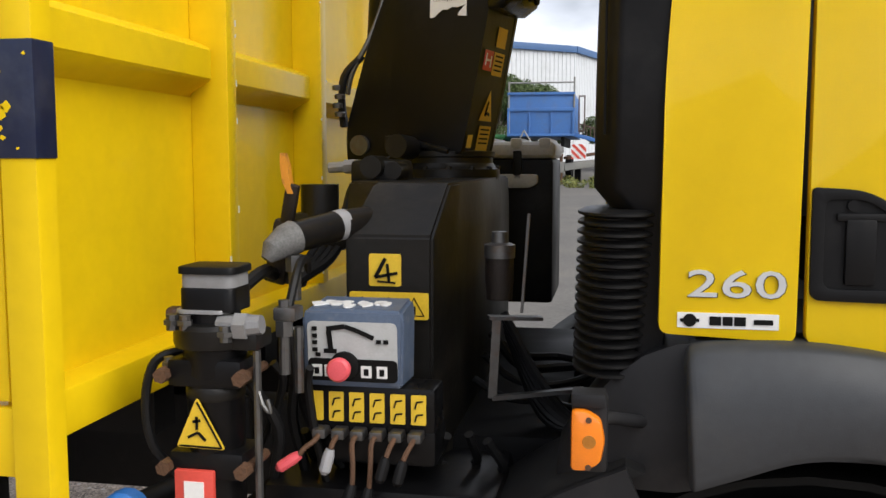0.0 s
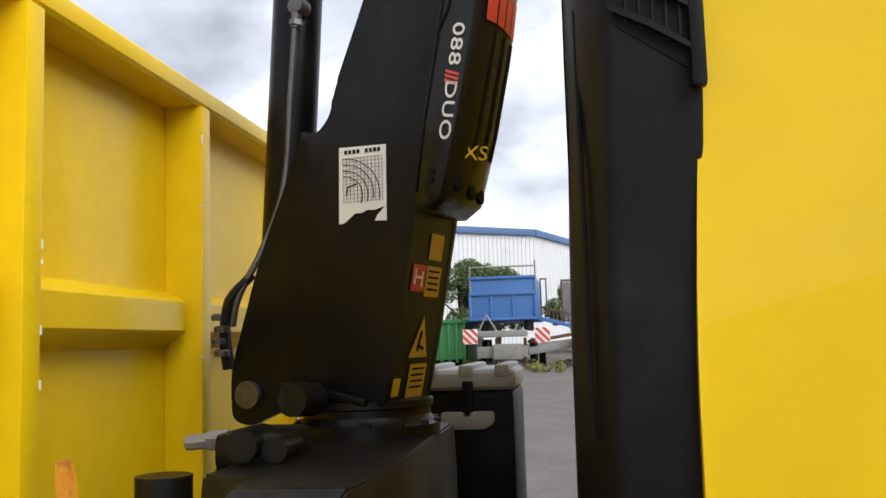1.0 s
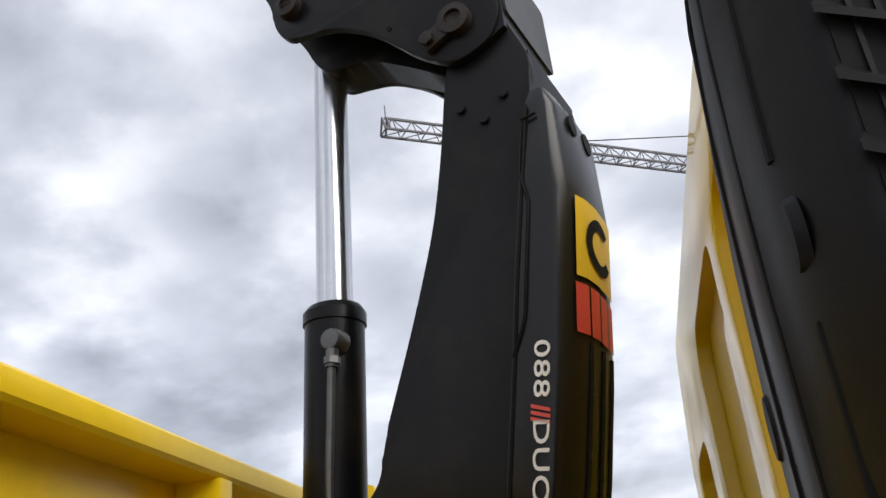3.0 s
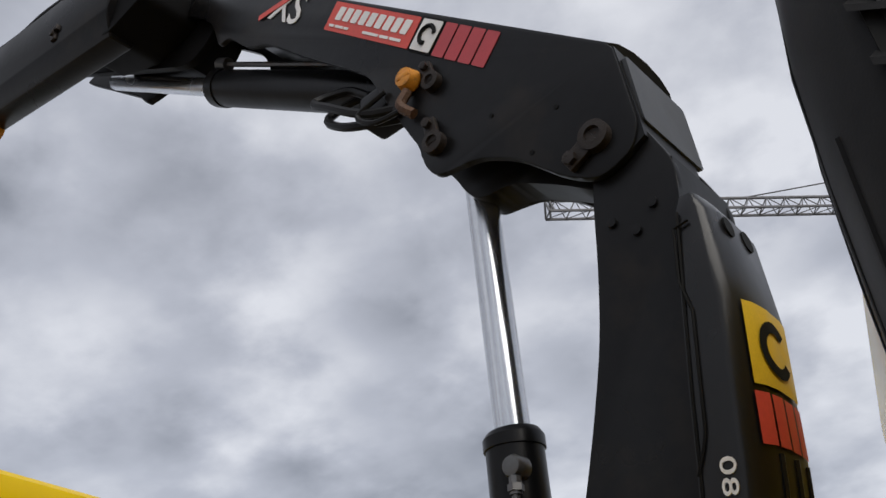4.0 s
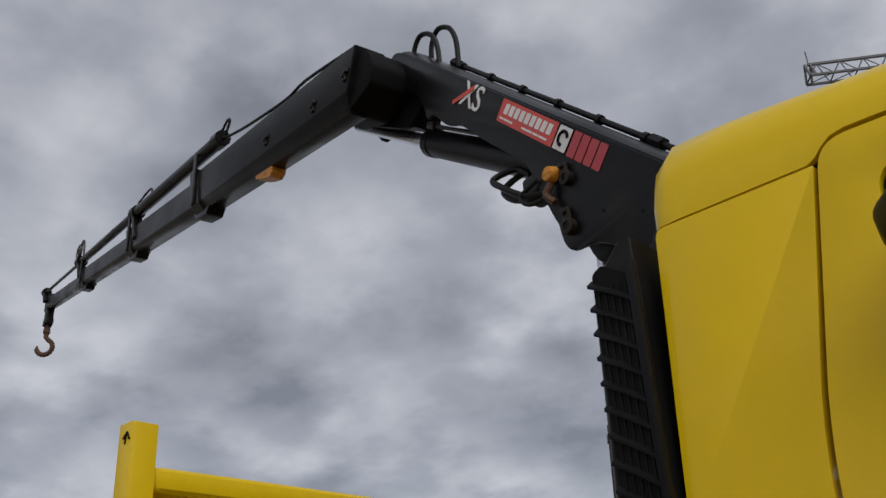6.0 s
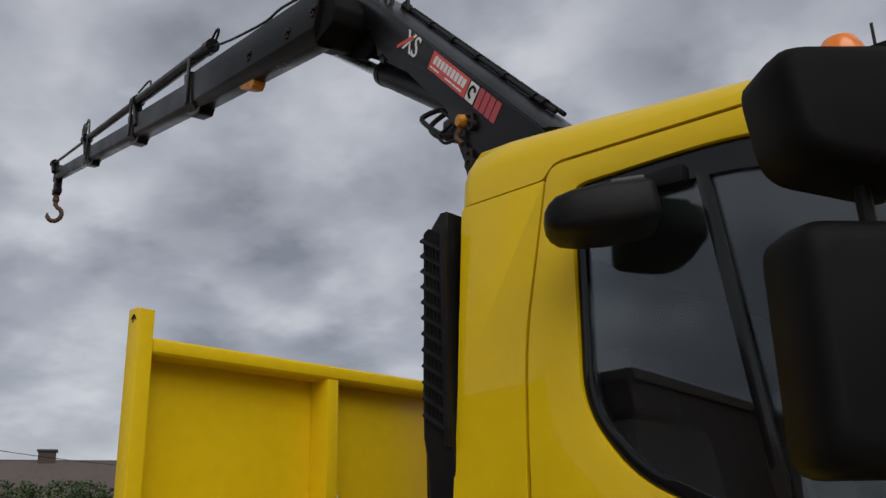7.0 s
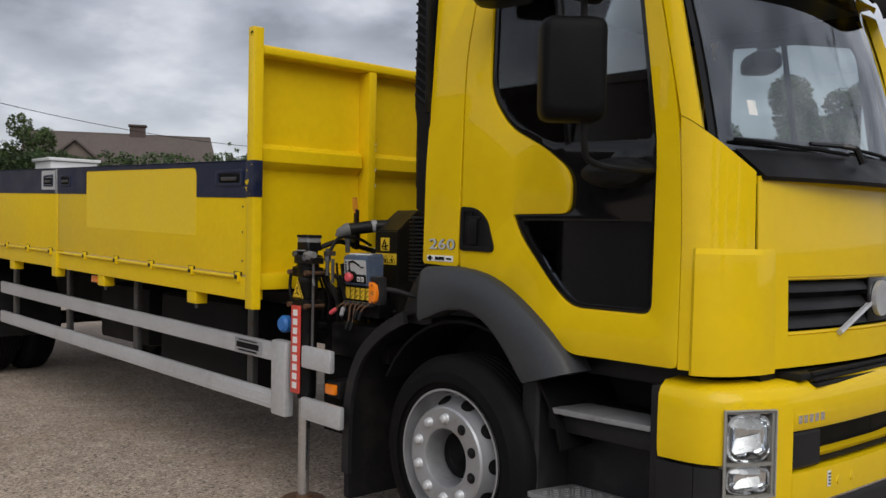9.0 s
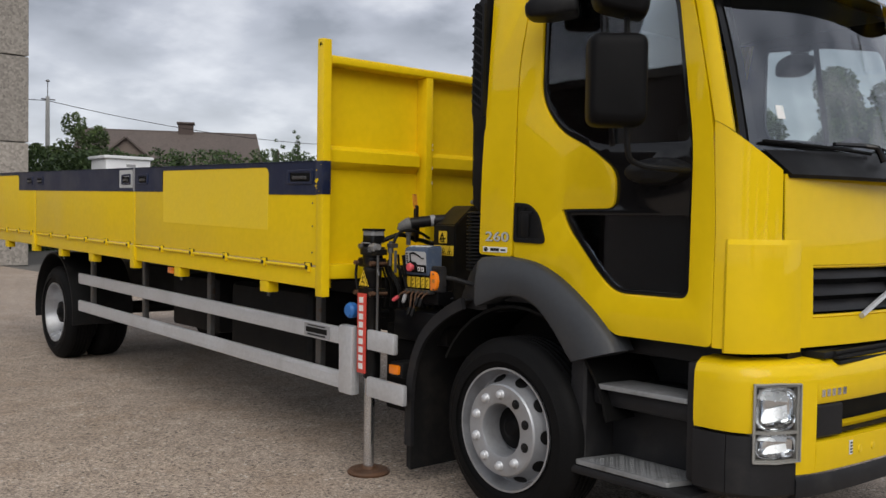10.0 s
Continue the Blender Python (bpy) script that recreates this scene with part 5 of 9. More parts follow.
def build_bed():
    bm = B()
    box(bm, (-7.95, 0.0, 1.12), (-0.12, BED_W, 1.19))
    part("floor", bm, CHASSIS, bed, "dark bed floor")
    for y in (0.55, 1.25, 1.95):
        bm = B()
        box(bm, (-7.9, y - 0.05, 1.0), (-0.1, y + 0.05, 1.12))
        part("bearer", bm, CHASSIS, bed)
    for far in (False, True):
        fix = (lambda b: b) if not far else (lambda b: flip_bed(b))
        bm = B()
        box(bm, (-7.95, -0.035, 1.085), (-0.07, 0.06, 1.212), 0.006)
        rail = part("side_rail", fix(bm), BED_YELLOW, bed)
        edges = [-0.075, -2.895, -5.56, -7.95]
        for i in range(3):
            x1, x0 = edges[i] - 0.01, edges[i + 1] + 0.03
            bm = B()
            box(bm, (x0, -0.035, 1.222), (x1, 0.0, 1.85), 0.008)
            board = part("dropside", fix(bm), BED_YELLOW, bed, "yellow hinged side board")
            for k in range(3):
                zz = 1.34 + 0.17 * k
                bm = B()
                box(bm, (x0 + 0.02, 0.0, zz), (x1 - 0.02, 0.012, zz + 0.10), 0.004)
                part("pressing", fix(bm), BED_YELLOW, board)
            if i == 0:
                loop = [(x0, 1.855), (x1, 1.855), (x1, 1.65), (-0.66, 1.65), (-0.66, 1.825), (-2.31, 1.825), (-2.31, 1.66), (x0, 1.66)]
                rr = [0.005, 0.005, 0.005, 0.005, 0.05, 0.02, 0.005, 0.005]
            elif i == 1:
                loop = [(x0, 1.855), (x1, 1.855), (x1, 1.66), (x0, 1.66)]
                rr = [0.005] * 4
            else:
                loop = [(x0, 1.855), (x1, 1.855), (x1, 1.66), (-6.1, 1.66), (-6.1, 1.825), (x0, 1.825)]
                rr = [0.005, 0.005, 0.005, 0.005, 0.05, 0.005]
            bm = slab(B(), fillet(loop, rr, 4), [], xz(-0.039), 0.006)
            box(bm, (x0, -0.039, 1.848), (x1, 0.004, 1.858), 0.002)
            part("blue_band", fix(bm), BLUE_BAND, board, "dark blue painted top band")
            for hx in ((x1 - 0.19,) if i == 0 else (x1 - 0.14,)) + (x0 + 0.17,):
                bm = B()
                w = 0.15 if i == 0 and hx > -0.5 else 0.10
                slab(bm, fillet([(hx - w, 1.715), (hx + w, 1.715), (hx + w, 1.81), (hx - w, 1.80)], 0.02), [fillet([(hx - w * 0.8, 1.73), (hx + w * 0.8, 1.73), (hx + w * 0.8, 1.79), (hx - w * 0.8, 1.785)], 0.015)], xz(-0.046), 0.01, 0.002)
                latch = part("latch", fix(bm), BLUE_BAND, board, "recessed dark blue board latch")
                bm = B()
                box(bm, (hx - w * 0.78, -0.0415, 1.732), (hx + w * 0.78, -0.0395, 1.783))
                part("latch_recess", fix(bm), INK, latch)
                bm = B()
                box(bm, (hx - w * 0.5, -0.054, 1.745), (hx + w * 0.55, -0.042, 1.765), 0.004)
                part("latch_lever", fix(bm), STEEL, latch, "worn steel latch lever")
            if i == 0:
                bm = B()
                slab(bm, fillet([(-2.30, 1.42), (-0.67, 1.42), (-0.67, 1.822), (-2.30, 1.822)], [0.01, 0.01, 0.05, 0.02], 4), [], xz(-0.0362), 0.001)
                part("faded_patch", fix(bm), FADED_YELLOW, board, "paler rectangle where a sign was")
                for zz in (1.30, 1.46, 1.60):
                    bm = B()
                    lathe(bm, [(0.0, -0.003), (0.006, -0.003), (0.007, 0.002)], (x1 - 0.05, -0.035, zz), "y", 8)
                    part("rivet", fix(bm), STEEL, board)
            if i == 1:
                bm = B()
                slab(bm, fillet([(x1 - 0.29, 1.690), (x1 - 0.005, 1.690), (x1 - 0.005, 1.84), (x1 - 0.29, 1.84)], 0.006), [], xz(-0.0405), 0.002)
                part("bare_plate", fix(bm), PANEL_GREY, board, "bare grey plate round the latch")
            # hinge rod with knuckles
            n = 5
            for k in range(n):
                a = x0 + 0.06 + (x1 - x0 - 0.1) * k / n
                b = a + (x1 - x0 - 0.1) / n - 0.06
                bm = B()
                tube(bm, [(a, -0.048, 1.208), (b, -0.048, 1.208)], 0.010, 8)
                box(bm, (b, -0.055, 1.181), (b + 0.035, -0.03, 1.236), 0.006)
                hg = part("hinge", fix(bm), BED_YELLOW, board)
                # dark blocks, slightly proud, paint the shade of the gaps by the knuckle
                bm = B()
                box(bm, (b - 0.035, -0.0375, 1.214), (b + 0.05, -0.0345, 1.238), 0.001)
                box(bm, (b + 0.004, -0.0585, 1.198), (b + 0.030, -0.0545, 1.220), 0.001)
                part("hinge_slot", fix(bm), CHASSIS, hg, "dark block drawing the shaded hinge gap")
        for x in edges[1:3]:
            bm = B()
            box(bm, (x - 0.008, -0.038, 1.02), (x + 0.028, 0.02, 1.66), 0.006)
            box(bm, (x - 0.035, -0.052, 1.02), (x + 0.055, 0.02, 1.21), 0.006)
            part("stake", fix(bm), BED_YELLOW, bed, "yellow side stake")
            bm = B()
            box(bm, (x - 0.008, -0.040, 1.66), (x + 0.028, 0.02, 1.852), 0.004)
            part("stake_band", fix(bm), GREY_FILM if x > -4 else BLUE_BAND, bed)
        for x in (-0.72, -2.05, -3.9, -4.75, -6.6):
            bm = B()
            box(bm, (x - 0.06, -0.03, 1.01), (x + 0.05, 0.05, 1.09), 0.008)
            br = part("bed_bracket", fix(bm), BED_YELLOW, bed)
            bm = B()
            lathe(bm, [(0.012, 0), (0.012, -0.03), (0.0, -0.032)], (x - 0.01, 0.01, 1.012), "z", 8)
            part("bolt", fix(bm), STEEL, br)
        bm = B()
        box(bm, (-2.30, 0.0, 1.02), (-2.18, 0.04, 1.07), 0.01)
        part("side_reflector", fix(bm), ORANGE, bed, "amber side reflector")


def flip_bed(bm):
    for v in bm.verts:
        v.co.y = BED_W - v.co.y
    bmesh.ops.reverse_faces(bm, faces=bm.faces)
    return bm


build_bed()

headboard = thing("headboard", (-0.05, 1.25, 1.05), "tall yellow ribbed steel headboard behind the cab", "headboard")


def build_headboard():
    bm = B()
    box(bm, (-0.115, -0.0, 1.15), (-0.105, BED_W, 2.455))
    part("sheet", bm, BED_YELLOW, headboard)
    bm = B()
    box(bm, (-0.118, 0.0, 2.432), (-0.003, BED_W, 2.489), 0.022, 3)
    part("cap_rail", bm, BED_YELLOW, headboard)
    bm = B()
    box(bm, (-0.118, 0.0, 1.145), (-0.02, BED_W, 1.235), 0.01)
    part("bottom_rail", bm, BED_YELLOW, headboard)
    for y in (0.741, 1.495):
        bm = B()
        box(bm, (-0.105, y, 1.235), (-0.003, y + 0.055, 2.434), 0.006)
        part("rib", bm, BED_YELLOW, headboard)
    rnd = random.Random(12)
    for y, n in ((0.796, 7), (0.741, 3), (1.495, 5), (1.550, 3)):
        for _ in range(n):
            bm = B()
            z, h = rnd.uniform(1.2, 2.35), rnd.uniform(0.006, 0.022)
            box(bm, (-0.006, y - 0.002, z), (-0.0022, y + 0.002, z + h))
            part("paint_chip", bm, WHITE, headboard, "chipped paint")
    ys_ = [(0.0, 0.741), (0.796, 1.495), (1.55, BED_W)]
    for a, b in ys_:
        bm = B()
        prof = [(-0.105, 1.812), (-0.042, 1.848), (-0.035, 1.856), (-0.035, 1.925), (-0.043, 1.934), (-0.105, 1.958)]
        rings = [[(-0.105 + (u + 0.105) * k, y, v) for u, v in prof] for y, k in ((a, 0.30), (a + 0.026, 1.0), (b - 0.026, 1.0), (b, 0.30))]
        rings_loft(bm, rings)
        part("waist_band", bm, BED_YELLOW, headboard)
    for far in (False, True):
        bm = B()
        slab(bm, [(-0.07, 1.042), (0.0, 1.042), (0.0, 2.575), (-0.02, 2.582), (-0.07, 2.582)], [], xz(PY0), 0.055, 0.006)
        post = part("post", flip_bed(bm) if far else bm, BED_YELLOW, headboard, "yellow corner post")
        bm = B()
        box(bm, (-0.074, PY0 - 0.004, 1.655), (0.004, PY1 + 0.002, 1.855), 0.003)
        band = part("post_band", flip_bed(bm) if far else bm, BLUE_BAND, post, "chipped dark blue band round the post")
        if not far:
            rnd = random.Random(4)
            for cx, cz, r in ((-0.062, 1.735, 0.013), (-0.050, 1.742, 0.009), (-0.066, 1.705, 0.007), (-0.058, 1.690, 0.005), (-0.060, 1.80, 0.004), (-0.03, 1.672, 0.003), (-0.012, 1.83, 0.003)):
                bm = B()
                loop = [(cx + r * rnd.uniform(0.6, 1.3) * math.cos(q), cz + r * rnd.uniform(0.6, 1.3) * math.sin(q)) for q in [2 * math.pi * k / 9 for k in range(9)]]
                slab(bm, loop, [], xz(PY0 - 0.0055), 0.002)
                part("paint_chip", bm, BED_YELLOW, band)
            for a, b in (((-0.045, 2.545), (-0.030, 2.558)), ((-0.030, 2.558), (-0.018, 2.540)), ((-0.032, 2.556), (-0.036, 2.532))):
                bm = B()
                beam(bm, (a[0], PY0 - 0.001, a[1]), (b[0], PY0 - 0.001, b[1]), 0.004, 0.003, up=(0, 1, 0))
                part("scratch", bm, INK, post)


build_headboard()

# ---- side guard ----
def build_guard(far=False):
    fix = (lambda b: flip_bed(b)) if far else (lambda b: b)
    g = thing("side_guard", (-2.3, 0.12, 0.45), "two-rail brushed aluminium side guard under the bed", "side guard", "side guards", rake=True)
    for z in (0.745, 0.475):
        bm = B()
        box(bm, (-4.62, 0.10, z), (0.02, 0.135, z + 0.105), 0.012)
        for dz in (0.028, 0.075):
            box(bm, (-4.62, 0.097, z + dz), (0.02, 0.101, z + dz + 0.004))
        part("rail", fix(bm), ALU, g)
    bm = B()
    box(bm, (-0.02, 0.085, 0.455), (0.12, 0.15, 0.87), 0.015)
    part("end_plate", fix(bm), ALU, g)
    for x in (-0.33, -1.86, -3.10, -4.36):
        bm = B()
        box(bm, (x - 0.03, 0.14, 0.46), (x + 0.03, 0.18, 1.12), 0.006)
        part("bracket", fix(bm), STEEL, g)
    if not far:
        bm = B()
        box(bm, (-0.42, 0.094, 0.757), (-0.13, 0.0975, 0.838))
        pl = part("maker_label", bm, GREY_FILM, g, "grey maker's label with unreadable print")
        for a, b, z0, z1 in ((-0.40, -0.16, 0.782, 0.815), (-0.38, -0.18, 0.824, 0.831), (-0.38, -0.18, 0.764, 0.773)):
            bm = B()
            box(bm, (a, 0.0925, z0), (b, 0.0945, z1))
            part("print", bm, INK, pl)
    bm = B()
    box(bm, (0.25, 0.10, 0.750), (0.51, 0.135, 0.868), 0.012)
    part("front_rail", fix(bm), ALU, g)
    bm = B()
    box(bm, (0.25, 0.10, 0.474), (0.60, 0.135, 0.592), 0.012)
    part("front_rail", fix(bm), ALU, g)


build_guard()
build_guard(True)

# ---- loader crane ----
crane = thing("loader_crane", (0.45, 1.44, 1.0), "black hydraulic loader crane mounted behind the cab", "crane")
CY, HW = 1.44, 0.13          # middle plane and half width of the boom
NEAR = CY - HW


def build_base():
    bm = B()
    lo = [(0.375, 0.495), (0.572, 0.495), (0.605, 0.62), (0.605, 1.70), (0.30, 1.70), (0.30, 0.75), (0.375, 0.70)]
    hi = [(0.41, 0.62), (0.590, 0.62), (0.60, 0.70), (0.60, 1.70), (0.30, 1.70), (0.30, 0.78), (0.40, 0.75)]
    rings = [[(x, y, 0.92) for x, y in lo], [(x, y, 1.485) for x, y in lo], [(x, y, 1.60) for x, y in hi]]
    rings_loft(bm, rings)
    bmesh.ops.bevel(bm, geom=bm.edges[:], offset=0.006, segments=2, affect="EDGES", clamp_overlap=True)
    base = part("base_housing", bm, GRIMY_BLACK, crane, "black steel crane base with a sloping front cover")
    bm = B()
    box(bm, (0.25, 0.30, 0.80), (0.74, 2.2, 0.98), 0.015)
    part("stabiliser_beam", bm, CRANE_BLACK, crane, "black stabiliser cross beam")
    bm = B()
    lathe(bm, [(0.172, -0.01), (0.172, 0.030), (0.160, 0.036), (0.150, 0.050), (0.150, 0.066), (0.157, 0.070), (0.157, 0.085), (0.09, 0.09)], (0.43, CY, 1.595), "z", 40)
    part("slew_ring", bm, GRIMY_BLACK, crane)
    for k in range(14):
        a = 2 * math.pi * k / 14
        bm = B()
        lathe(bm, [(0.009, 0.0), (0.009, 0.010), (0.0, 0.011)], (0.43 + 0.166 * math.cos(a), CY + 0.166 * math.sin(a), 1.624), "z", 6)
        part("bolt", bm, GRIMY_BLACK, crane)
    bm = B()
    tube(bm, [(0.322, 1.20, 1.695), (0.345, 1.29, 1.690)], [0.036, 0.036], 20)
    part("slew_stop", bm, GRIMY_BLACK, crane, "round black slewing stop")
    # stickers on the cover
    def sticker(x0, x1, z0, z1, y, mat, label):
        bm = B()
        slab(bm, fillet([(x0, z0), (x1, z0), (x1, z1), (x0, z1)], 0.006), [], xz(y), 0.003)
        return part("sticker", bm, mat, base, label)
    s = sticker(0.430, 0.503, 1.375, 1.447, 0.491, STICKER_YELLOW, "yellow square warning sticker")
    bm = B()
    for a, b, w in (((0.468, 1.437), (0.445, 1.395), 0.008), ((0.445, 1.395), (0.495, 1.405), 0.007), ((0.472, 1.425), (0.476, 1.385), 0.006), ((0.45, 1.386), (0.49, 1.383), 0.004)):
        beam(bm, (a[0], 0.489, a[1]), (b[0], 0.489, b[1]), w, 0.004, up=(0, 1, 0))
    part("print", bm, INK, s)
    s = sticker(0.385, 0.565, 1.302, 1.362, 0.490, STICKER_YELLOW, "yellow strip with warning triangles")
    for cx in (0.415, 0.475, 0.532):
        bm = B()
        t = [(cx - 0.024, 1.310), (cx + 0.024, 1.310), (cx, 1.352)]
        slab(bm, t, [offset_in(t, 0.0035)], xz(0.4885), 0.002)
        box(bm, (cx - 0.006, 0.4875, 1.314), (cx + 0.004, 0.4895, 1.332))
        part("print", bm, INK, s)
    # fittings on top of the base
    bm = B()
    tube(bm, [(0.185, 0.98, 1.632), (0.23, 0.98, 1.635)], 0.015, 8)
    tube(bm, [(0.23, 0.98, 1.635), (0.27, 0.98, 1.636)], 0.020, 6)
    part("hose_fitting", bm, FITTING, crane, "bright steel hose fitting")
    bm = B()
    box(bm, (0.26, 0.92, 1.58), (0.40, 1.10, 1.655), 0.02)
    tube(bm, [(0.33, 0.88, 1.635), (0.33, 1.0, 1.635)], 0.030, 14)
    tube(bm, [(0.385, 0.90, 1.625), (0.385, 1.0, 1.625)], 0.024, 12)
    part("valve_block", bm, GRIMY_BLACK, crane, "black hydraulic valve block")
    bm = B()
    tube(bm, [(0.20, 0.85, 1.59), (0.20, 0.85, 1.50)], 0.05, 14)
    box(bm, (0.14, 0.80, 1.42), (0.29, 0.95, 1.52), 0.02)
    part("motor", bm, GRIMY_BLACK, crane)


build_base()


# the crane is slewed 13 degrees away from straight back
SLEW = Matrix.Translation((0.43, 1.44, 0)) @ Matrix.Rotation(radians(-13), 4, "Z") @ Matrix.Translation((-0.43, -1.44, 0))


def build_column():
    loop = [(0.14, 1.64), (0.19, 1.625), (0.25, 1.65), (0.30, 1.67), (0.535, 1.67), (0.575, 1.85), (0.625, 2.11), (0.715, 2.57), (0.79, 2.96), (0.81, 3.06), (0.76, 3.20), (0.66, 3.20), (0.625, 3.06),
            (0.605, 2.94), (0.57, 2.78), (0.51, 2.61), (0.425, 2.40), (0.41, 2.335), (0.375, 2.298), (0.335, 2.312), (0.325, 2.265), (0.225, 2.03), (0.135, 1.75)]
    rr = [0.04, 0.04, 0.03, 0.03, 0.02, 0.1, 0.1, 0.1, 0.05, 0.04, 0.04, 0.04, 0.08, 0.1, 0.1, 0.08, 0.04, 0.03, 0.02, 0.01, 0.05, 0.08, 0.05]
    FAR = 2 * CY - NEAR
    made = []
    for y in (NEAR, FAR - 0.02):
        made.append(part("column_plate", slab(B(), fillet(loop, rr, 4), [], xz(y), 0.02, 0.004), CRANE_BLACK, crane, "black curved side plate of the crane column"))
    # front and back webs between the plates
    bm = B()
    front = [(0.535, 1.675), (0.574, 1.85), (0.623, 2.11), (0.713, 2.57), (0.788, 2.96), (0.805, 3.08)]
    rings_loft(bm, [[(x, NEAR + 0.004, z), (x, FAR - 0.004, z), (x - 0.02, FAR - 0.004, z), (x - 0.02, NEAR + 0.004, z)] for x, z in front])
    web = part("column_web", bm, CRANE_BLACK, crane, "front plate of the crane column")
    bm = B()
    back = [(0.24, 1.95), (0.34, 2.24), (0.43, 2.38), (0.525, 2.61), (0.585, 2.80), (0.62, 3.02), (0.65, 3.13)]
    rings_loft(bm, [[(x, NEAR + 0.02, z), (x, FAR - 0.02, z), (x + 0.02, FAR - 0.02, z), (x + 0.02, NEAR + 0.02, z)] for x, z in back[2:]])
    part("column_web", bm, CRANE_BLACK, crane)
    # stickers down the front web
    def web_point(z, y, out=0.003):
        x = float(np.interp(z, [p[1] for p in front], [p[0] for p in front]))
        return Vector((x + out, y, z))
    for z0, z1, y0, y1, mat, lab in ((2.00, 2.06, CY - 0.02, CY + 0.06, STICKER_YELLOW, "small yellow sticker"), (1.915, 1.985, CY - 0.02, CY + 0.07, STICKER_YELLOW, "yellow text sticker"),
                                     (1.925, 1.985, CY - 0.10, CY - 0.025, RED, "red hook sticker"), (1.68, 1.76, CY - 0.03, CY + 0.07, STICKER_YELLOW, "yellow text sticker"), (1.69, 1.73, CY - 0.11, CY - 0.07, STICKER_YELLOW, "small yellow sticker")):
        bm = B()
        bm.faces.new([bm.verts.new(web_point(z, y)) for y, z in ((y0, z0), (y1, z0), (y1, z1), (y0, z1))])
        st = part("sticker", bm, mat, web, lab)
        if mat is RED:
            bm = B()
            for a, b in (((CY - 0.085, 1.975), (CY - 0.085, 1.94)), ((CY - 0.045, 1.97), (CY - 0.045, 1.935)), ((CY - 0.085, 1.956), (CY - 0.045, 1.956))):
                beam(bm, web_point(a[1], a[0], 0.005), web_point(b[1], b[0], 0.005), 0.006, 0.002, up=(1, 0, 0.1))
            part("print", bm, WHITE, st)
        elif z1 - z0 > 0.065:
            for k in range(4):
                bm = B()
                z = z1 - 0.014 - 0.014 * k
                bm.faces.new([bm.verts.new(web_point(zz, y, 0.0045)) for y, zz in ((y0 + 0.01, z), (y1 - 0.015, z), (y1 - 0.015, z + 0.005), (y0 + 0.01, z + 0.005))])
                part("print", bm, INK, st)
    bm = B()
    bm.faces.new([bm.verts.new(web_point(z, y)) for y, z in ((CY - 0.05, 1.775), (CY + 0.06, 1.775), (CY + 0.005, 1.87))])
    st = part("sticker", bm, STICKER_YELLOW, web, "yellow warning triangle")
    bm = B()
    for a, b in (((CY - 0.01, 1.79), (CY + 0.0, 1.835)), ((CY + 0.0, 1.80), (CY + 0.025, 1.795))):
        beam(bm, web_point(a[1], a[0], 0.005), web_point(b[1], b[0], 0.005), 0.008, 0.002, up=(1, 0, 0.1))
    part("print", bm, INK, st)
    # load chart on the near plate
    cx0 = 0.435
    def cxz(pts):
        return [(cx0 + (x - 0.387) * 1.07, z) for x, z in pts]
    bm = B()
    slab(bm, cxz([(0.386, 2.082), (0.398, 2.082), (0.410, 2.092), (0.424, 2.104), (0.440, 2.103), (0.452, 2.110), (0.470, 2.108), (0.494, 2.116), (0.484, 2.104), (0.476, 2.096), (0.470, 2.084), (0.497, 2.082), (0.499, 2.255), (0.389, 2.258)]), [], xz(NEAR - 0.0035), 0.003)
    chart = part("load_chart", bm, WHITE, made[0], "white load chart sticker, torn at the bottom")
    bm = B()
    for k in range(12):
        x = 0.446 + 0.0090 * k
        box(bm, (x, NEAR - 0.0048, 2.13), (x + 0.0009, NEAR - 0.0034, 2.232))
    for k in range(13):
        z = 2.13 + 0.0084 * k
        box(bm, (0.446, NEAR - 0.0048, z), (0.546, NEAR - 0.0034, z + 0.0009))
    part("print", bm, GREY_FILM, chart, "fine grey grid")
    bm = B()
    for r in (0.045, 0.058, 0.072, 0.086):
        pts = [(0.448 + r * 1.05 * math.sin(q), NEAR - 0.0052, 2.145 + r * math.cos(q)) for q in [math.pi * k / 22 for k in range(0, 15)]]
        tube(bm, [p for p in pts if p[2] > 2.125], 0.0010, 4)
    tube(bm, [(0.455, NEAR - 0.0055, 2.145), (0.458, NEAR - 0.0055, 2.165), (0.481, NEAR - 0.0055, 2.17)], 0.0016, 4)
    part("print", bm, INK, chart, "load curves")
    for k in range(9):
        if k == 4:
            continue
        bm = B()
        box(bm, (0.451 + 0.0104 * k, NEAR - 0.0048, 2.241), (0.458 + 0.0104 * k, NEAR - 0.0034, 2.250))
        part("print", bm, INK, chart)
    # lower pin, lock plate, bolts at the head of the column
    bm = B()
    lathe(bm, [(0.018, -0.012), (0.032, -0.012), (0.032, 0.03)], (0.19, NEAR - 0.002, 1.70), "y", 24)
    part("pin", bm, STEEL, crane, "worn steel pivot pin")
    bm = B()
    box(bm, (0.285, NEAR - 0.03, 1.675), (0.36, NEAR - 0.0, 1.73), 0.015)
    beam(bm, (0.345, NEAR - 0.015, 1.715), (0.50, NEAR - 0.015, 1.68), 0.02, 0.018, 0.004)
    part("lock_plate", bm, CRANE_BLACK, crane)
    for x, z in ((0.70, 2.96), (0.745, 3.0), (0.655, 3.0)):
        bm = B()
        lathe(bm, [(0.0, -0.008), (0.010, -0.007), (0.011, 0.002)], (x, NEAR - 0.001, z), "y", 10)
        part("bolt", bm, CRANE_BLACK, made[0])
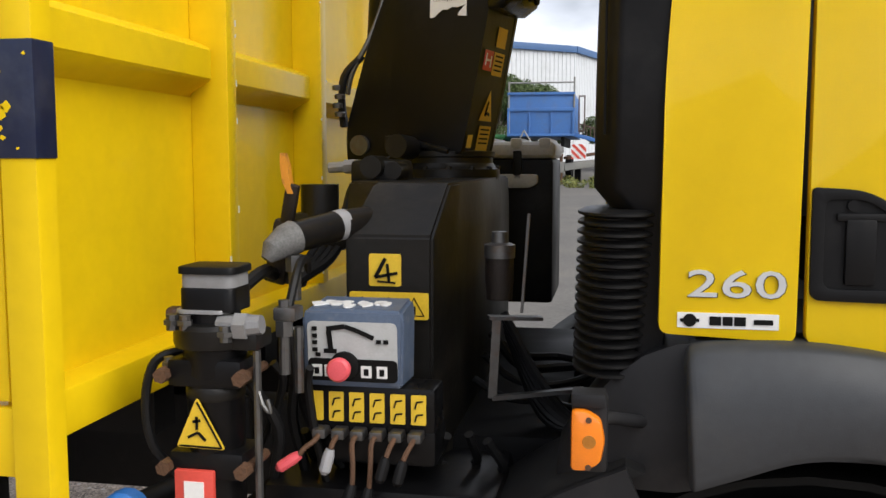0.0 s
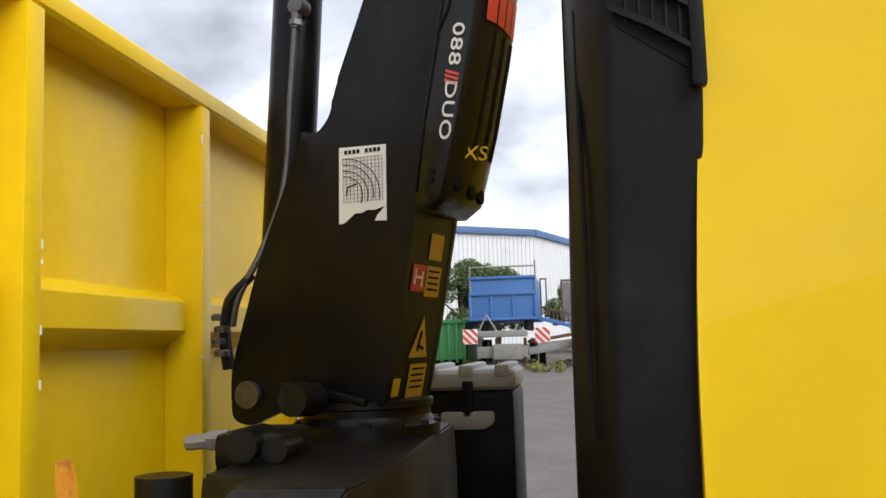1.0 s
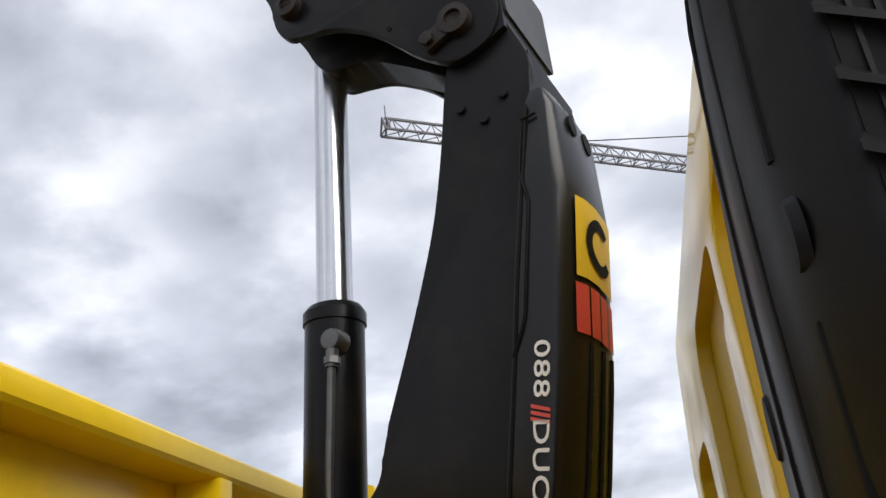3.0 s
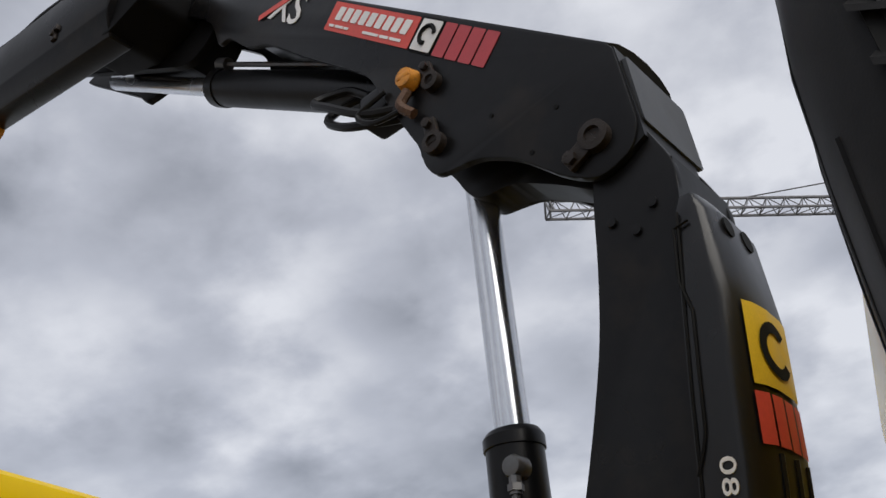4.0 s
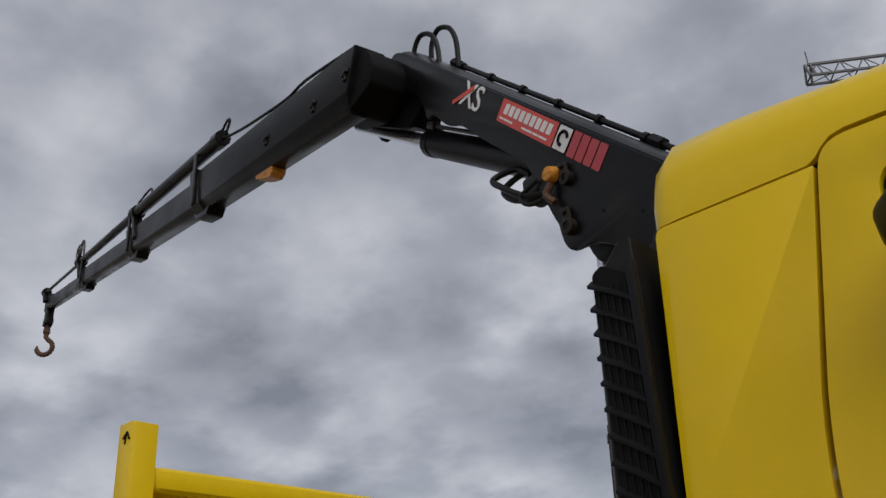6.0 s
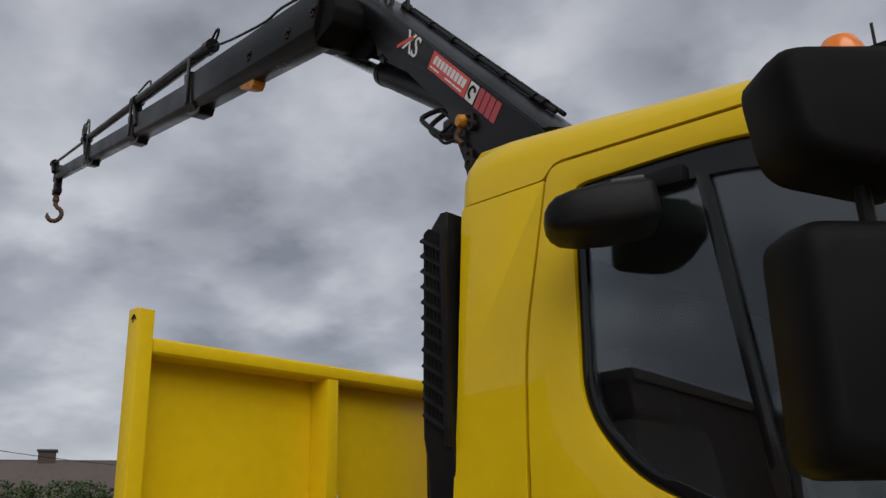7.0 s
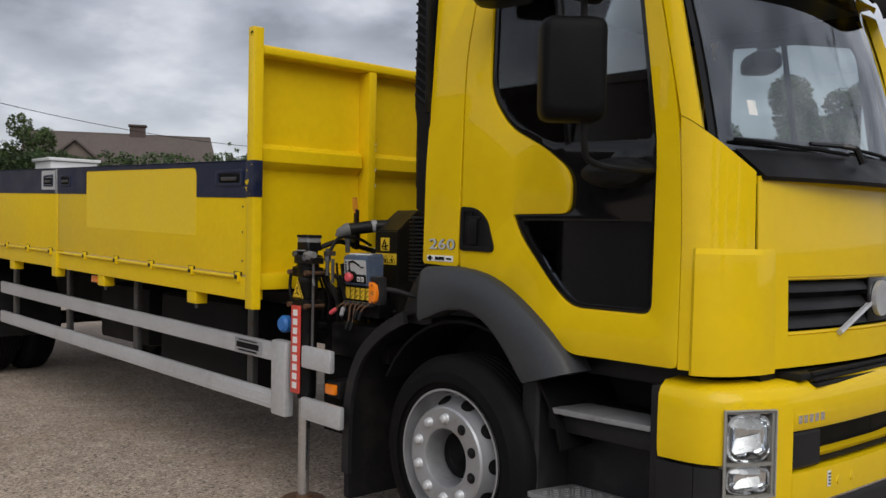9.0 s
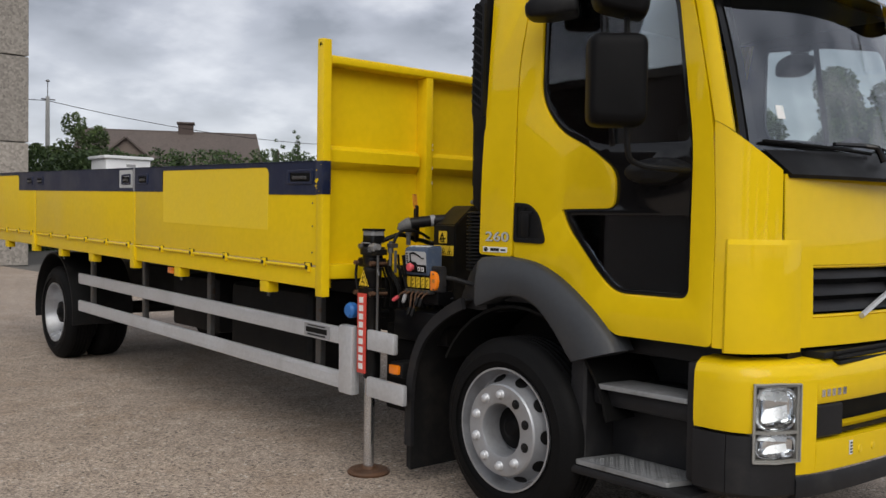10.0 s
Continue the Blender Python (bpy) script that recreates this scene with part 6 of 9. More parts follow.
    # plastic cover with the model lettering
    inner = [(0.628, 2.098), (0.634, 2.13), (0.660, 2.28), (0.700, 2.48), (0.722, 2.60), (0.755, 2.76), (0.790, 2.93), (0.802, 2.972)]
    depth = [0.05, 0.085, 0.102, 0.106, 0.102, 0.094, 0.060, 0.03]
    half = [0.150, 0.168, 0.172, 0.172, 0.172, 0.172, 0.168, 0.150]
    far_half = 0.45          # the cover is narrower beyond the middle plane
    rings = []
    for (x, z), d, h in zip(inner, depth, half):
        sec = [(0.0, -h), (d * 0.66, -h - 0.002), (d * 0.80, -h * 0.985), (d * 0.91, -h * 0.90), (d * 1.02, -h * 0.68), (d * 1.06, -h * 0.42), (d * 1.03, h * 0.0), (d * 1.0, h * 0.2), (d * 0.97, h * 0.55), (d * 0.88, h * 0.88), (d * 0.78, h * 0.975), (d * 0.60, h + 0.002), (0.0, h)]
        rings.append([(x + u, CY + (v if v < 0 else v * far_half), z - 0.10 * u) for u, v in sec])
    bm = B()
    rings_loft(bm, rings)
    cover = part("boom_cover", bm, COVER_BLACK, crane, "black plastic boom cover with white model lettering", angle=40)
    tilt = math.degrees(math.atan2(0.757 - 0.711, 2.503 - 2.243))
    yy = CY - 0.1765
    m = pose(0.734, yy, 2.373) @ pose(0, 0, 0, 90, 0, 0) @ pose(0, 0, 0, 0, 0, -90 - tilt)
    text_part("lettering", "088", 0.038, WHITE, cover, m @ Matrix.Translation((-0.0735, 0, 0)), 0.0015, 1.05, 1.62, 0.0, 0.0002)
    text_part("lettering", "DUO", 0.038, WHITE, cover, m @ Matrix.Translation((0.071, 0, 0)), 0.0015, 1.05, 1.50, 0.0, 0.0002)
    for k in range(3):
        bm = B()
        x = -0.010 + 0.010 * k
        slab(bm, [(x - 0.007, -0.016), (x - 0.001, -0.016), (x + 0.006, 0.016), (x, 0.016)], [], lambda u, v, w: tuple(m @ Vector((u, v, 0.0015 - w))), 0.002)
        part("red_stripe", bm, RED, cover)
    # joint lines moulded in the cover side
    bm = B()
    pts = [(0.690, 2.475), (0.712, 2.515), (0.722, 2.54), (0.760, 2.74), (0.752, 2.80), (0.770, 2.90), (0.800, 2.905)]
    tube(bm, [(x + 0.012, yy + 0.001, z) for x, z in pts], 0.0030, 5)
    tube(bm, [(x + 0.006, yy + 0.003, z) for x, z in inner[1:-1]], 0.0030, 5)
    part("cover_seam", bm, INK, cover)
    # front badges of the cover
    def cover_front(z, y, out=0.004):
        zz = z + 0.015
        x = float(np.interp(zz, [p[1] for p in inner], [p[0] + d for p, d in zip(inner, depth)]))
        d = float(np.interp(zz, [p[1] for p in inner], depth))
        a = abs(y - CY) / (0.172 if y < CY else 0.0774)
        fall = float(np.interp(a, [0, 0.42, 0.68, 0.90, 0.985, 1.0], [-0.03, -0.06, -0.02, 0.09, 0.20, 0.34])) if y < CY else float(np.interp(a, [0, 0.2, 0.55, 0.88, 0.975, 1.0], [-0.03, 0, 0.03, 0.12, 0.22, 0.4]))
        return Vector((x + out - fall * d, y, z))
    yv = [CY - 0.145 + 0.175 * k / 12 for k in range(13)]
    bm = B()
    grid(bm, cover_front, [2.597, 2.63, 2.665, 2.70, 2.74], yv)
    bd = part("badge", bm, STICKER_YELLOW, cover, "yellow square badge with a black ring")
    bm = B()
    turns = [2 * math.pi * k / 24 for k in range(3, 23)]
    inner_r, outer_r = [[bm.verts.new(cover_front(2.668 + r * math.sin(q), CY - 0.056 + r * 1.25 * math.cos(q), 0.0065)) for q in turns] for r in (0.030, 0.050)]
    for k in range(len(turns) - 1):
        bm.faces.new((inner_r[k], outer_r[k], outer_r[k + 1], inner_r[k + 1]))
    part("print", bm, INK, bd)
    for k in range(4):
        bm = B()
        y0 = CY - 0.148 + 0.046 * k
        grid(bm, cover_front, [2.500, 2.53, 2.56, 2.585], [y0, y0 + 0.010, y0 + 0.020, y0 + 0.030, y0 + 0.039])
        part("maker_mark", bm, RED, cover, "red maker's mark drawn as a plain block")
    xs_at = Matrix.Translation(cover_front(2.215, CY - 0.115, 0.010)) @ Matrix(((0.80, 0.10, 0.59, 0), (0.59, -0.07, -0.80, 0), (-0.05, 0.99, -0.12, 0), (0, 0, 0, 1)))
    text_part("lettering", "XS", 0.045, STICKER_YELLOW, cover, xs_at, 0.0015, 1.0, 1.1, 0.1)
    for y, z, r in ((CY - 0.10, 2.90, 0.020), (CY - 0.02, 2.90, 0.022), (CY - 0.13, 2.15, 0.018), (CY - 0.06, 2.14, 0.018), (CY + 0.01, 2.14, 0.018)):
        bm = B()
        p = cover_front(z, y, 0.001)
        lathe(bm, [(0.0, 0.002), (r, 0.002), (r + 0.002, -0.02)], p, "x", 14)
        part("cover_hole", bm, INK, cover)
    for x, z in ((0.668, 2.175), (0.665, 2.155)):
        bm = B()
        lathe(bm, [(0.0, -0.002), (0.007, -0.002), (0.008, 0.006)], (x + 0.012, yy + 0.002, z), "y", 10)
        part("cover_hole", bm, INK, cover)
    # ribs on the cover's lower front
    for y in (CY - 0.10, CY - 0.04, CY + 0.02):
        bm = B()
        tube(bm, [cover_front(z, y, 0.0) for z in (2.22, 2.28, 2.36, 2.44, 2.49)], 0.006, 6)
        part("cover_rib", bm, COVER_BLACK, cover)
    # lifting cylinder
    lo_c, hi_c = Vector((0.195, CY, 1.72)), Vector((0.260, CY, 2.722))
    bm = B()
    tube(bm, [lo_c, lo_c.lerp(hi_c, 0.975), lo_c.lerp(hi_c, 0.976), hi_c, hi_c + Vector((0, 0, 0.012))], [0.062, 0.062, 0.066, 0.066, 0.058], 32)
    cyl = part("lift_cylinder", bm, CRANE_BLACK, crane, "black lifting cylinder")
    bm = B()
    tube(bm, [(0.260, CY, 2.71), (0.292, CY, 3.36)], 0.0385, 32)
    part("piston_rod", bm, ROD_STEEL, cyl, "polished chrome piston rod")
    u = CY - 0.066
    bm = B()
    lathe(bm, [(0.024, 0.02), (0.024, -0.012), (0.020, -0.020), (0.0, -0.022)], (0.295, u + 0.004, 2.640), "y", 16)
    tube(bm, [(0.294, u - 0.004, 2.622), (0.291, u - 0.006, 2.584)], 0.013, 8)
    tube(bm, [(0.293, u - 0.005, 2.604), (0.292, u - 0.006, 2.590)], 0.017, 6)
    part("hose_union", bm, STEEL, cyl)
    bm = B()
    tube(bm, smooth_line([(0.291, u - 0.006, 2.592), (0.276, u - 0.006, 2.42), (0.256, u - 0.008, 2.20), (0.228, NEAR + 0.01, 2.05), (0.17, NEAR - 0.012, 1.93), (0.15, NEAR - 0.01, 1.86)], 5), 0.0085, 8)
    part("hydraulic_pipe", bm, STEEL, cyl, "bent steel hydraulic pipe")
    for k in range(3):
        bm = B()
        dx, dy = 0.012 * k, 0.015 * k
        tube(bm, smooth_line([(0.20 - dx, NEAR + dy, 1.98), (0.15 - dx, NEAR - 0.02 + dy, 1.92), (0.13 - dx * 0.6, NEAR - 0.015 + dy, 1.84), (0.128 - dx * 0.4, NEAR + dy, 1.76)], 4), 0.011, 8)
        part("hose", bm, HOSE, crane)
    for k in range(4):
        bm = B()
        lathe(bm, [(0.0, 0), (0.017, 0), (0.019, 0.012), (0.014, 0.016), (0.0, 0.016)], (0.128 - 0.008 * (k % 2), NEAR - 0.02, 1.79 + 0.028 * k), "z", 8)
        part("hose_coupling", bm, STEEL, crane)


def build_knee():
    loop = [(-0.83, 4.74), (-0.845, 4.86), (-0.79, 4.895), (-0.73, 4.865), (0.765, 3.385), (0.77, 3.17), (0.745, 3.12), (0.665, 3.09), (0.59, 3.14), (0.49, 3.25), (0.40, 3.305), (0.33, 3.318), (0.275, 3.325), (0.245, 3.37),
            (0.235, 3.44), (0.20, 3.52), (0.10, 3.765), (0.03, 3.84), (-0.12, 3.99), (-0.29, 4.175), (-0.38, 4.22), (-0.48, 4.345), (-0.53, 4.34), (-0.57, 4.49)]
    rr = [0.05, 0.03, 0.05, 0.05, 0.02, 0.06, 0.05, 0.06, 0.1, 0.1, 0.06, 0.04, 0.04, 0.03, 0.05, 0.06, 0.06, 0.06, 0.12, 0.08, 0.06, 0.03, 0.03, 0.06]
    y0 = CY - 0.152
    y1 = CY + 0.105
    made = []
    for y in (y0, y1 - 0.018):
        made.append(part("knee_plate", slab(B(), fillet(loop, rr, 4), [], xz(y), 0.018, 0.004), CRANE_BLACK, crane, "black side plate of the main boom"))
    d = Vector((0.765 + 0.73, 0, 3.385 - 4.865)).normalized()
    up = Vector((-d.z, 0, d.x))
    # rounded boom box along the top
    bm = B()
    rings = []
    for t in (0.0, 1.0):
        o = Vector((-0.72, CY, 4.855)).lerp(Vector((0.755, CY, 3.395)), t)
        sec = [(-0.150, -0.05), (-0.150, -0.012), (-0.142, 0.006), (-0.115, 0.018), (-0.06, 0.028), (0, 0.031), (0.06, 0.028), (0.115, 0.018), (0.142, 0.006), (0.150, -0.012), (0.150, -0.05)]
        rings.append([o + Vector((0, a, 0)) + up * b for a, b in sec])
    rings_loft(bm, rings)
    part("boom_top_plate", bm, CRANE_BLACK, crane, "black rounded top of the main boom", angle=40)
    bm = B()
    under = [(-0.50, 4.36), (-0.37, 4.235), (-0.12, 4.00), (0.09, 3.79), (0.20, 3.56)]
    rings_loft(bm, [[(x + 0.03, y0 + 0.02, z + 0.03), (x + 0.03, y1 - 0.02, z + 0.03), (x + 0.05, y1 - 0.02, z + 0.05), (x + 0.05, y0 + 0.02, z + 0.05)] for x, z in under])
    part("boom_bottom_plate", bm, CRANE_BLACK, crane)
    bm = B()
    a, b = Vector((-0.50, CY + 0.02, 4.70)), Vector((0.66, CY + 0.02, 3.555))
    tube(bm, [a, b], 0.012, 8)
    tube(bm, [a + Vector((0, 0.05, 0)), b + Vector((0, 0.05, 0))], 0.012, 8)
    for k in range(6):
        q = a.lerp(b, 0.04 + 0.17 * k)
        tube(bm, [q - d * 0.012, q + d * 0.012], 0.020, 8)
    for q in (a.lerp(b, 0.0), a.lerp(b, 0.93)):
        tube(bm, [q - d * 0.03, q + d * 0.03], 0.026, 6)
    part("boom_pipe", bm, HOSE, crane, "hydraulic pipes along the boom top")
    # the knee's front cover, grey plate within a black frame
    rings = []
    for xa, za, xb in ((0.766, 3.383, 0.735), (0.774, 3.20, 0.735), (0.774, 3.14, 0.735)):
        rings.append([(xa, y0 + 0.006, za), (xa, y1 - 0.006, za), (xb, y1 - 0.006, za - 0.02), (xb, y0 + 0.006, za - 0.02)])
    bm = B()
    rings_loft(bm, rings)
    kc = part("knee_cover", bm, CRANE_BLACK, crane, "black knee cover plate")
    bm = B()
    slab(bm, fillet([(0.02, 0.025), (0.284, 0.025), (0.284, 0.20), (0.02, 0.20)], 0.015), [], lambda u, v, w: (0.775 + 0.004 - w, y0 + u, 3.383 - v), 0.010)
    part("cover_panel", bm, FENDER_PLASTIC, kc, "dull grey plate in the knee cover")
    # dark flap under the knee
    bm = B()
    slab(bm, fillet([(0.226, 3.43), (0.262, 3.37), (0.280, 3.325), (0.305, 3.294), (0.335, 3.282), (0.385, 3.282), (0.433, 3.266), (0.527, 3.206), (0.60, 3.15), (0.62, 3.34), (0.40, 3.42)], [0.01, 0.03, 0.02, 0.02, 0.02, 0.06, 0.06, 0.06, 0.01, 0.01, 0.01]), [], xz(CY - 0.05), 0.10, 0.004)
    part("knee_link", bm, CRANE_BLACK, crane, "black link of the lifting cylinder")
    # pivot pins with retaining plates
    def pin(x, z, r, mat, turn=0):
        bm = B()
        m = pose(x, y0 - 0.004, z, 0, turn, 0)
        lathe(bm, [(r * 0.5, -0.012), (r * 0.55, -0.02), (r, -0.018), (r, 0.006)], (0, 0, 0), "y", 20)
        box(bm, (-r * 2.4, -0.014, -r * 0.6), (0.0, 0.002, r * 0.6), 0.004)
        lathe(bm, [(r * 0.45, 0.0), (r * 0.45, -0.026), (0, -0.028)], (-r * 1.9, 0, 0), "y", 6)
        bm.transform(m)
        part("pin", bm, mat, made[0], "rusty pivot pin with a retaining plate")
    pin(0.68, 3.185, 0.034, DARK_RUST, -25)
    pin(0.29, 3.41, 0.030, DARK_RUST, 85)
    pin(0.31, 3.59, 0.026, DARK_RUST, 80)
    bm = B()
    lathe(bm, [(0.0, -0.034), (0.026, -0.030), (0.033, 0.0), (0.026, 0.01)], (0.245, y0 - 0.008, 3.635), "y", 16)
    box(bm, (0.225, y0 - 0.042, 3.628), (0.268, y0 - 0.026, 3.645), 0.005)
    part("grease_cap", bm, WORN_ORANGE, made[0], "worn amber plastic grease cap")
    bm = B()
    tube(bm, smooth_line([(0.24, y0 - 0.02, 3.60), (0.22, y0 - 0.03, 3.56), (0.25, y0 - 0.02, 3.52)], 4), 0.014, 7)
    part("grease_hose", bm, RUST, made[0])
    for x, z in ((0.45, 3.395), (0.53, 3.24), (0.61, 3.315)):
        bm = B()
        lathe(bm, [(0.0, -0.001), (0.006, -0.001), (0.006, 0.004)], (x, y0 - 0.001, z), "y", 10)
        part("bolt_hole", bm, INK, made[0])
    # decals along the boom
    d2 = Vector((0.286, 0, -0.290)).normalized()
    u2 = Vector((-d2.z, 0, d2.x))
    def flat(name, o, w, h, mat, parent, label="", shear=0.0, lift=0.0025, r=0.004):
        o = Vector((o.x, y0 - lift, o.z))
        bm = B()
        slab(bm, fillet([(0, 0), (w, 0), (w + shear, h), (shear, h)], r, 2), [], lambda u, v, q: tuple(o + d2 * u + u2 * v + Vector((0, q, 0))), 0.0015)
        return part(name, bm, mat, parent, label)
    O = Vector((-0.043, 0, 4.045))
    r = flat("decal", O, 0.407, 0.092, RED, made[0], "red company decal with white lettering bars", -0.004)
    for k in range(9):
        flat("print", O + d2 * (0.030 + 0.0395 * k) + u2 * 0.036, 0.029, 0.042, WHITE, r, "", 0.004, 0.0045)
    for k, (a, w) in enumerate(((0.018, 0.026), (0.050, 0.040), (0.095, 0.022), (0.190, 0.075), (0.272, 0.040), (0.318, 0.05))):
        flat("print", O + d2 * a + u2 * 0.013, w, 0.008, WHITE, r, "", 0.0, 0.0045, 0.001)
    b = flat("decal", O + d2 * 0.413 + u2 * -0.004, 0.090, 0.100, INK, made[0], "black square emblem with a white curl", -0.002)
    flat("print", O + d2 * 0.418 + u2 * 0.002, 0.080, 0.088, WHITE, b, "", 0, 0.0045)
    bm = B()
    c = O + d2 * 0.460 + u2 * 0.048
    tube(bm, [Vector((0, y0 - 0.0055, 0)) + Vector((c.x, 0, c.z)) + d2 * (0.025 * math.cos(q)) + u2 * (0.025 * math.sin(q)) for q in [0.3 + 4.6 * k / 14 for k in range(15)]], 0.007, 5)
    part("print", bm, INK, b)
    for k in range(4):
        flat("decal", O + d2 * (0.510 + 0.052 * k) + u2 * (-0.002), 0.045, 0.094, DARK_RED, made[0], "red maker's mark drawn as plain blocks", -0.002)
    m = Matrix((d2, u2, Vector((0, -1, 0)))).transposed().to_4x4()
    m.translation = Vector((-0.185, y0 - 0.003, 4.245))
    text_part("lettering", "XS", 0.150, WHITE, made[0], m, 0.001, 0.92, 1.05, 0.0, 0.0008)
    bm = B()
    c = Vector((-0.235, y0 - 0.0055, 4.290))
    dd = (d2 * 0.8 + u2 * 0.6).normalized()
    beam(bm, c - dd * 0.085, c + dd * 0.075, 0.020, 0.002, up=(0, 1, 0))
    part("red_stripe", bm, RED, made[0])
    # hydraulic ram under the boom
    ra, rb = Vector((0.17, CY, 3.74)), Vector((-0.715, CY, 4.375))
    ax = (rb - ra).normalized()
    bm = B()
    tube(bm, [ra, rb - ax * 0.05, rb - ax * 0.049, rb, rb + ax * 0.012], [0.066, 0.066, 0.070, 0.070, 0.058], 28)
    cyl = part("boom_cylinder", bm, CRANE_BLACK, crane, "black boom cylinder under the main boom")
    bm = B()
    tube(bm, [rb, (-1.41, CY, 4.885)], 0.034, 24)
    part("piston_rod", bm, ROD_STEEL, cyl, "polished piston rod")
    side_n = Vector((-ax.z, 0, ax.x)) * -1
    o = Vector((0, -0.035, 0)) + side_n * -0.075
    if o.z < 0:
        o = Vector((0, -0.035, 0)) + side_n * 0.075
    bm = B()
    tube(bm, [rb - ax * 0.03 + o, ra + ax * 0.1 + o], 0.010, 8)
    tube(bm, [rb - ax * 0.06 + o, rb + o], 0.024, 10)
    part("cylinder_pipe", bm, STEEL, cyl)
    for k, off in enumerate((0.0, 0.05)):
        bm = B()
        tube(bm, smooth_line([(0.20, y0 + 0.02 + off, 3.60), (0.09, y0 - 0.01 + off, 3.63), (-0.03, y0 - 0.02 + off, 3.725 - 0.04 * k), (-0.10, y0 + off, 3.80 - 0.03 * k), (-0.02, y0 + 0.05 + off, 3.82), (0.05, y0 + 0.06 + off, 3.76)], 5), 0.013, 8)
        part("hose", bm, HOSE, crane, "looped black hydraulic hose")
    bm = B()
    tube(bm, smooth_line([(0.21, y0 - 0.005, 3.57), (0.12, y0 - 0.02, 3.575), (0.07, y0 - 0.02, 3.63), (0.16, y0 - 0.01, 3.66)], 5), 0.008, 7)
    part("hose", bm, HOSE, crane, "looped black hydraulic hose")
    bm = B()
    box(bm, (0.05, y0 + 0.01, 3.62), (0.17, y0 + 0.10, 3.72), 0.015)
    part("hose_block", bm, CRANE_BLACK, crane)
    # hose arches over the boom's end
    for k in range(2):
        bm = B()
        x, y = -0.75 + 0.085 * k, CY - 0.06 + 0.05 * k
        tube(bm, smooth_line([(x, y, 4.80), (x + 0.01, y, 4.91), (x + 0.07, y, 4.965), (x + 0.15, y + 0.01, 4.92), (x + 0.185, y + 0.02, 4.82), (x + 0.19, y + 0.02, 4.66)], 5), 0.013, 8)
        part("hose", bm, HOSE, crane, "arched black hydraulic hose")


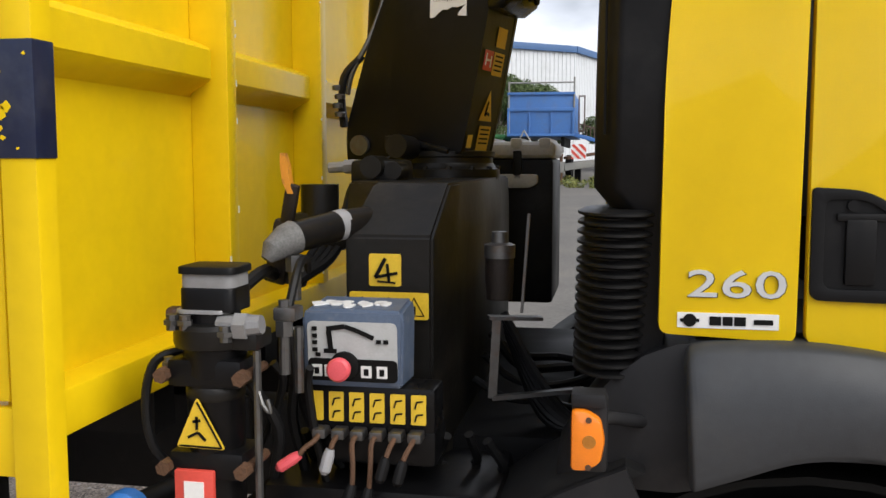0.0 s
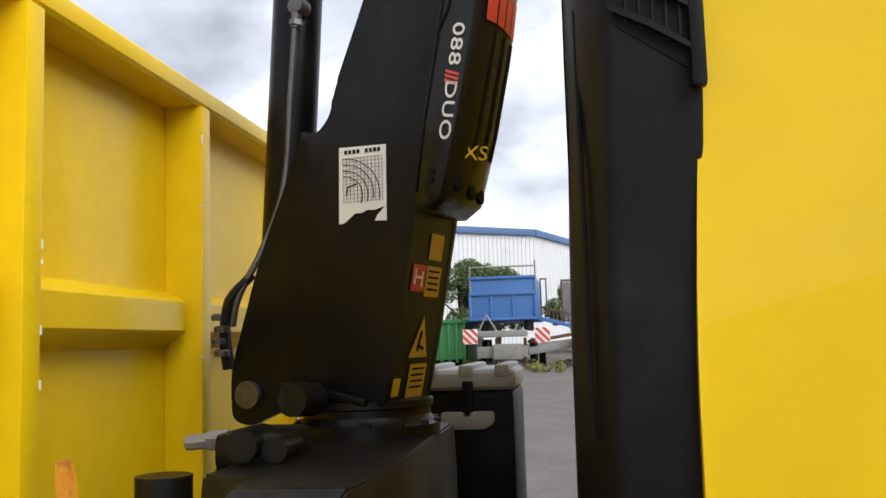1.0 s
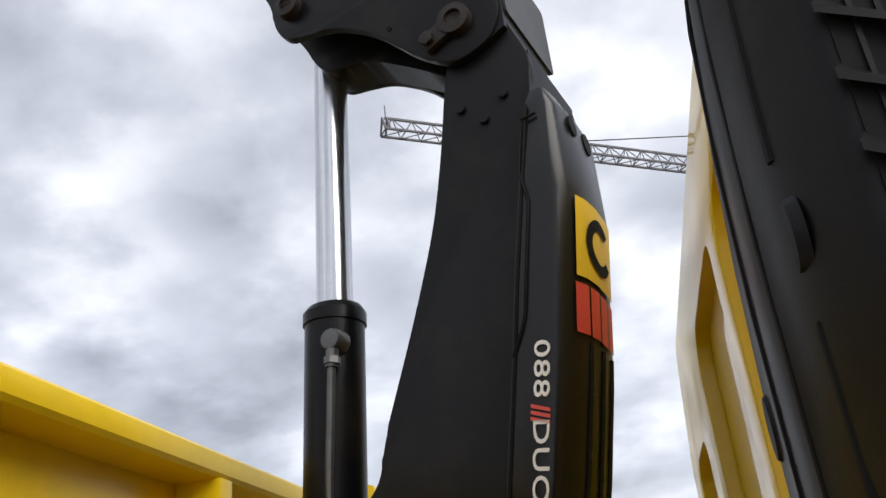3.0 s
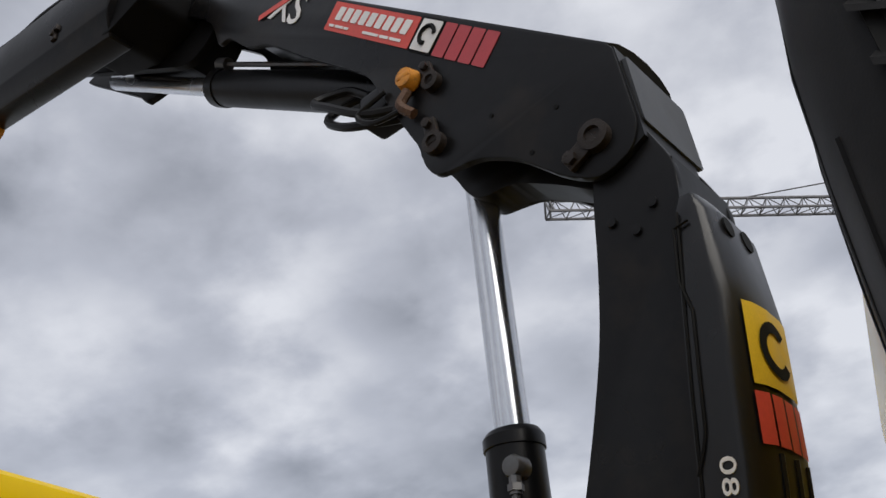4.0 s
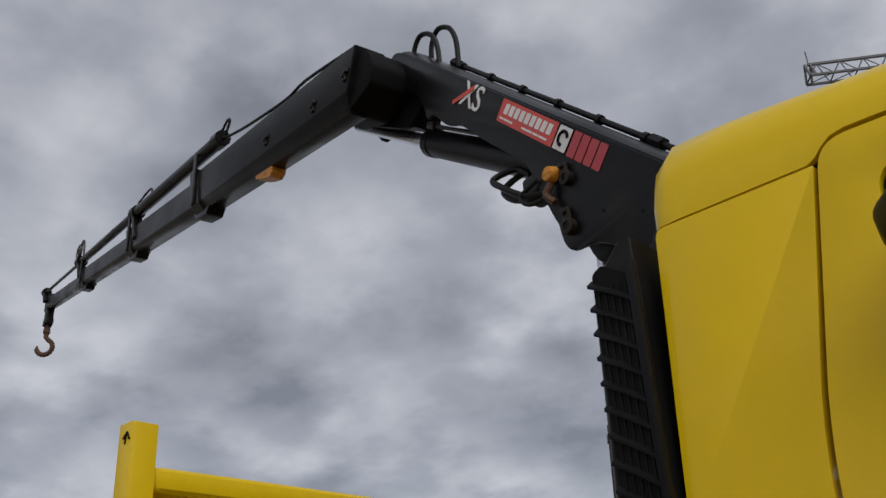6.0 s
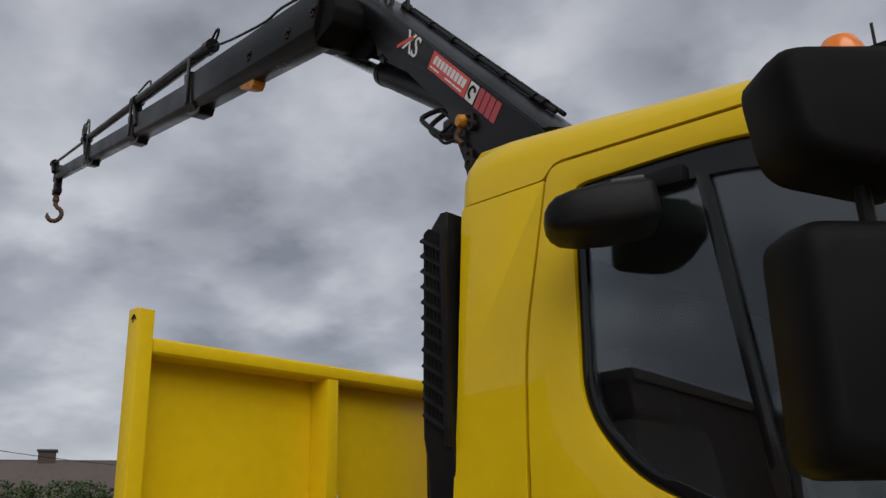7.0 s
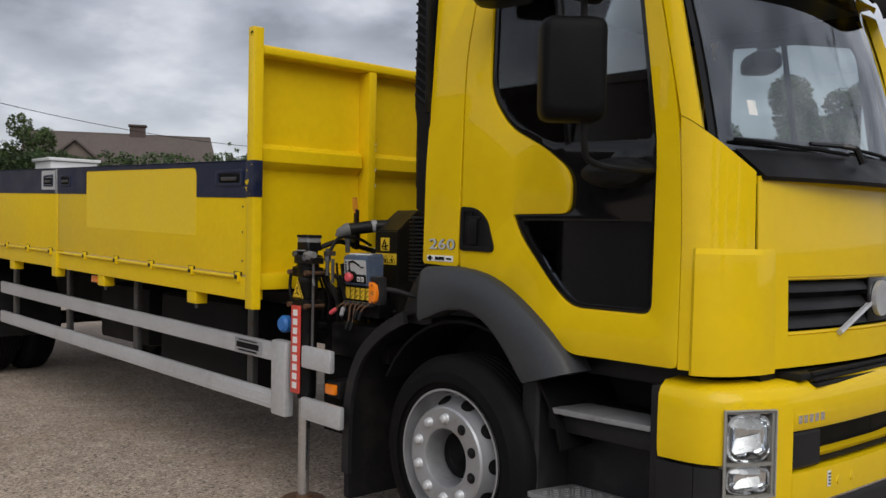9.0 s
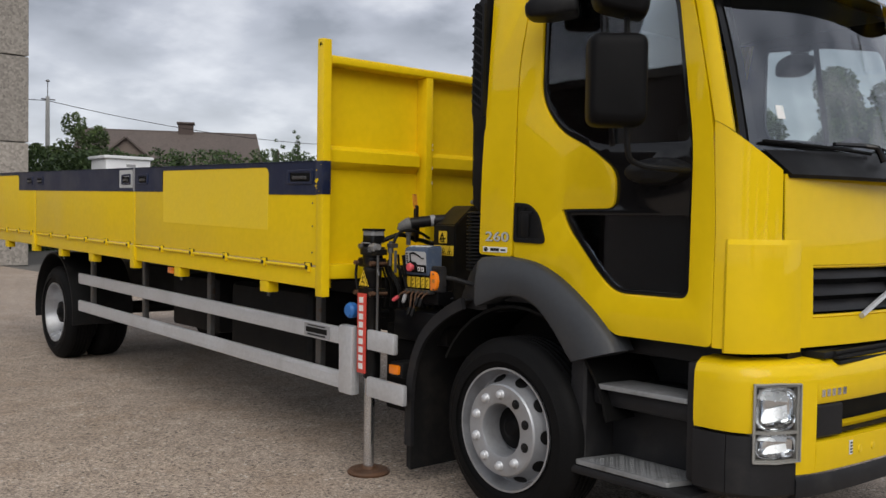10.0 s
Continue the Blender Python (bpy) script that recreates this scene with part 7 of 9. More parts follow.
def build_arm():
    # knuckle links and the jib's root beside them
    loop = [(-1.56, 4.97), (-1.22, 4.745), (-0.82, 4.485), (-0.74, 4.455), (-0.63, 4.50), (-0.585, 4.61), (-0.66, 4.77), (-0.78, 4.86), (-0.92, 4.97), (-1.12, 5.03), (-1.40, 5.08)]
    bm = B()
    slab(bm, fillet(loop, [0.04, 0.05, 0.04, 0.04, 0.06, 0.06, 0.06, 0.05, 0.05, 0.05, 0.05]), [], xz(CY - 0.105), 0.03, 0.004)
    slab(bm, [(-1.25, 4.80), (-0.82, 4.52), (-0.70, 4.66), (-1.10, 4.96)], [], xz(CY - 0.09), 0.18)
    part("knuckle", bm, MATTE_BLACK, crane, "black knuckle between main boom and jib")
    bm = B()
    loop = [(-1.80, 5.20), (-1.35, 4.81), (-1.305, 4.745), (-1.24, 4.735), (-1.03, 4.72), (-0.80, 4.55), (-0.70, 4.66), (-1.10, 5.02), (-1.60, 5.22)]
    slab(bm, fillet(loop, 0.02), [], xz(CY + 0.075), 0.03, 0.004)
    part("knuckle_link", bm, MATTE_BLACK, crane, "black link of the knuckle")
    bm = B()
    slab(bm, fillet([(-0.80, 4.855), (-0.735, 4.815), (-0.68, 4.70), (-0.72, 4.60), (-0.93, 4.575), (-1.20, 4.70), (-1.20, 4.92)], 0.03), [], xz(1.105), 0.228, 0.006)
    part("jib_root", bm, MATTE_BLACK, crane, "black root casting of the jib")
    # telescopic sections, carried beside the boom's middle plane
    JY = 1.16
    def zb(x):
        return 4.604 + 0.2385 * (-1.165 - x)
    secs = ((-0.86, -3.05, 0.17, 0.345, 0.0), (-2.95, -4.75, 0.145, 0.270, 0.022), (-4.65, -6.55, 0.122, 0.205, 0.040), (-6.45, -8.42, 0.100, 0.150, 0.050))
    for i, (x0, x1, w, h, base) in enumerate(secs):
        hexo = [(-w / 2, h * 0.20), (-w / 2, h), (w / 2, h), (w / 2, h * 0.20), (w * 0.26, 0.0), (-w * 0.26, 0.0)]
        rings = [[(x - 0.235 * v, JY + u, zb(x) + base + v * 0.97) for u, v in hexo] for x in (x0, x1)]
        if i == 0:
            rings[0] = [((-0.795 if v > 0.9 * h else -0.895 if v > 0.1 * h else -0.92), y, (4.878 if v > 0.9 * h else 4.655 if v > 0.1 * h else 4.56)) for (u, v), (x, y, z) in zip(hexo, rings[0])]
        bm = B()
        rings_loft(bm, rings)
        bmesh.ops.bevel(bm, geom=bm.edges[:], offset=0.005, segments=1, affect="EDGES", clamp_overlap=True)
        sec = part("jib_section", bm, CRANE_BLACK, crane, "black hexagonal telescopic jib section")
        bm = B()
        rings = [[(x - 0.235 * v, JY + u * 1.16, zb(x) + base - 0.020 + v * 1.06) for u, v in hexo] for x in ((x1 + 0.11), x1 - 0.04)]
        if i < 3:
            rings_loft(bm, rings)
            shoe = [(x1 + 0.20, zb(x1 + 0.20) + base + 0.01), (x1 + 0.15, zb(x1 + 0.15) + base - 0.045), (x1 - 0.06, zb(x1 - 0.06) + base - 0.040), (x1 - 0.10, zb(x1 - 0.10) + base + 0.01)]
            slab(bm, fillet(shoe, 0.015), [], xz(JY - w * 0.34), w * 0.68, 0.003)
            part("collar", bm, CRANE_BLACK, sec)
            bm = B()
            xs = x1 + 0.01
            beam(bm, (xs - 0.01, JY - w * 0.62, zb(xs) + base + h * 0.15), (xs + 0.0, JY - w * 0.62, zb(xs) + base + h + 0.10), 0.02, 0.045, 0.006)
            part("collar_strap", bm, CRANE_BLACK, sec)
        if i == 0:
            for x, up in ((-0.895, 0.21), (-1.242, 0.16), (-1.85, 0.16)):
                bm = B()
                z = zb(x) + up
                box(bm, (x - 0.016, JY - w / 2 - 0.014, z - 0.030), (x + 0.012, JY - w / 2 + 0.002, z + 0.030), 0.005)
                box(bm, (x - 0.002, JY - w / 2 - 0.018, z + 0.006), (x + 0.030, JY - w / 2 + 0.002, z + 0.032), 0.005)
                lathe(bm, [(0.0, -0.024), (0.012, -0.022), (0.012, 0.0)], (x, JY - w / 2, z), "y", 8)
                part("clamp", bm, DARK_RUST, sec, "rusty hose clamp")
    # extension rams along the top
    RY = JY - 0.055
    def zr(x):
        return 5.45 + 0.205 * (-2.74 - x)
    def ram(x0, x1, r, mat, label=""):
        bm = B()
        tube(bm, [(x0, RY, zr(x0)), (x1, RY, zr(x1))], r, 14)
        return part("extension_ram", bm, mat, crane, label)
    ram(-2.66, -4.75, 0.047, CRANE_BLACK, "black extension ram on top of the jib")
    ram(-4.55, -6.75, 0.036, CRANE_BLACK, "black extension ram on top of the jib")
    ram(-6.6, -8.5, 0.016, STEEL, "thin steel ram rod")
    for x, r, back in ((-2.72, 0.056, 0.0), (-4.68, 0.062, 0.10), (-6.70, 0.058, 0.12), (-8.46, 0.050, 0.10)):
        bm = B()
        tube(bm, [(x + 0.055, RY, zr(x + 0.055)), (x - 0.055, RY, zr(x - 0.055))], r, 10)
        if back:
            beam(bm, (x, RY, zr(x)), (x + back, RY, zb(x + back) + 0.14), 0.08, 0.05, 0.01)
        part("ram_bracket", bm, CRANE_BLACK, crane)
    bm = B()
    tube(bm, smooth_line([(-0.86, RY, 4.91), (-1.40, RY, 5.070), (-1.66, RY, 5.106), (-2.15, RY, 5.246), (-2.45, RY, 5.345), (-2.70, RY, 5.44)], 4), 0.009, 8)
    part("hose", bm, HOSE, crane, "thin hose along the jib")
    bm = B()
    tube(bm, smooth_line([(-2.62, RY, 5.43), (-2.55, RY, 5.50), (-2.60, RY, 5.53), (-2.72, RY, 5.49)], 4), 0.009, 8)
    part("hose", bm, HOSE, crane, "short hose arch on the jib")
    bm = B()
    tube(bm, smooth_line([(-4.25, RY, zr(-4.25) + 0.05), (-4.32, RY, zr(-4.3) + 0.13), (-4.66, RY, zr(-4.66) + 0.09)], 4), 0.009, 8)
    part("hose", bm, HOSE, crane, "thin hose along the jib")
    bm = B()
    zc = zr(-6.75) + 0.12
    ringp = [(-6.75 + 0.075 * math.cos(q), RY - 0.02, zc + 0.07 * math.sin(q)) for q in [2 * math.pi * k / 14 for k in range(15)]]
    tube(bm, ringp, 0.016, 7)
    tube(bm, smooth_line([(-6.5, RY - 0.02, zr(-6.5)), (-6.58, RY - 0.02, zc + 0.06), (-6.78, RY - 0.02, zc)], 4), 0.012, 6)
    part("hose_loop", bm, STEEL, crane, "coiled hose end with a coupling")
    bm = B()
    rings = [[(x, JY + u, zb(x) + v) for u, v in ((-0.045, 0.01), (0.045, 0.01), (0.04, -d), (-0.04, -d))] for x, d in ((-1.86, 0.022), (-1.90, 0.048), (-2.00, 0.034), (-2.10, 0.008))]
    rings_loft(bm, rings)
    part("jib_lamp", bm, WORN_ORANGE, crane, "amber block under the jib")
    # hook with its swivel
    hx = -8.40
    bm = B()
    box(bm, (hx - 0.10, JY - 0.05, 6.38), (hx + 0.10, JY + 0.05, 6.56), 0.02)
    box(bm, (hx - 0.05, JY - 0.045, 6.22), (hx + 0.06, JY + 0.045, 6.40), 0.02)
    box(bm, (hx - 0.075, JY - 0.05, 6.18), (hx + 0.075, JY + 0.05, 6.27), 0.025)
    hk = part("hook_head", bm, CRANE_BLACK, crane, "black jib end fitting")
    bm = B()
    tube(bm, [(hx, JY, 6.20), (hx, JY, 6.12), (hx, JY, 6.09), (hx, JY, 6.07)], [0.026, 0.040, 0.040, 0.024], 10)
    c = Vector((hx, JY, 5.915))
    pts = [(hx, JY, 6.10), (hx, JY, 6.04)] + [c + Vector((0.050 * math.sin(q), 0.075 * math.sin(q), 0.09 * math.cos(q))) for q in [0.45 + 4.5 * k / 16 for k in range(17)]]
    tube(bm, pts, [0.028] * 3 + [0.028] * 14 + [0.018, 0.008], 10)
    part("hook", bm, RUST, hk, "worn brass-coloured load hook")


slewed.append(SLEW)
build_column()
build_knee()
build_arm()
slewed.clear()


def build_controls():
    ctl = thing("control_station", (0.45, 0.37, 1.10), "crane control station with a red stop knob and levers", "control panel")
    bm = B()
    rings_loft(bm, [[(0.338, 0.315, 1.19), (0.545, 0.315, 1.19), (0.548, 0.42, 1.19), (0.345, 0.42, 1.19)], [(0.338, 0.305, 1.335), (0.552, 0.305, 1.335), (0.55, 0.42, 1.335), (0.345, 0.42, 1.335)], [(0.345, 0.31, 1.35), (0.545, 0.31, 1.35), (0.545, 0.42, 1.362), (0.35, 0.42, 1.362)]])
    bmesh.ops.bevel(bm, geom=bm.edges[:], offset=0.006, segments=2, affect="EDGES", clamp_overlap=True)
    cb = part("control_box", bm, PANEL_BLUE, ctl, "blue-grey control box with a peeling top")
    def fz(z):
        return 0.315 - 0.010 * (z - 1.19) / 0.145
    def on_face(x0, x1, z0, z1, out, mat, name, parent, label="", r=0.004):
        bm = B()
        slab(bm, fillet([(x0, z0), (x1, z0), (x1, z1), (x0, z1)], r), [], lambda u, v, w: (u, fz(v) - out + w, v), 0.002)
        return part(name, bm, mat, parent, label)
    face = on_face(0.350, 0.538, 1.203, 1.327, 0.0035, PANEL_GREY, "panel_face", cb, "grey printed panel", 0.014)
    on_face(0.350, 0.538, 1.203, 1.250, 0.005, INK, "panel_strip", face, "black strip with icons", 0.012)
    for x in (0.358, 0.385, 0.462, 0.495):
        s = on_face(x, x + 0.022, 1.212, 1.237, 0.0065, WHITE, "icon", face, "", 0.002)
        on_face(x + 0.006, x + 0.016, 1.217, 1.231, 0.0075, INK, "icon_print", face, "", 0.001)
    bm = B()
    for a, b, w in (((0.392, 1.312), (0.430, 1.318), 0.010), ((0.430, 1.318), (0.455, 1.310), 0.009), ((0.450, 1.312), (0.490, 1.295), 0.009), ((0.396, 1.308), (0.400, 1.270), 0.010), ((0.385, 1.266), (0.412, 1.266), 0.009)):
        beam(bm, (a[0], fz(a[1]) - 0.006, a[1]), (b[0], fz(b[1]) - 0.006, b[1]), w, 0.002, up=(0, 1, 0))
    for x, z in ((0.366, 1.312), (0.366, 1.297), (0.366, 1.283), (0.366, 1.268), (0.372, 1.258), (0.515, 1.288), (0.50, 1.288)):
        box(bm, (x - 0.005, fz(z) - 0.007, z - 0.004), (x + 0.005, fz(z) - 0.004, z + 0.004))
    part("diagram", bm, INK, face, "black crane diagram")
    bm = B()
    lathe(bm, [(0.030, 0.0), (0.030, -0.012), (0.026, -0.014)], (0.428, fz(1.235), 1.236), "y", 24)
    part("knob_collar", bm, INK, cb)
    bm = B()
    lathe(bm, [(0.016, -0.012), (0.017, -0.025), (0.024, -0.028), (0.0245, -0.040), (0.020, -0.046), (0.0, -0.049)], (0.424, fz(1.235), 1.234), "y", 24)
    part("stop_knob", bm, PINK_RED, cb, "red mushroom stop knob")
    random.seed(11)
    for k in range(9):
        bm = B()
        x, y = 0.36 + 0.018 * k + random.uniform(-0.004, 0.004), 0.335 + random.uniform(-0.01, 0.03)
        loop = [(x + (0.010 + random.uniform(0, 0.012)) * math.cos(q), y + (0.010 + random.uniform(0, 0.010)) * math.sin(q)) for q in [2 * math.pi * j / 7 for j in range(7)]]
        z = 1.353 + 0.11 * (y - 0.31)
        slab(bm, loop, [], lambda u, v, w: (u, v, 1.3535 + 0.11 * (v - 0.31) - w), 0.003)
        part("paint_flake", bm, WHITE, cb, "flaking white paint")
    # lever bank
    bm = B()
    box(bm, (0.335, 0.325, 1.095), (0.612, 0.42, 1.19), 0.01)
    box(bm, (0.36, 0.34, 1.02), (0.61, 0.46, 1.10), 0.012)
    bank = part("valve_bank", bm, CRANE_BLACK, ctl, "black lever valve bank")
    for k in range(6):
        x = 0.345 + 0.0435 * k
        bm = B()
        slab(bm, fillet([(x, 1.115), (x + 0.031, 1.115), (x + 0.031, 1.177), (x, 1.177)], 0.003), [], xz(0.3215), 0.003)
        tg = part("lever_tag", bm, STICKER_YELLOW, bank, "yellow lever tag with a crane pictogram")
        if k:
            bm = B()
            for z in (1.128, 1.155):
                beam(bm, (x + 0.008, 0.3205, z - 0.006), (x + 0.012, 0.3205, z + 0.008), 0.003, 0.002, up=(0, 1, 0))
                beam(bm, (x + 0.012, 0.3205, z + 0.008), (x + 0.025, 0.3205, z + 0.010), 0.003, 0.002, up=(0, 1, 0))
            part("print", bm, INK, tg)
    for k in range(6):
        x = 0.375 + 0.040 * k
        bm = B()
        box(bm, (x - 0.014, 0.29, 1.085), (x + 0.014, 0.335, 1.105), 0.004)
        part("lever_fork", bm, STEEL, bank)
        bm = B()
        ends = [(-0.03, 1.06), (-0.005, 1.075), (0.0, 1.005), (-0.005, 1.0), (-0.01, 1.065), (-0.015, 1.06)][k]
        tube(bm, smooth_line([(x, 0.30, 1.095), (x - 0.004, 0.275, 1.085), (x + ends[0] * 0.7, 0.265, (1.085 + ends[1]) / 2), (x + ends[0], 0.26, ends[1])], 3), 0.0055, 7)
        lv = part("lever", bm, RUST, bank, "rusty bent lever")
        bm = B()
        e = Vector((x + ends[0], 0.26, ends[1]))
        tip = e + (Vector((-0.045, -0.01, -0.03)) if k == 0 else Vector((-0.012, -0.008, -0.05)))
        tube(bm, [e, e.lerp(tip, 0.25), tip.lerp(e, 0.15), tip], [0.009, 0.012, 0.012, 0.006], 10)
        part("lever_knob", bm, PINK_RED if k == 0 else (GREY_FILM if k == 1 else HOSE), lv, "pale red grip" if k == 0 else "black rubber grip")


build_controls()


def build_stabiliser():
    st = thing("stabiliser_leg", (0.215, 0.15, 0.0), "black hydraulic stabiliser leg with a rusty foot plate", "stabiliser")
    cx, cy = 0.213, 0.165
    bm = B()
    lathe(bm, [(0.0, 0.57), (0.05, 0.57), (0.054, 0.60), (0.054, 1.24), (0.06, 1.25), (0.06, 1.33), (0.05, 1.345), (0.05, 1.37), (0.0, 1.37)], (cx, cy, 0), "z", 28)
    leg = part("leg_tube", bm, CRANE_BLACK, st)
    bm = B()
    lathe(bm, [(0.054, 1.296), (0.074, 1.302), (0.077, 1.310), (0.077, 1.338), (0.070, 1.346), (0.054, 1.348)], (cx, cy, 0), "z", 28)
    box(bm, (cx + 0.04, cy - 0.05, 1.30), (cx + 0.105, cy + 0.03, 1.335), 0.008)
    part("leg_collar", bm, GRIMY_BLACK, leg, "grimy black collar with a hose port")
    bm = B()
    lathe(bm, [(0.054, 1.20), (0.0565, 1.204), (0.0565, 1.222), (0.054, 1.226)], (cx, cy, 0), "z", 28)
    part("leg_band", bm, GRIMY_BLACK, leg)
    for z in (1.085, 1.262):
        bm = B()
        box(bm, (cx - 0.075, cy - 0.055, z - 0.035), (cx + 0.075, cy + 0.05, z + 0.02), 0.012)
        cl = part("clamp_flange", bm, CRANE_BLACK, leg)
        for sx in (-1, 1):
            bm = B()
            tube(bm, [(cx + sx * 0.078, cy - 0.075, z - 0.01), (cx + sx * 0.078, cy - 0.045, z - 0.01)], 0.0145, 6)
            tube(bm, [(cx + sx * 0.078, cy - 0.05, z - 0.01), (cx + sx * 0.078, cy + 0.05, z - 0.01)], 0.010, 8)
            part("bolt", bm, RUST, cl, "rusty clamp bolt")
    bm = B()
    slab(bm, fillet([(cx - 0.052, cy - 0.045), (cx + 0.058, cy - 0.045), (cx + 0.058, cy + 0.05), (cx - 0.052, cy + 0.05)], 0.02), [], lambda u, v, w: (u, v, 1.415 - w), 0.045, 0.004)
    part("cap_body", bm, CRANE_BLACK, leg)
    bm = B()
    slab(bm, fillet([(cx - 0.050, cy - 0.043), (cx + 0.056, cy - 0.043), (cx + 0.056, cy + 0.048), (cx - 0.050, cy + 0.048)], 0.02), [], lambda u, v, w: (u, v, 1.442 - w), 0.027, 0.002)
    part("cap_band", bm, CAB_GREY, leg, "dirty grey band under the cap")
    bm = B()
    slab(bm, fillet([(cx - 0.055, cy - 0.048), (cx + 0.061, cy - 0.048), (cx + 0.061, cy + 0.053), (cx - 0.055, cy + 0.053)], 0.02), [], lambda u, v, w: (u, v, 1.455 - w), 0.014, 0.004)
    part("cap", bm, PLASTIC, leg)
    bm = B()
    slab(bm, fillet([(cx - 0.062, cy - 0.052), (cx + 0.045, cy - 0.052), (cx + 0.045, cy + 0.05), (cx - 0.062, cy + 0.05)], 0.03), [], lambda u, v, w: (u, v, 1.374 - w), 0.007, 0.002)
    part("cap_flange", bm, FITTING, leg, "worn bright flange under the cap")
    # triangular warning sticker
    bm = B()
    t = [(cx - 0.055, 1.115), (cx + 0.043, 1.113), (cx - 0.012, 1.212)]
    slab(bm, fillet(t, 0.008), [], xz(cy - 0.0605), 0.003)
    tr = part("warning_triangle", bm, STICKER_YELLOW, leg, "yellow crushing hazard triangle")
    bm = B()
    tf = fillet(offset_in(t, 0.004), 0.006)
    slab(bm, tf, [offset_in(tf, 0.003)], xz(cy - 0.0625), 0.002)
    for a, b in (((cx - 0.03, 1.135), (cx - 0.01, 1.145)), ((cx - 0.01, 1.145), (cx + 0.005, 1.13)), ((cx - 0.012, 1.15), (cx - 0.012, 1.175)), ((cx - 0.02, 1.165), (cx - 0.005, 1.168))):
        beam(bm, (a[0], cy - 0.0625, a[1]), (b[0], cy - 0.0625, b[1]), 0.005, 0.002, up=(0, 1, 0))
    part("print", bm, INK, tr)
    # red vertical strip with letter bars
    bm = B()
    slab(bm, fillet([(cx - 0.058, 0.60), (cx + 0.020, 0.60), (cx + 0.020, 1.072), (cx - 0.058, 1.072)], 0.004), [], xz(cy - 0.066), 0.010, 0.001)
    strip = part("name_strip", bm, RED, leg, "red upright strip with white letter bars")
    for k in range(9):
        bm = B()
        z = 1.017 - 0.049 * k
        box(bm, (cx - 0.038, cy - 0.0685, z), (cx + 0.001, cy - 0.0655, z + 0.034))
        part("letter_bar", bm, WHITE, strip)
    bm = B()
    tube(bm, [(cx, cy - 0.01, 0.03), (cx, cy - 0.01, 0.60)], 0.032, 20)
    part("piston_rod", bm, ROD_STEEL, st, "bright steel stabiliser rod")
    bm = B()
    lathe(bm, [(0.0, 0.0), (0.125, 0.0), (0.128, 0.012), (0.115, 0.024), (0.05, 0.03), (0.045, 0.045), (0.0, 0.046)], (cx, cy - 0.01, 0.001), "z", 32)
    part("foot_plate", bm, RUST, st, "round rusty foot plate")
    # locking rod and fittings
    bm = B()
    tube(bm, [(0.312, 0.13, 0.78), (0.312, 0.13, 1.30)], 0.008, 8)
    tube(bm, smooth_line([(0.312, 0.13, 1.23), (0.325, 0.12, 1.20), (0.34, 0.12, 1.185), (0.335, 0.12, 1.21)], 3), 0.004, 6)
    lathe(bm, [(0.0, 0), (0.026, 0.01), (0.028, 0.03), (0.0, 0.05)], (0.312, 0.13, 0.74), "z", 14)
    part("locking_rod", bm, STEEL, st, "grey locking rod")
    bm = B()
    tube(bm, [(0.24, 0.13, 1.345), (0.285, 0.125, 1.345), (0.325, 0.125, 1.35)], [0.020, 0.022, 0.018], 10)
    tube(bm, [(0.275, 0.125, 1.345), (0.300, 0.125, 1.345)], 0.027, 6)
    part("hose_fitting", bm, FITTING, st, "bright hydraulic fittings")
    bm = B()
    tube(bm, [(0.165, 0.165, 1.36), (0.135, 0.15, 1.358), (0.125, 0.148, 1.358)], [0.014, 0.017, 0.013], 8)
    part("hose_fitting", bm, RUST, st, "rusty hydraulic fitting")
    bm = B()
    tube(bm, [(0.340, 0.20, 1.24), (0.340, 0.20, 1.385)], 0.011, 10)
    tube(bm, [(0.340, 0.20, 1.315), (0.340, 0.20, 1.345)], 0.018, 6)
    tube(bm, [(0.362, 0.22, 1.20), (0.362, 0.22, 1.33)], 0.009, 8)
    box(bm, (0.322, 0.185, 1.345), (0.368, 0.235, 1.372), 0.006)
    part("pipe_block", bm, STEEL, st, "worn steel valve and pipes")
    for x, y, z, r, l_ in ((0.150, 0.12, 1.335, 0.013, 0.030), (0.182, 0.105, 1.338, 0.011, 0.028), (0.260, 0.108, 1.318, 0.012, 0.030), (0.290, 0.15, 1.30, 0.013, 0.036), (0.135, 0.13, 1.255, 0.010, 0.026)):
        bm = B()
        tube(bm, [(x, y, z), (x, y, z + l_)], r, 8)
        tube(bm, [(x, y, z + l_ * 0.35), (x, y, z + l_ * 0.65)], r * 1.35, 6)
        part("hose_coupling", bm, STEEL, st, "worn hose coupling")
    for pts, r in (([(0.345, 0.21, 1.365), (0.345, 0.27, 1.44), (0.31, 0.42, 1.44), (0.27, 0.55, 1.40)], 0.009),
                   ([(0.14, 0.18, 1.285), (0.095, 0.15, 1.265), (0.078, 0.14, 1.19), (0.085, 0.15, 1.10), (0.12, 0.18, 1.04)], 0.009), ([(0.22, 0.22, 1.38), (0.24, 0.34, 1.42), (0.22, 0.46, 1.40), (0.20, 0.7, 1.35)], 0.014)):
        bm = B()
        tube(bm, smooth_line(pts, 5), r, 8)
        part("hose", bm, HOSE, st, "black hydraulic hose")


build_stabiliser()


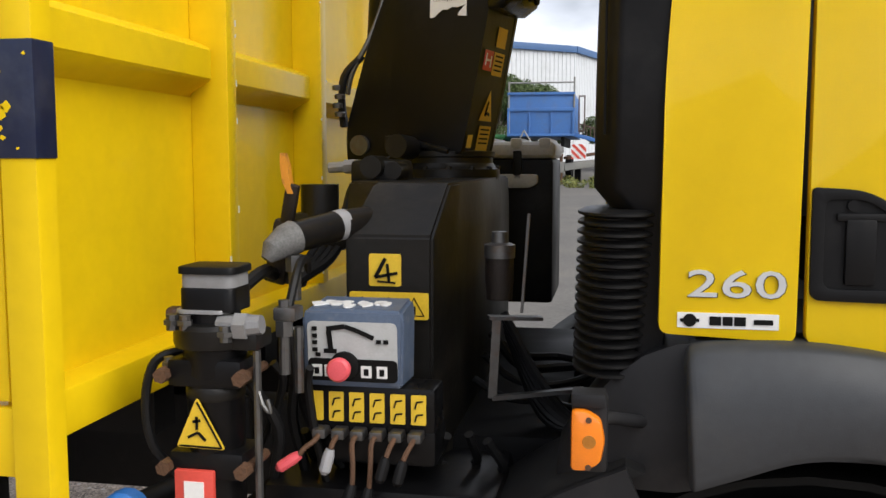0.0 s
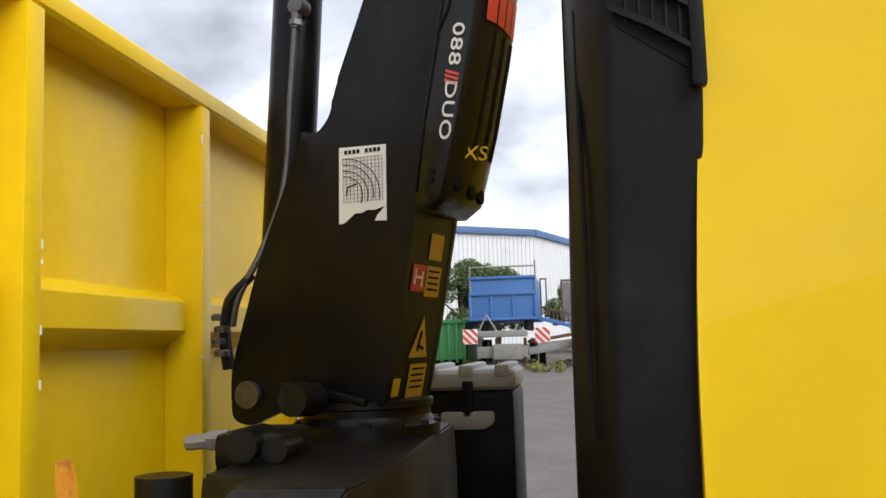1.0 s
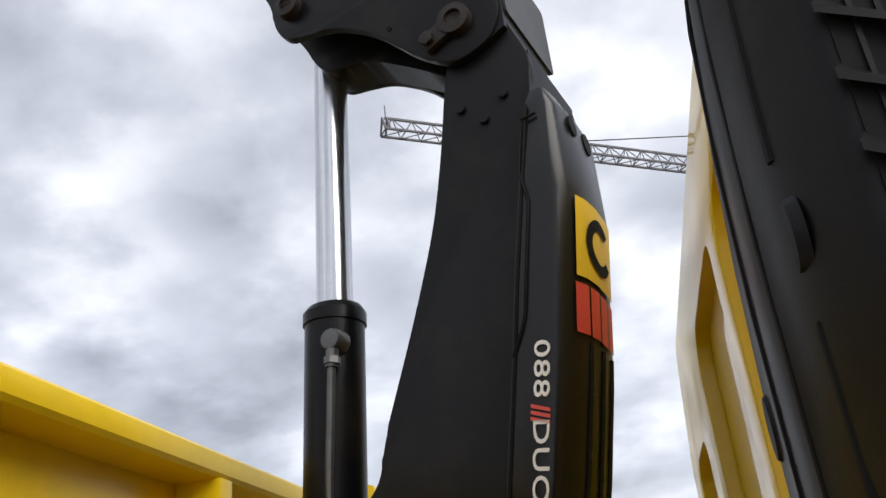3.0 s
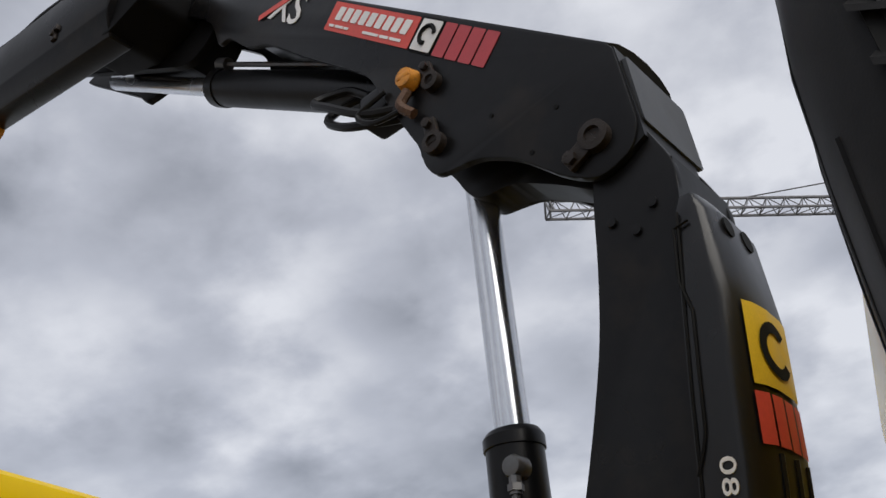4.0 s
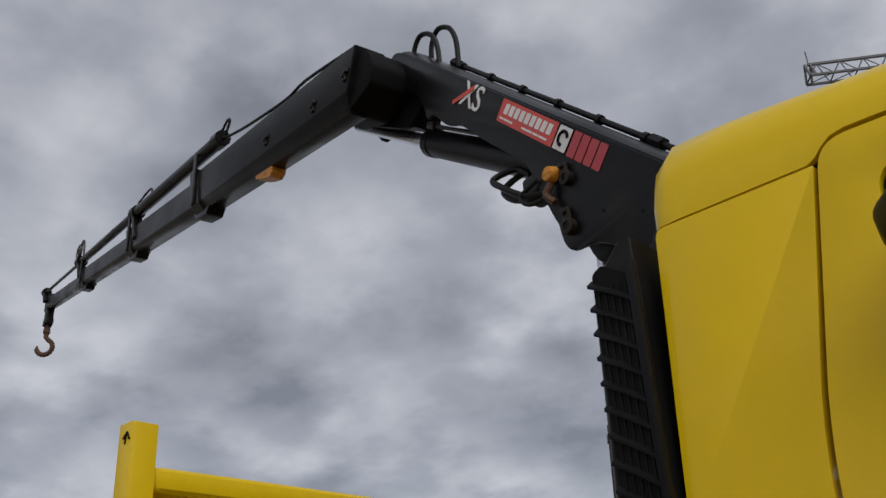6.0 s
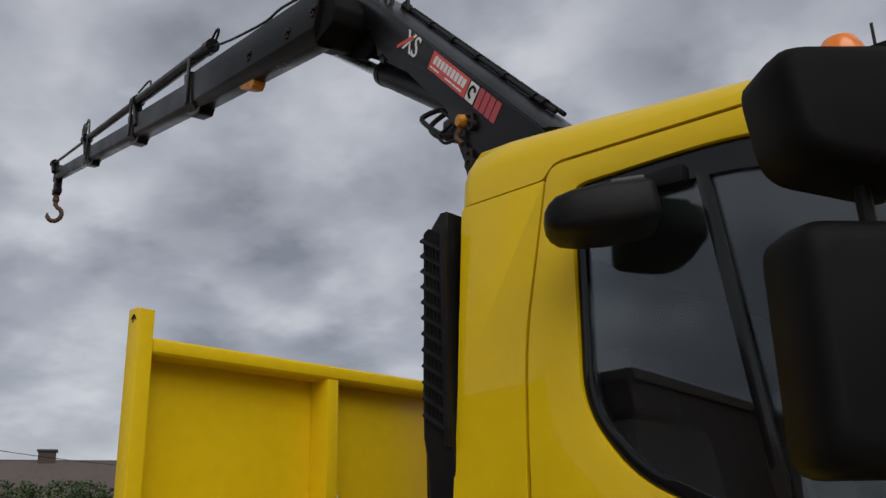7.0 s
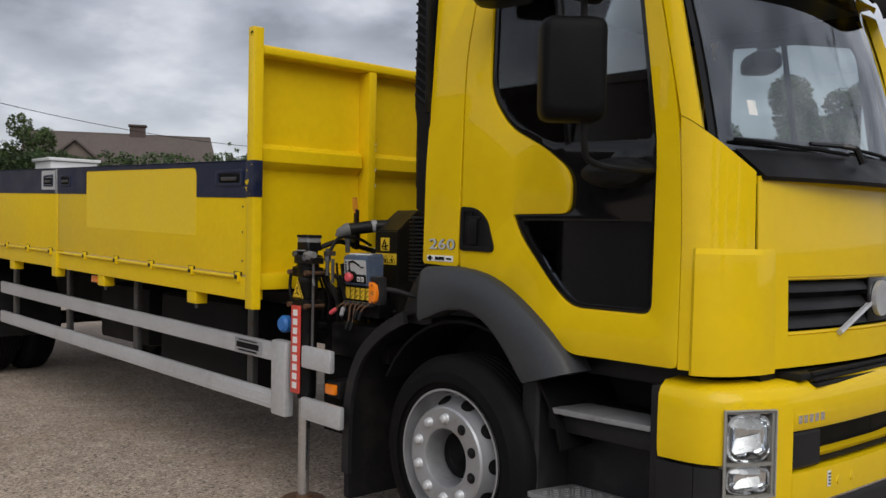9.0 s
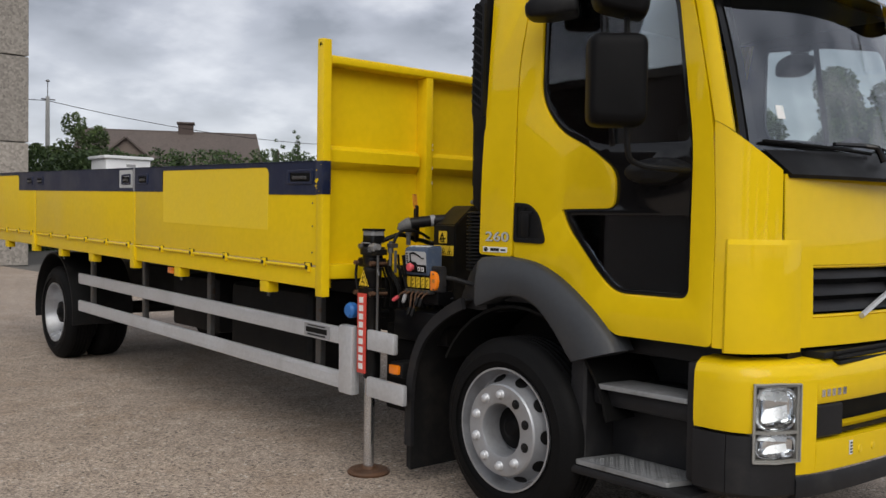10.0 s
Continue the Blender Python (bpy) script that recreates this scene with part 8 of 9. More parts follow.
def build_gap_things():
    # transport lock lever with an orange tip
    lk = thing("lock_lever", (0.25, 0.45, 1.40), "black transport lock lever with a worn orange tip", "lever")
    bm = B()
    beam(bm, (0.215, 0.48, 1.38), (0.252, 0.46, 1.52), 0.05, 0.03, 0.008, up=(0, 1, 0))
    beam(bm, (0.25, 0.46, 1.50), (0.276, 0.44, 1.60), 0.03, 0.02, 0.006, up=(0, 1, 0))
    part("arm", bm, DARK_RUST, lk)
    bm = B()
    rings = [[(x - w, 0.43, z), (x + w, 0.43, z), (x + w, 0.455, z), (x - w, 0.455, z)] for x, z, w in ((0.272, 1.580, 0.006), (0.262, 1.605, 0.008), (0.257, 1.645, 0.008), (0.254, 1.668, 0.004))]
    rings_loft(bm, rings)
    part("tip", bm, WORN_ORANGE, lk, "orange painted tip")
    # grey-fronted tube
    tb = thing("oil_filter_tube", (0.33, 0.45, 1.45), "black filter canister with a grey cap and label", "filter")
    bm = B()
    tube(bm, [(0.292, 0.37, 1.488), (0.36, 0.50, 1.508), (0.47, 0.66, 1.52)], 0.034, 20)
    part("body", bm, CRANE_BLACK, tb)
    bm = B()
    tube(bm, [(0.258, 0.320, 1.448), (0.268, 0.330, 1.466), (0.288, 0.362, 1.486), (0.297, 0.377, 1.490)], [0.012, 0.026, 0.035, 0.037], 20)
    part("cap", bm, paint("dusty_cap", (0.13, 0.128, 0.124), 0.7, var=0.4, scale=14, dirt=(0.05, 0.045, 0.04), dirt_amount=0.7, dirt_scale=20), tb, "dusty grey end cap")
    bm = B()
    tube(bm, [(0.352, 0.487, 1.506), (0.366, 0.512, 1.510)], 0.0350, 20, False)
    part("label", bm, GREY_FILM, tb)
    bm = B()
    tube(bm, [(0.305, 0.36, 1.36), (0.305, 0.36, 1.45)], 0.014, 8)
    tube(bm, [(0.305, 0.36, 1.42), (0.305, 0.36, 1.455)], 0.02, 8)
    part("pipe", bm, STEEL, tb)
    # hoses behind the controls
    hs = thing("hose_bundle", (0.35, 0.6, 1.2), "tangle of black hydraulic hoses in the gap", "hoses")
    random.seed(5)
    for k in range(10):
        x, y = 0.30 + 0.045 * k, 0.42 + 0.02 * (k % 3)
        bm = B()
        tube(bm, smooth_line([(x, y, 1.06), (x + random.uniform(-0.04, 0.04), y + 0.05, 0.98), (x + 0.1 * random.uniform(-1, 1), y + 0.12, 0.95), (x + 0.15 * random.uniform(-1, 1), y + 0.3, 1.0)], 4), 0.011, 7)
        part("hose", bm, HOSE, hs)
    for k in range(5):
        bm = B()
        tube(bm, smooth_line([(0.70, 0.75 + 0.03 * k, 1.28 - 0.02 * k), (0.80, 0.70, 1.12 - 0.02 * k), (0.90, 0.66, 1.04), (0.98, 0.62, 1.16 + 0.02 * k), (1.05, 0.60, 1.3)], 5), 0.011, 7)
        part("hose", bm, HOSE, hs)
    for k in range(9):
        x, y = 0.13 + 0.03 * k, 0.26 + 0.03 * (k % 4)
        bm = B()
        tube(bm, smooth_line([(x, y, 1.30 - 0.03 * (k % 3)), (x + random.uniform(-0.04, 0.04), y + 0.02, 1.2), (x + random.uniform(-0.05, 0.05), y + 0.05, 1.1), (x + 0.05 * random.uniform(-1, 1), y + 0.08, 0.98)], 4), random.choice((0.007, 0.009, 0.012)), 7)
        part("hose", bm, HOSE, hs)
    for k in range(4):
        bm = B()
        tube(bm, smooth_line([(0.22, 0.60, 1.36), (0.20 + 0.02 * k, 0.8, 1.42), (0.24, 1.0, 1.52 + 0.015 * k), (0.26, 1.1, 1.62)], 5), 0.012, 7)
        part("hose", bm, HOSE, hs)
    for k in range(4):
        y = 0.80 + 0.16 * k
        bm = B()
        tube(bm, smooth_line([(0.62, y, 1.10 + 0.03 * (k % 3)), (0.70, y + random.uniform(-0.05, 0.05), 1.06), (0.80, y + random.uniform(-0.1, 0.1), 1.045), (0.92, y + random.uniform(-0.1, 0.1), 1.07), (1.0, y - 0.1, 1.20)], 5), random.choice((0.010, 0.013, 0.016)), 7)
        part("hose", bm, HOSE, hs)
    # filter bowl with bracket beside the crane base
    fb = thing("filter_bowl", (0.735, 0.62, 1.3), "brown filter bowl on a steel bracket", "filter")
    bm = B()
    lathe(bm, [(0.0, 0), (0.03, 0.004), (0.033, 0.05), (0.033, 0.10), (0.0, 0.10)], (0.705, 0.62, 1.33), "z", 18)
    part("bowl", bm, DARK_RUST, fb)
    bm = B()
    lathe(bm, [(0.0, 0.10), (0.036, 0.10), (0.036, 0.13), (0.02, 0.135), (0.018, 0.16), (0.0, 0.16)], (0.705, 0.62, 1.33), "z", 18)
    part("head", bm, STEEL, fb)
    bm = B()
    beam(bm, (0.755, 0.64, 1.30), (0.77, 0.64, 1.53), 0.012, 0.006)
    beam(bm, (0.68, 0.62, 1.29), (0.80, 0.66, 1.285), 0.03, 0.008)
    beam(bm, (0.69, 0.62, 1.10), (0.70, 0.62, 1.29), 0.008, 0.02)
    beam(bm, (0.745, 0.62, 1.10), (0.745, 0.62, 1.29), 0.008, 0.02)
    beam(bm, (0.69, 0.62, 1.10), (0.90, 0.66, 1.12), 0.02, 0.01)
    part("bracket", bm, STEEL, fb, "worn steel bracket")
    # storage box on the far side
    tbx = thing("storage_box", (0.61, 2.2, 1.2), "black plastic storage box with a grey ribbed lid", "box")
    bm = B()
    box(bm, (0.455, 2.06, 1.10), (0.735, 2.50, 1.66), 0.02)
    part("body", bm, PLASTIC, tbx)
    bm = B()
    box(bm, (0.440, 2.05, 1.66), (0.742, 2.51, 1.725), 0.03, 3)
    for x in (0.48, 0.59, 0.70):
        box(bm, (x - 0.022, 2.045, 1.70), (x + 0.022, 2.50, 1.738), 0.010)
    lid = part("lid", bm, paint("grey_lid_plastic", (0.38, 0.385, 0.39), 0.5, var=0.15, scale=8), tbx, "weathered grey lid")
    bm = B()
    box(bm, (0.52, 2.035, 1.555), (0.67, 2.062, 1.60), 0.008)
    box(bm, (0.58, 2.03, 1.58), (0.612, 2.06, 1.69), 0.006)
    part("catch", bm, PLASTIC, tbx, "black rubber lid catch")
    bm = B()
    slab(bm, fillet([(0.515, 1.60), (0.675, 1.60), (0.675, 1.565), (0.645, 1.548), (0.545, 1.548), (0.515, 1.565)], 0.012), [], xz(2.030), 0.02, 0.004)
    part("handle", bm, lid.data.materials[0], tbx, "grey moulded handle lip")
    # blue tank cap
    cp = thing("tank_cap", (0.02, 0.15, 0.93), "bright blue plastic tank cap", "cap")
    bm = B()
    lathe(bm, [(0.0, -0.03), (0.035, -0.028), (0.048, -0.012), (0.048, 0.02), (0.03, 0.03)], (0.02, 0.15, 0.955), "y", 14)
    part("cap", bm, paint("blue_plastic", (0.03, 0.16, 0.48), 0.45, var=0.15, scale=20), cp)
    bm = B()
    tube(bm, [(0.02, 0.165, 0.955), (0.02, 0.42, 0.92)], 0.03, 12)
    part("neck", bm, CHASSIS, cp)
    # rear lamp on the guard end
    lp = thing("side_lamp", (0.44, 0.17, 0.63), "small amber side lamp behind the guard", "lamp")
    bm = B()
    box(bm, (0.40, 0.15, 0.62), (0.485, 0.175, 0.675), 0.01)
    part("lens", bm, ORANGE, lp)
    bm = B()
    box(bm, (0.39, 0.172, 0.60), (0.50, 0.30, 0.69), 0.01)
    part("foot", bm, CHASSIS, lp)


build_gap_things()

# ---- surroundings: materials ----
HALL_WHITE = paint("white_cladding", (0.62, 0.64, 0.66), 0.45, var=0.05, scale=0.3, dirt=(0.40, 0.41, 0.40), dirt_amount=0.35, dirt_scale=0.7)
HALL_BLUE = paint("blue_eave_paint", (0.06, 0.13, 0.28), 0.45, var=0.1, scale=0.5)
TRAILER_BLUE = paint("faded_blue_paint", (0.055, 0.16, 0.42), 0.5, var=0.12, scale=1.2, dirt=(0.10, 0.13, 0.20), dirt_amount=0.5, dirt_scale=2.5)
TRAILER_GREY = paint("dirty_white_steel", (0.24, 0.24, 0.225), 0.6, var=0.15, scale=2, dirt=(0.16, 0.12, 0.08), dirt_amount=0.7, dirt_scale=3)
CONTAINER_GREEN = paint("green_container_paint", (0.035, 0.20, 0.055), 0.55, var=0.12, scale=1.0, dirt=(0.10, 0.09, 0.05), dirt_amount=0.4, dirt_scale=2)
MESH_RUST = paint("rusty_ramp_mesh", (0.11, 0.075, 0.055), 0.8, var=0.3, scale=6)
TILE = paint("brown_roof_tiles", (0.105, 0.083, 0.073), 0.75, var=0.25, scale=0.8, dirt=(0.06, 0.05, 0.04), dirt_amount=0.5, dirt_scale=2)
BRICK = paint("house_brick", (0.175, 0.14, 0.12), 0.85, var=0.2, scale=2.5, bump=0.2, bump_scale=20)
DARK_BRICK = paint("dark_yard_brick", (0.075, 0.055, 0.048), 0.85, var=0.25, scale=1.2, bump=0.2, bump_scale=20)
CRANE_GREY = paint("weathered_crane_grey", (0.10, 0.10, 0.105), 0.6, var=0.15, scale=1)
POLE_GREY = paint("pole_concrete", (0.38, 0.38, 0.37), 0.8, var=0.15, scale=4)
BARK = paint("bark", (0.07, 0.052, 0.038), 0.9, var=0.3, scale=8, bump=0.5, bump_scale=30)
VAN_WHITE = paint("white_box_panel", (0.70, 0.71, 0.72), 0.4, var=0.05, scale=1)
VAN_GREEN = paint("grey_green_paint", (0.10, 0.15, 0.13), 0.4, var=0.1, scale=1)


def pebble():
    m, nt, b = nodes_of("pebble_concrete")
    n, l = nt.nodes.new, nt.links.new
    tc, oi = n("ShaderNodeTexCoord"), n("ShaderNodeObjectInfo")
    vo, no = n("ShaderNodeTexVoronoi"), n("ShaderNodeTexNoise")
    vo.inputs["Scale"].default_value = 16.0
    no.inputs["Scale"].default_value, no.inputs["Detail"].default_value = 0.8, 6.0
    l(tc.outputs["Object"], vo.inputs["Vector"]); l(tc.outputs["Object"], no.inputs["Vector"])
    bw = n("ShaderNodeRGBToBW"); l(vo.outputs["Color"], bw.inputs[0])
    r = n("ShaderNodeMapRange"); r.inputs[3].default_value, r.inputs[4].default_value = 0.62, 1.25
    l(bw.outputs[0], r.inputs[0])
    r2 = n("ShaderNodeMapRange"); r2.inputs[3].default_value, r2.inputs[4].default_value = 0.80, 1.15
    l(oi.outputs["Random"], r2.inputs[0])
    mul = n("ShaderNodeMath"); mul.operation = "MULTIPLY"; l(r.outputs[0], mul.inputs[0]); l(r2.outputs[0], mul.inputs[1])
    r3 = n("ShaderNodeMapRange"); r3.inputs[3].default_value, r3.inputs[4].default_value = 0.85, 1.15
    l(no.outputs[0], r3.inputs[0])
    mul2 = n("ShaderNodeMath"); mul2.operation = "MULTIPLY"; l(mul.outputs[0], mul2.inputs[0]); l(r3.outputs[0], mul2.inputs[1])
    mx = n("ShaderNodeMix"); mx.data_type, mx.blend_type = "RGBA", "MULTIPLY"
    mx.inputs[0].default_value = 1.0
    mx.inputs[6].default_value = (0.33, 0.30, 0.265, 1)
    l(mul2.outputs[0], mx.inputs[7]); l(mx.outputs[2], b.inputs["Base Color"])
    b.inputs["Roughness"].default_value = 0.9
    bp = n("ShaderNodeBump"); bp.inputs["Strength"].default_value, bp.inputs["Distance"].default_value = 0.6, 0.01
    l(vo.outputs["Distance"], bp.inputs["Height"]); l(bp.outputs[0], b.inputs["Normal"])
    return m


PEBBLE = pebble()


def leafage(name, dark, light):
    m, nt, b = nodes_of(name)
    n, l = nt.nodes.new, nt.links.new
    g = n("ShaderNodeNewGeometry")
    ramp = n("ShaderNodeValToRGB")
    ramp.color_ramp.elements[0].color, ramp.color_ramp.elements[1].color = (*dark, 1), (*light, 1)
    l(g.outputs["Random Per Island"], ramp.inputs[0]); l(ramp.outputs[0], b.inputs["Base Color"])
    b.inputs["Roughness"].default_value = 0.6
    b.inputs["Transmission Weight"].default_value = 0.0
    return m


LEAF = leafage("broad_leaves", (0.030, 0.058, 0.014), (0.11, 0.16, 0.045))
NEEDLE = leafage("hedge_foliage", (0.018, 0.042, 0.010), (0.075, 0.12, 0.034))
WEED = leafage("weeds", (0.06, 0.09, 0.02), (0.22, 0.22, 0.05))


def leaf(verts, faces, c, size, rnd):
    """One bent leaf: two triangles folded along the middle."""
    a = Vector((rnd.gauss(0, 1), rnd.gauss(0, 1), rnd.gauss(0, 0.6))).normalized()
    s = a.orthogonal().normalized()
    s = s * math.cos(1.3 * rnd.random()) + a.cross(s) * math.sin(1.3 * rnd.random())
    k = len(verts)
    verts += [c - a * size, c + s * size * 0.45, c + a * size, c - s * size * 0.45 + Vector((0, 0, size * 0.25))]
    faces += [(k, k + 1, k + 2), (k, k + 2, k + 3)]


def leaf_mesh(name, spots, size, n, rnd, mat, parent=None):
    """Leaves scattered through round clumps (centre, radius)."""
    verts, faces = [], []
    total = sum(r * r for _, r in spots)
    for c, r in spots:
        for _ in range(max(6, int(n * r * r / total))):
            d = Vector((rnd.gauss(0, 1), rnd.gauss(0, 1), rnd.gauss(0, 1))).normalized()
            leaf(verts, faces, Vector(c) + d * r * (0.45 + 0.6 * rnd.random() ** 0.6), size * rnd.uniform(0.6, 1.3), rnd)
    ob = new(name, bpy.data.meshes.new(name))
    ob.data.from_pydata([tuple(v) for v in verts], [], faces)
    ob.data.materials.append(mat)
    return ob


def tree(x, y, h, w, seed, label, leaves=9000, leaf_size=0.16, mat=None, group=""):
    rnd = random.Random(seed)
    z0 = rise(y)
    t = thing("tree", (x, y, z0), label, "tree", group)
    bm = B()
    tube(bm, smooth_line([(x, y, z0 - 0.1), (x + 0.1, y, z0 + h * 0.25), (x - 0.05, y + 0.1, z0 + h * 0.55), (x, y, z0 + h * 0.85)], 3), [0.16 * w / 3 * (1 - 0.085 * k) for k in range(10)], 8)
    part("trunk", bm, BARK, t)
    spots = []
    for k in range(16):
        a, v = rnd.uniform(0, 6.28), rnd.random()
        r = w * 0.5 * (0.35 + 0.65 * math.sin(math.pi * min(1, 0.25 + 0.75 * v))) * rnd.uniform(0.6, 1.0)
        c = Vector((x + r * math.cos(a), y + r * math.sin(a), z0 + h * (0.33 + 0.62 * v)))
        spots.append((c, w * rnd.uniform(0.13, 0.22)))
        if k < 7:
            bm = B()
            s = Vector((x, y, z0 + h * (0.22 + 0.35 * v)))
            tube(bm, [s, s.lerp(c, 0.5) + Vector((0, 0, 0.15)), c], [0.06, 0.04, 0.015], 6)
            part("limb", bm, BARK, t)
    ob = leaf_mesh("crown", spots, leaf_size, leaves, rnd, mat or LEAF)
    ob.parent = t
    ob.matrix_parent_inverse = Matrix.Translation(-Vector(t.location))
    return t


# ---- hall ----
def build_hall():
    hall = thing("hall", (-1.45, 55, 1.6), "white corrugated metal hall with a dark blue eave trim", "building")
    def face(a, b, top_a, top_b, name):
        a, b = Vector((*a, 0)), Vector((*b, 0))
        L = (b - a).length
        d = (b - a) / L
        nrm = Vector((d.y, -d.x, 0))
        n = int(L / 0.30)
        bm = B()
        lo, hi = [], []
        for k in range(n + 1):
            for off, o in ((0.0, 0.0), (0.11, 0.0), (0.13, 0.035), (0.28, 0.035)):
                s = min(L, k * 0.30 + off)
                p = a + d * s - nrm * o
                lo.append(bm.verts.new((p.x, p.y, 0.6)))
                hi.append(bm.verts.new((p.x, p.y, top_a + (top_b - top_a) * s / L)))
        for k in range(len(lo) - 1):
            bm.faces.new((lo[k], lo[k + 1], hi[k + 1], hi[k]))
        w = part(name, bm, HALL_WHITE, hall, "white corrugated wall", angle=20)
        bm = B()
        beam(bm, a + nrm * 0.06 + Vector((0, 0, top_a + 0.05)), b + nrm * 0.06 + Vector((0, 0, top_b + 0.05)), 0.24, 0.40, 0.02)
        part("eave_trim", bm, HALL_BLUE, w, "dark blue eave trim")
        return d, nrm, a
    face((-8, 49.7), (-1.45, 55), 8.3, 8.3, "wall")
    d, nrm, a = face((-1.45, 55), (12.5, 99.3), 8.3, 8.3, "wall")
    for s in (12.0, 18.5, 27.0):
        bm = B()
        p = a + d * s + nrm * 0.10
        tube(bm, [(p.x, p.y, 0.8), (p.x, p.y, 8.2)], 0.06, 8)
        part("downpipe", bm, HALL_WHITE, hall)
    bm = B()
    p = a + d * 10.8 + nrm * 0.2
    box(bm, (p.x - 0.2, p.y - 0.2, 6.6), (p.x + 0.2, p.y + 0.2, 7.1), 0.05)
    part("wall_lamp", bm, TRAILER_GREY, hall, "small grey lamp under the eave")
    bm = B()
    bm.faces.new([bm.verts.new(p) for p in ((-8, 49.7, 8.5), (-1.45, 55, 8.5), (12.5, 99.3, 8.5), (-20, 110, 9.8))])
    part("roof", bm, TRAILER_GREY, hall)


build_hall()


def build_trailer():
    tr = thing("tipper_trailer", (-1.2, 33, rise(33)), "faded blue tipper body with a top rail on a trailer", "trailer")
    y = 33.0
    bm = B()
    box(bm, (-2.46, y, 2.55), (0.06, y + 5.5, 2.66), 0.02)
    part("body_floor", bm, TRAILER_BLUE, tr)
    bm = B()
    box(bm, (-2.44, y - 0.03, 2.62), (0.04, y + 0.03, 4.17), 0.01)
    tail = part("tailboard", bm, TRAILER_BLUE, tr, "blue tailboard with pressed panels")
    for x0, x1 in ((-2.46, -2.38), (-1.66, -1.60), (-0.84, -0.78), (-0.04, 0.06)):
        bm = B()
        box(bm, (x0, y - 0.09, 2.60), (x1, y - 0.03, 3.55), 0.01)
        part("stanchion", bm, TRAILER_BLUE, tail)
    for z0, z1 in ((3.50, 3.62), (4.10, 4.20), (2.58, 2.66)):
        bm = B()
        box(bm, (-2.46, y - 0.10, z0), (0.06, y - 0.03, z1), 0.01)
        part("cross_rail", bm, TRAILER_BLUE, tail)
    for x in (-2.45, -0.02):
        bm = B()
        box(bm, (x, y, 2.6), (x + 0.06, y + 5.5, 4.15), 0.01)
        part("side_wall", bm, TRAILER_BLUE, tr)
    for x in (-2.40, 0.03):
        bm = B()
        tube(bm, [(x, y - 0.05, 2.7), (x, y - 0.05, 4.75 if x > 0 else 4.6)], 0.035, 6)
        part("rail_post", bm, TRAILER_GREY, tr)
    bm = B()
    tube(bm, [(-2.42, y - 0.05, 4.55), (0.05, y - 0.05, 4.55)], 0.03, 6)
    part("top_rail", bm, TRAILER_GREY, tr, "thin steel rail over the body")
    for x in (-2.0, -0.4):
        bm = B()
        box(bm, (x - 0.07, y + 0.3, 2.2), (x + 0.07, y + 5.2, 2.55))
        part("frame_beam", bm, CHASSIS, tr)
    for x in (-2.1, -0.25):
        for yy in (y + 2.0, y + 3.3):
            bm = B()
            lathe(bm, [(0.0, 0), (0.25, 0), (0.45, 0.02), (0.48, 0.06), (0.48, 0.24), (0.0, 0.26)], (x - 0.12, yy, 1.40), "x", 20)
            part("wheel", bm, RUBBER, tr)
    # the lowered ramp with its side fence
    rp = thing("loading_ramp", (0.9, 33, 2.2), "blue loading ramp with rusty bars and an upright mesh gate", "ramp")
    bm = B()
    beam(bm, (0.06, y + 0.2, 2.62), (1.75, y + 0.2, 2.16), 0.30, 0.14, 0.01)
    part("ramp_beam", bm, TRAILER_BLUE, rp, "blue ramp beam")
    bm = B()
    beam(bm, (0.15, y + 0.6, 3.05), (1.62, y + 0.6, 2.62), 0.06, 0.06)
    part("top_bar", bm, MESH_RUST, rp)
    for k in range(11):
        bm = B()
        x = 0.2 + 0.14 * k
        tube(bm, [(x, y + 0.6, 2.60 - 0.27 * (x - 0.1)), (x, y + 0.6, 3.05 - 0.29 * (x - 0.15))], 0.022, 5)
        part("bar", bm, MESH_RUST, rp)
    bm = B()
    slab(bm, [(0.93, 2.45), (1.63, 2.45), (1.63, 4.05), (0.93, 4.05)], [[(1.0, 2.52), (1.56, 2.52), (1.56, 3.98), (1.0, 3.98)]], xz(y + 0.9), 0.06)
    gt = part("gate_frame", bm, MESH_RUST, rp, "rusty upright gate frame")
    bm = B()
    for k in range(18):
        box(bm, (0.99 + 0.031 * k, y + 0.92, 2.52), (1.002 + 0.031 * k, y + 0.935, 3.98))
    for k in range(46):
        box(bm, (1.0, y + 0.925, 2.53 + 0.031 * k), (1.56, y + 0.94, 2.548 + 0.031 * k))
    ms = part("gate_mesh", bm, TRAILER_GREY, gt, "grey wire mesh")
    tagged(ms, kind="stuff")
    bm = B()
    slab(bm, [(0.16, 2.75), (0.42, 2.75), (0.42, 4.1), (0.16, 4.1)], [[(0.21, 2.8), (0.37, 2.8), (0.37, 4.05), (0.21, 4.05)]], xz(y + 0.5), 0.06)
    part("gate_frame", bm, MESH_RUST, rp, "rusty upright gate frame")
    # low loader in front
    z = rise(31)
    ll = thing("low_loader", (-0.9, 31, z), "dirty white flat trailer with striped marker boards", "trailer")
    bm = B()
    box(bm, (-2.1, 31.4, 1.95), (-0.35, 33.4, 2.17), 0.03)
    part("deck", bm, TRAILER_GREY, ll, "weathered white trailer deck")
    bm = B()
    box(bm, (-2.05, 31.5, 1.22), (-0.25, 31.58, 1.62), 0.02)
    part("rear_skirt", bm, TRAILER_GREY, ll)
    bm = B()
    box(bm, (-1.45, 31.3, 1.16), (-0.45, 31.42, 1.70), 0.02)
    part("rear_box", bm, TRAILER_GREY, ll, "pale grey box at the trailer's rear")
    bm = B()
    beam(bm, (-0.25, 31.6, 1.42), (1.45, 32.4, 1.66), 0.12, 0.26, 0.02)
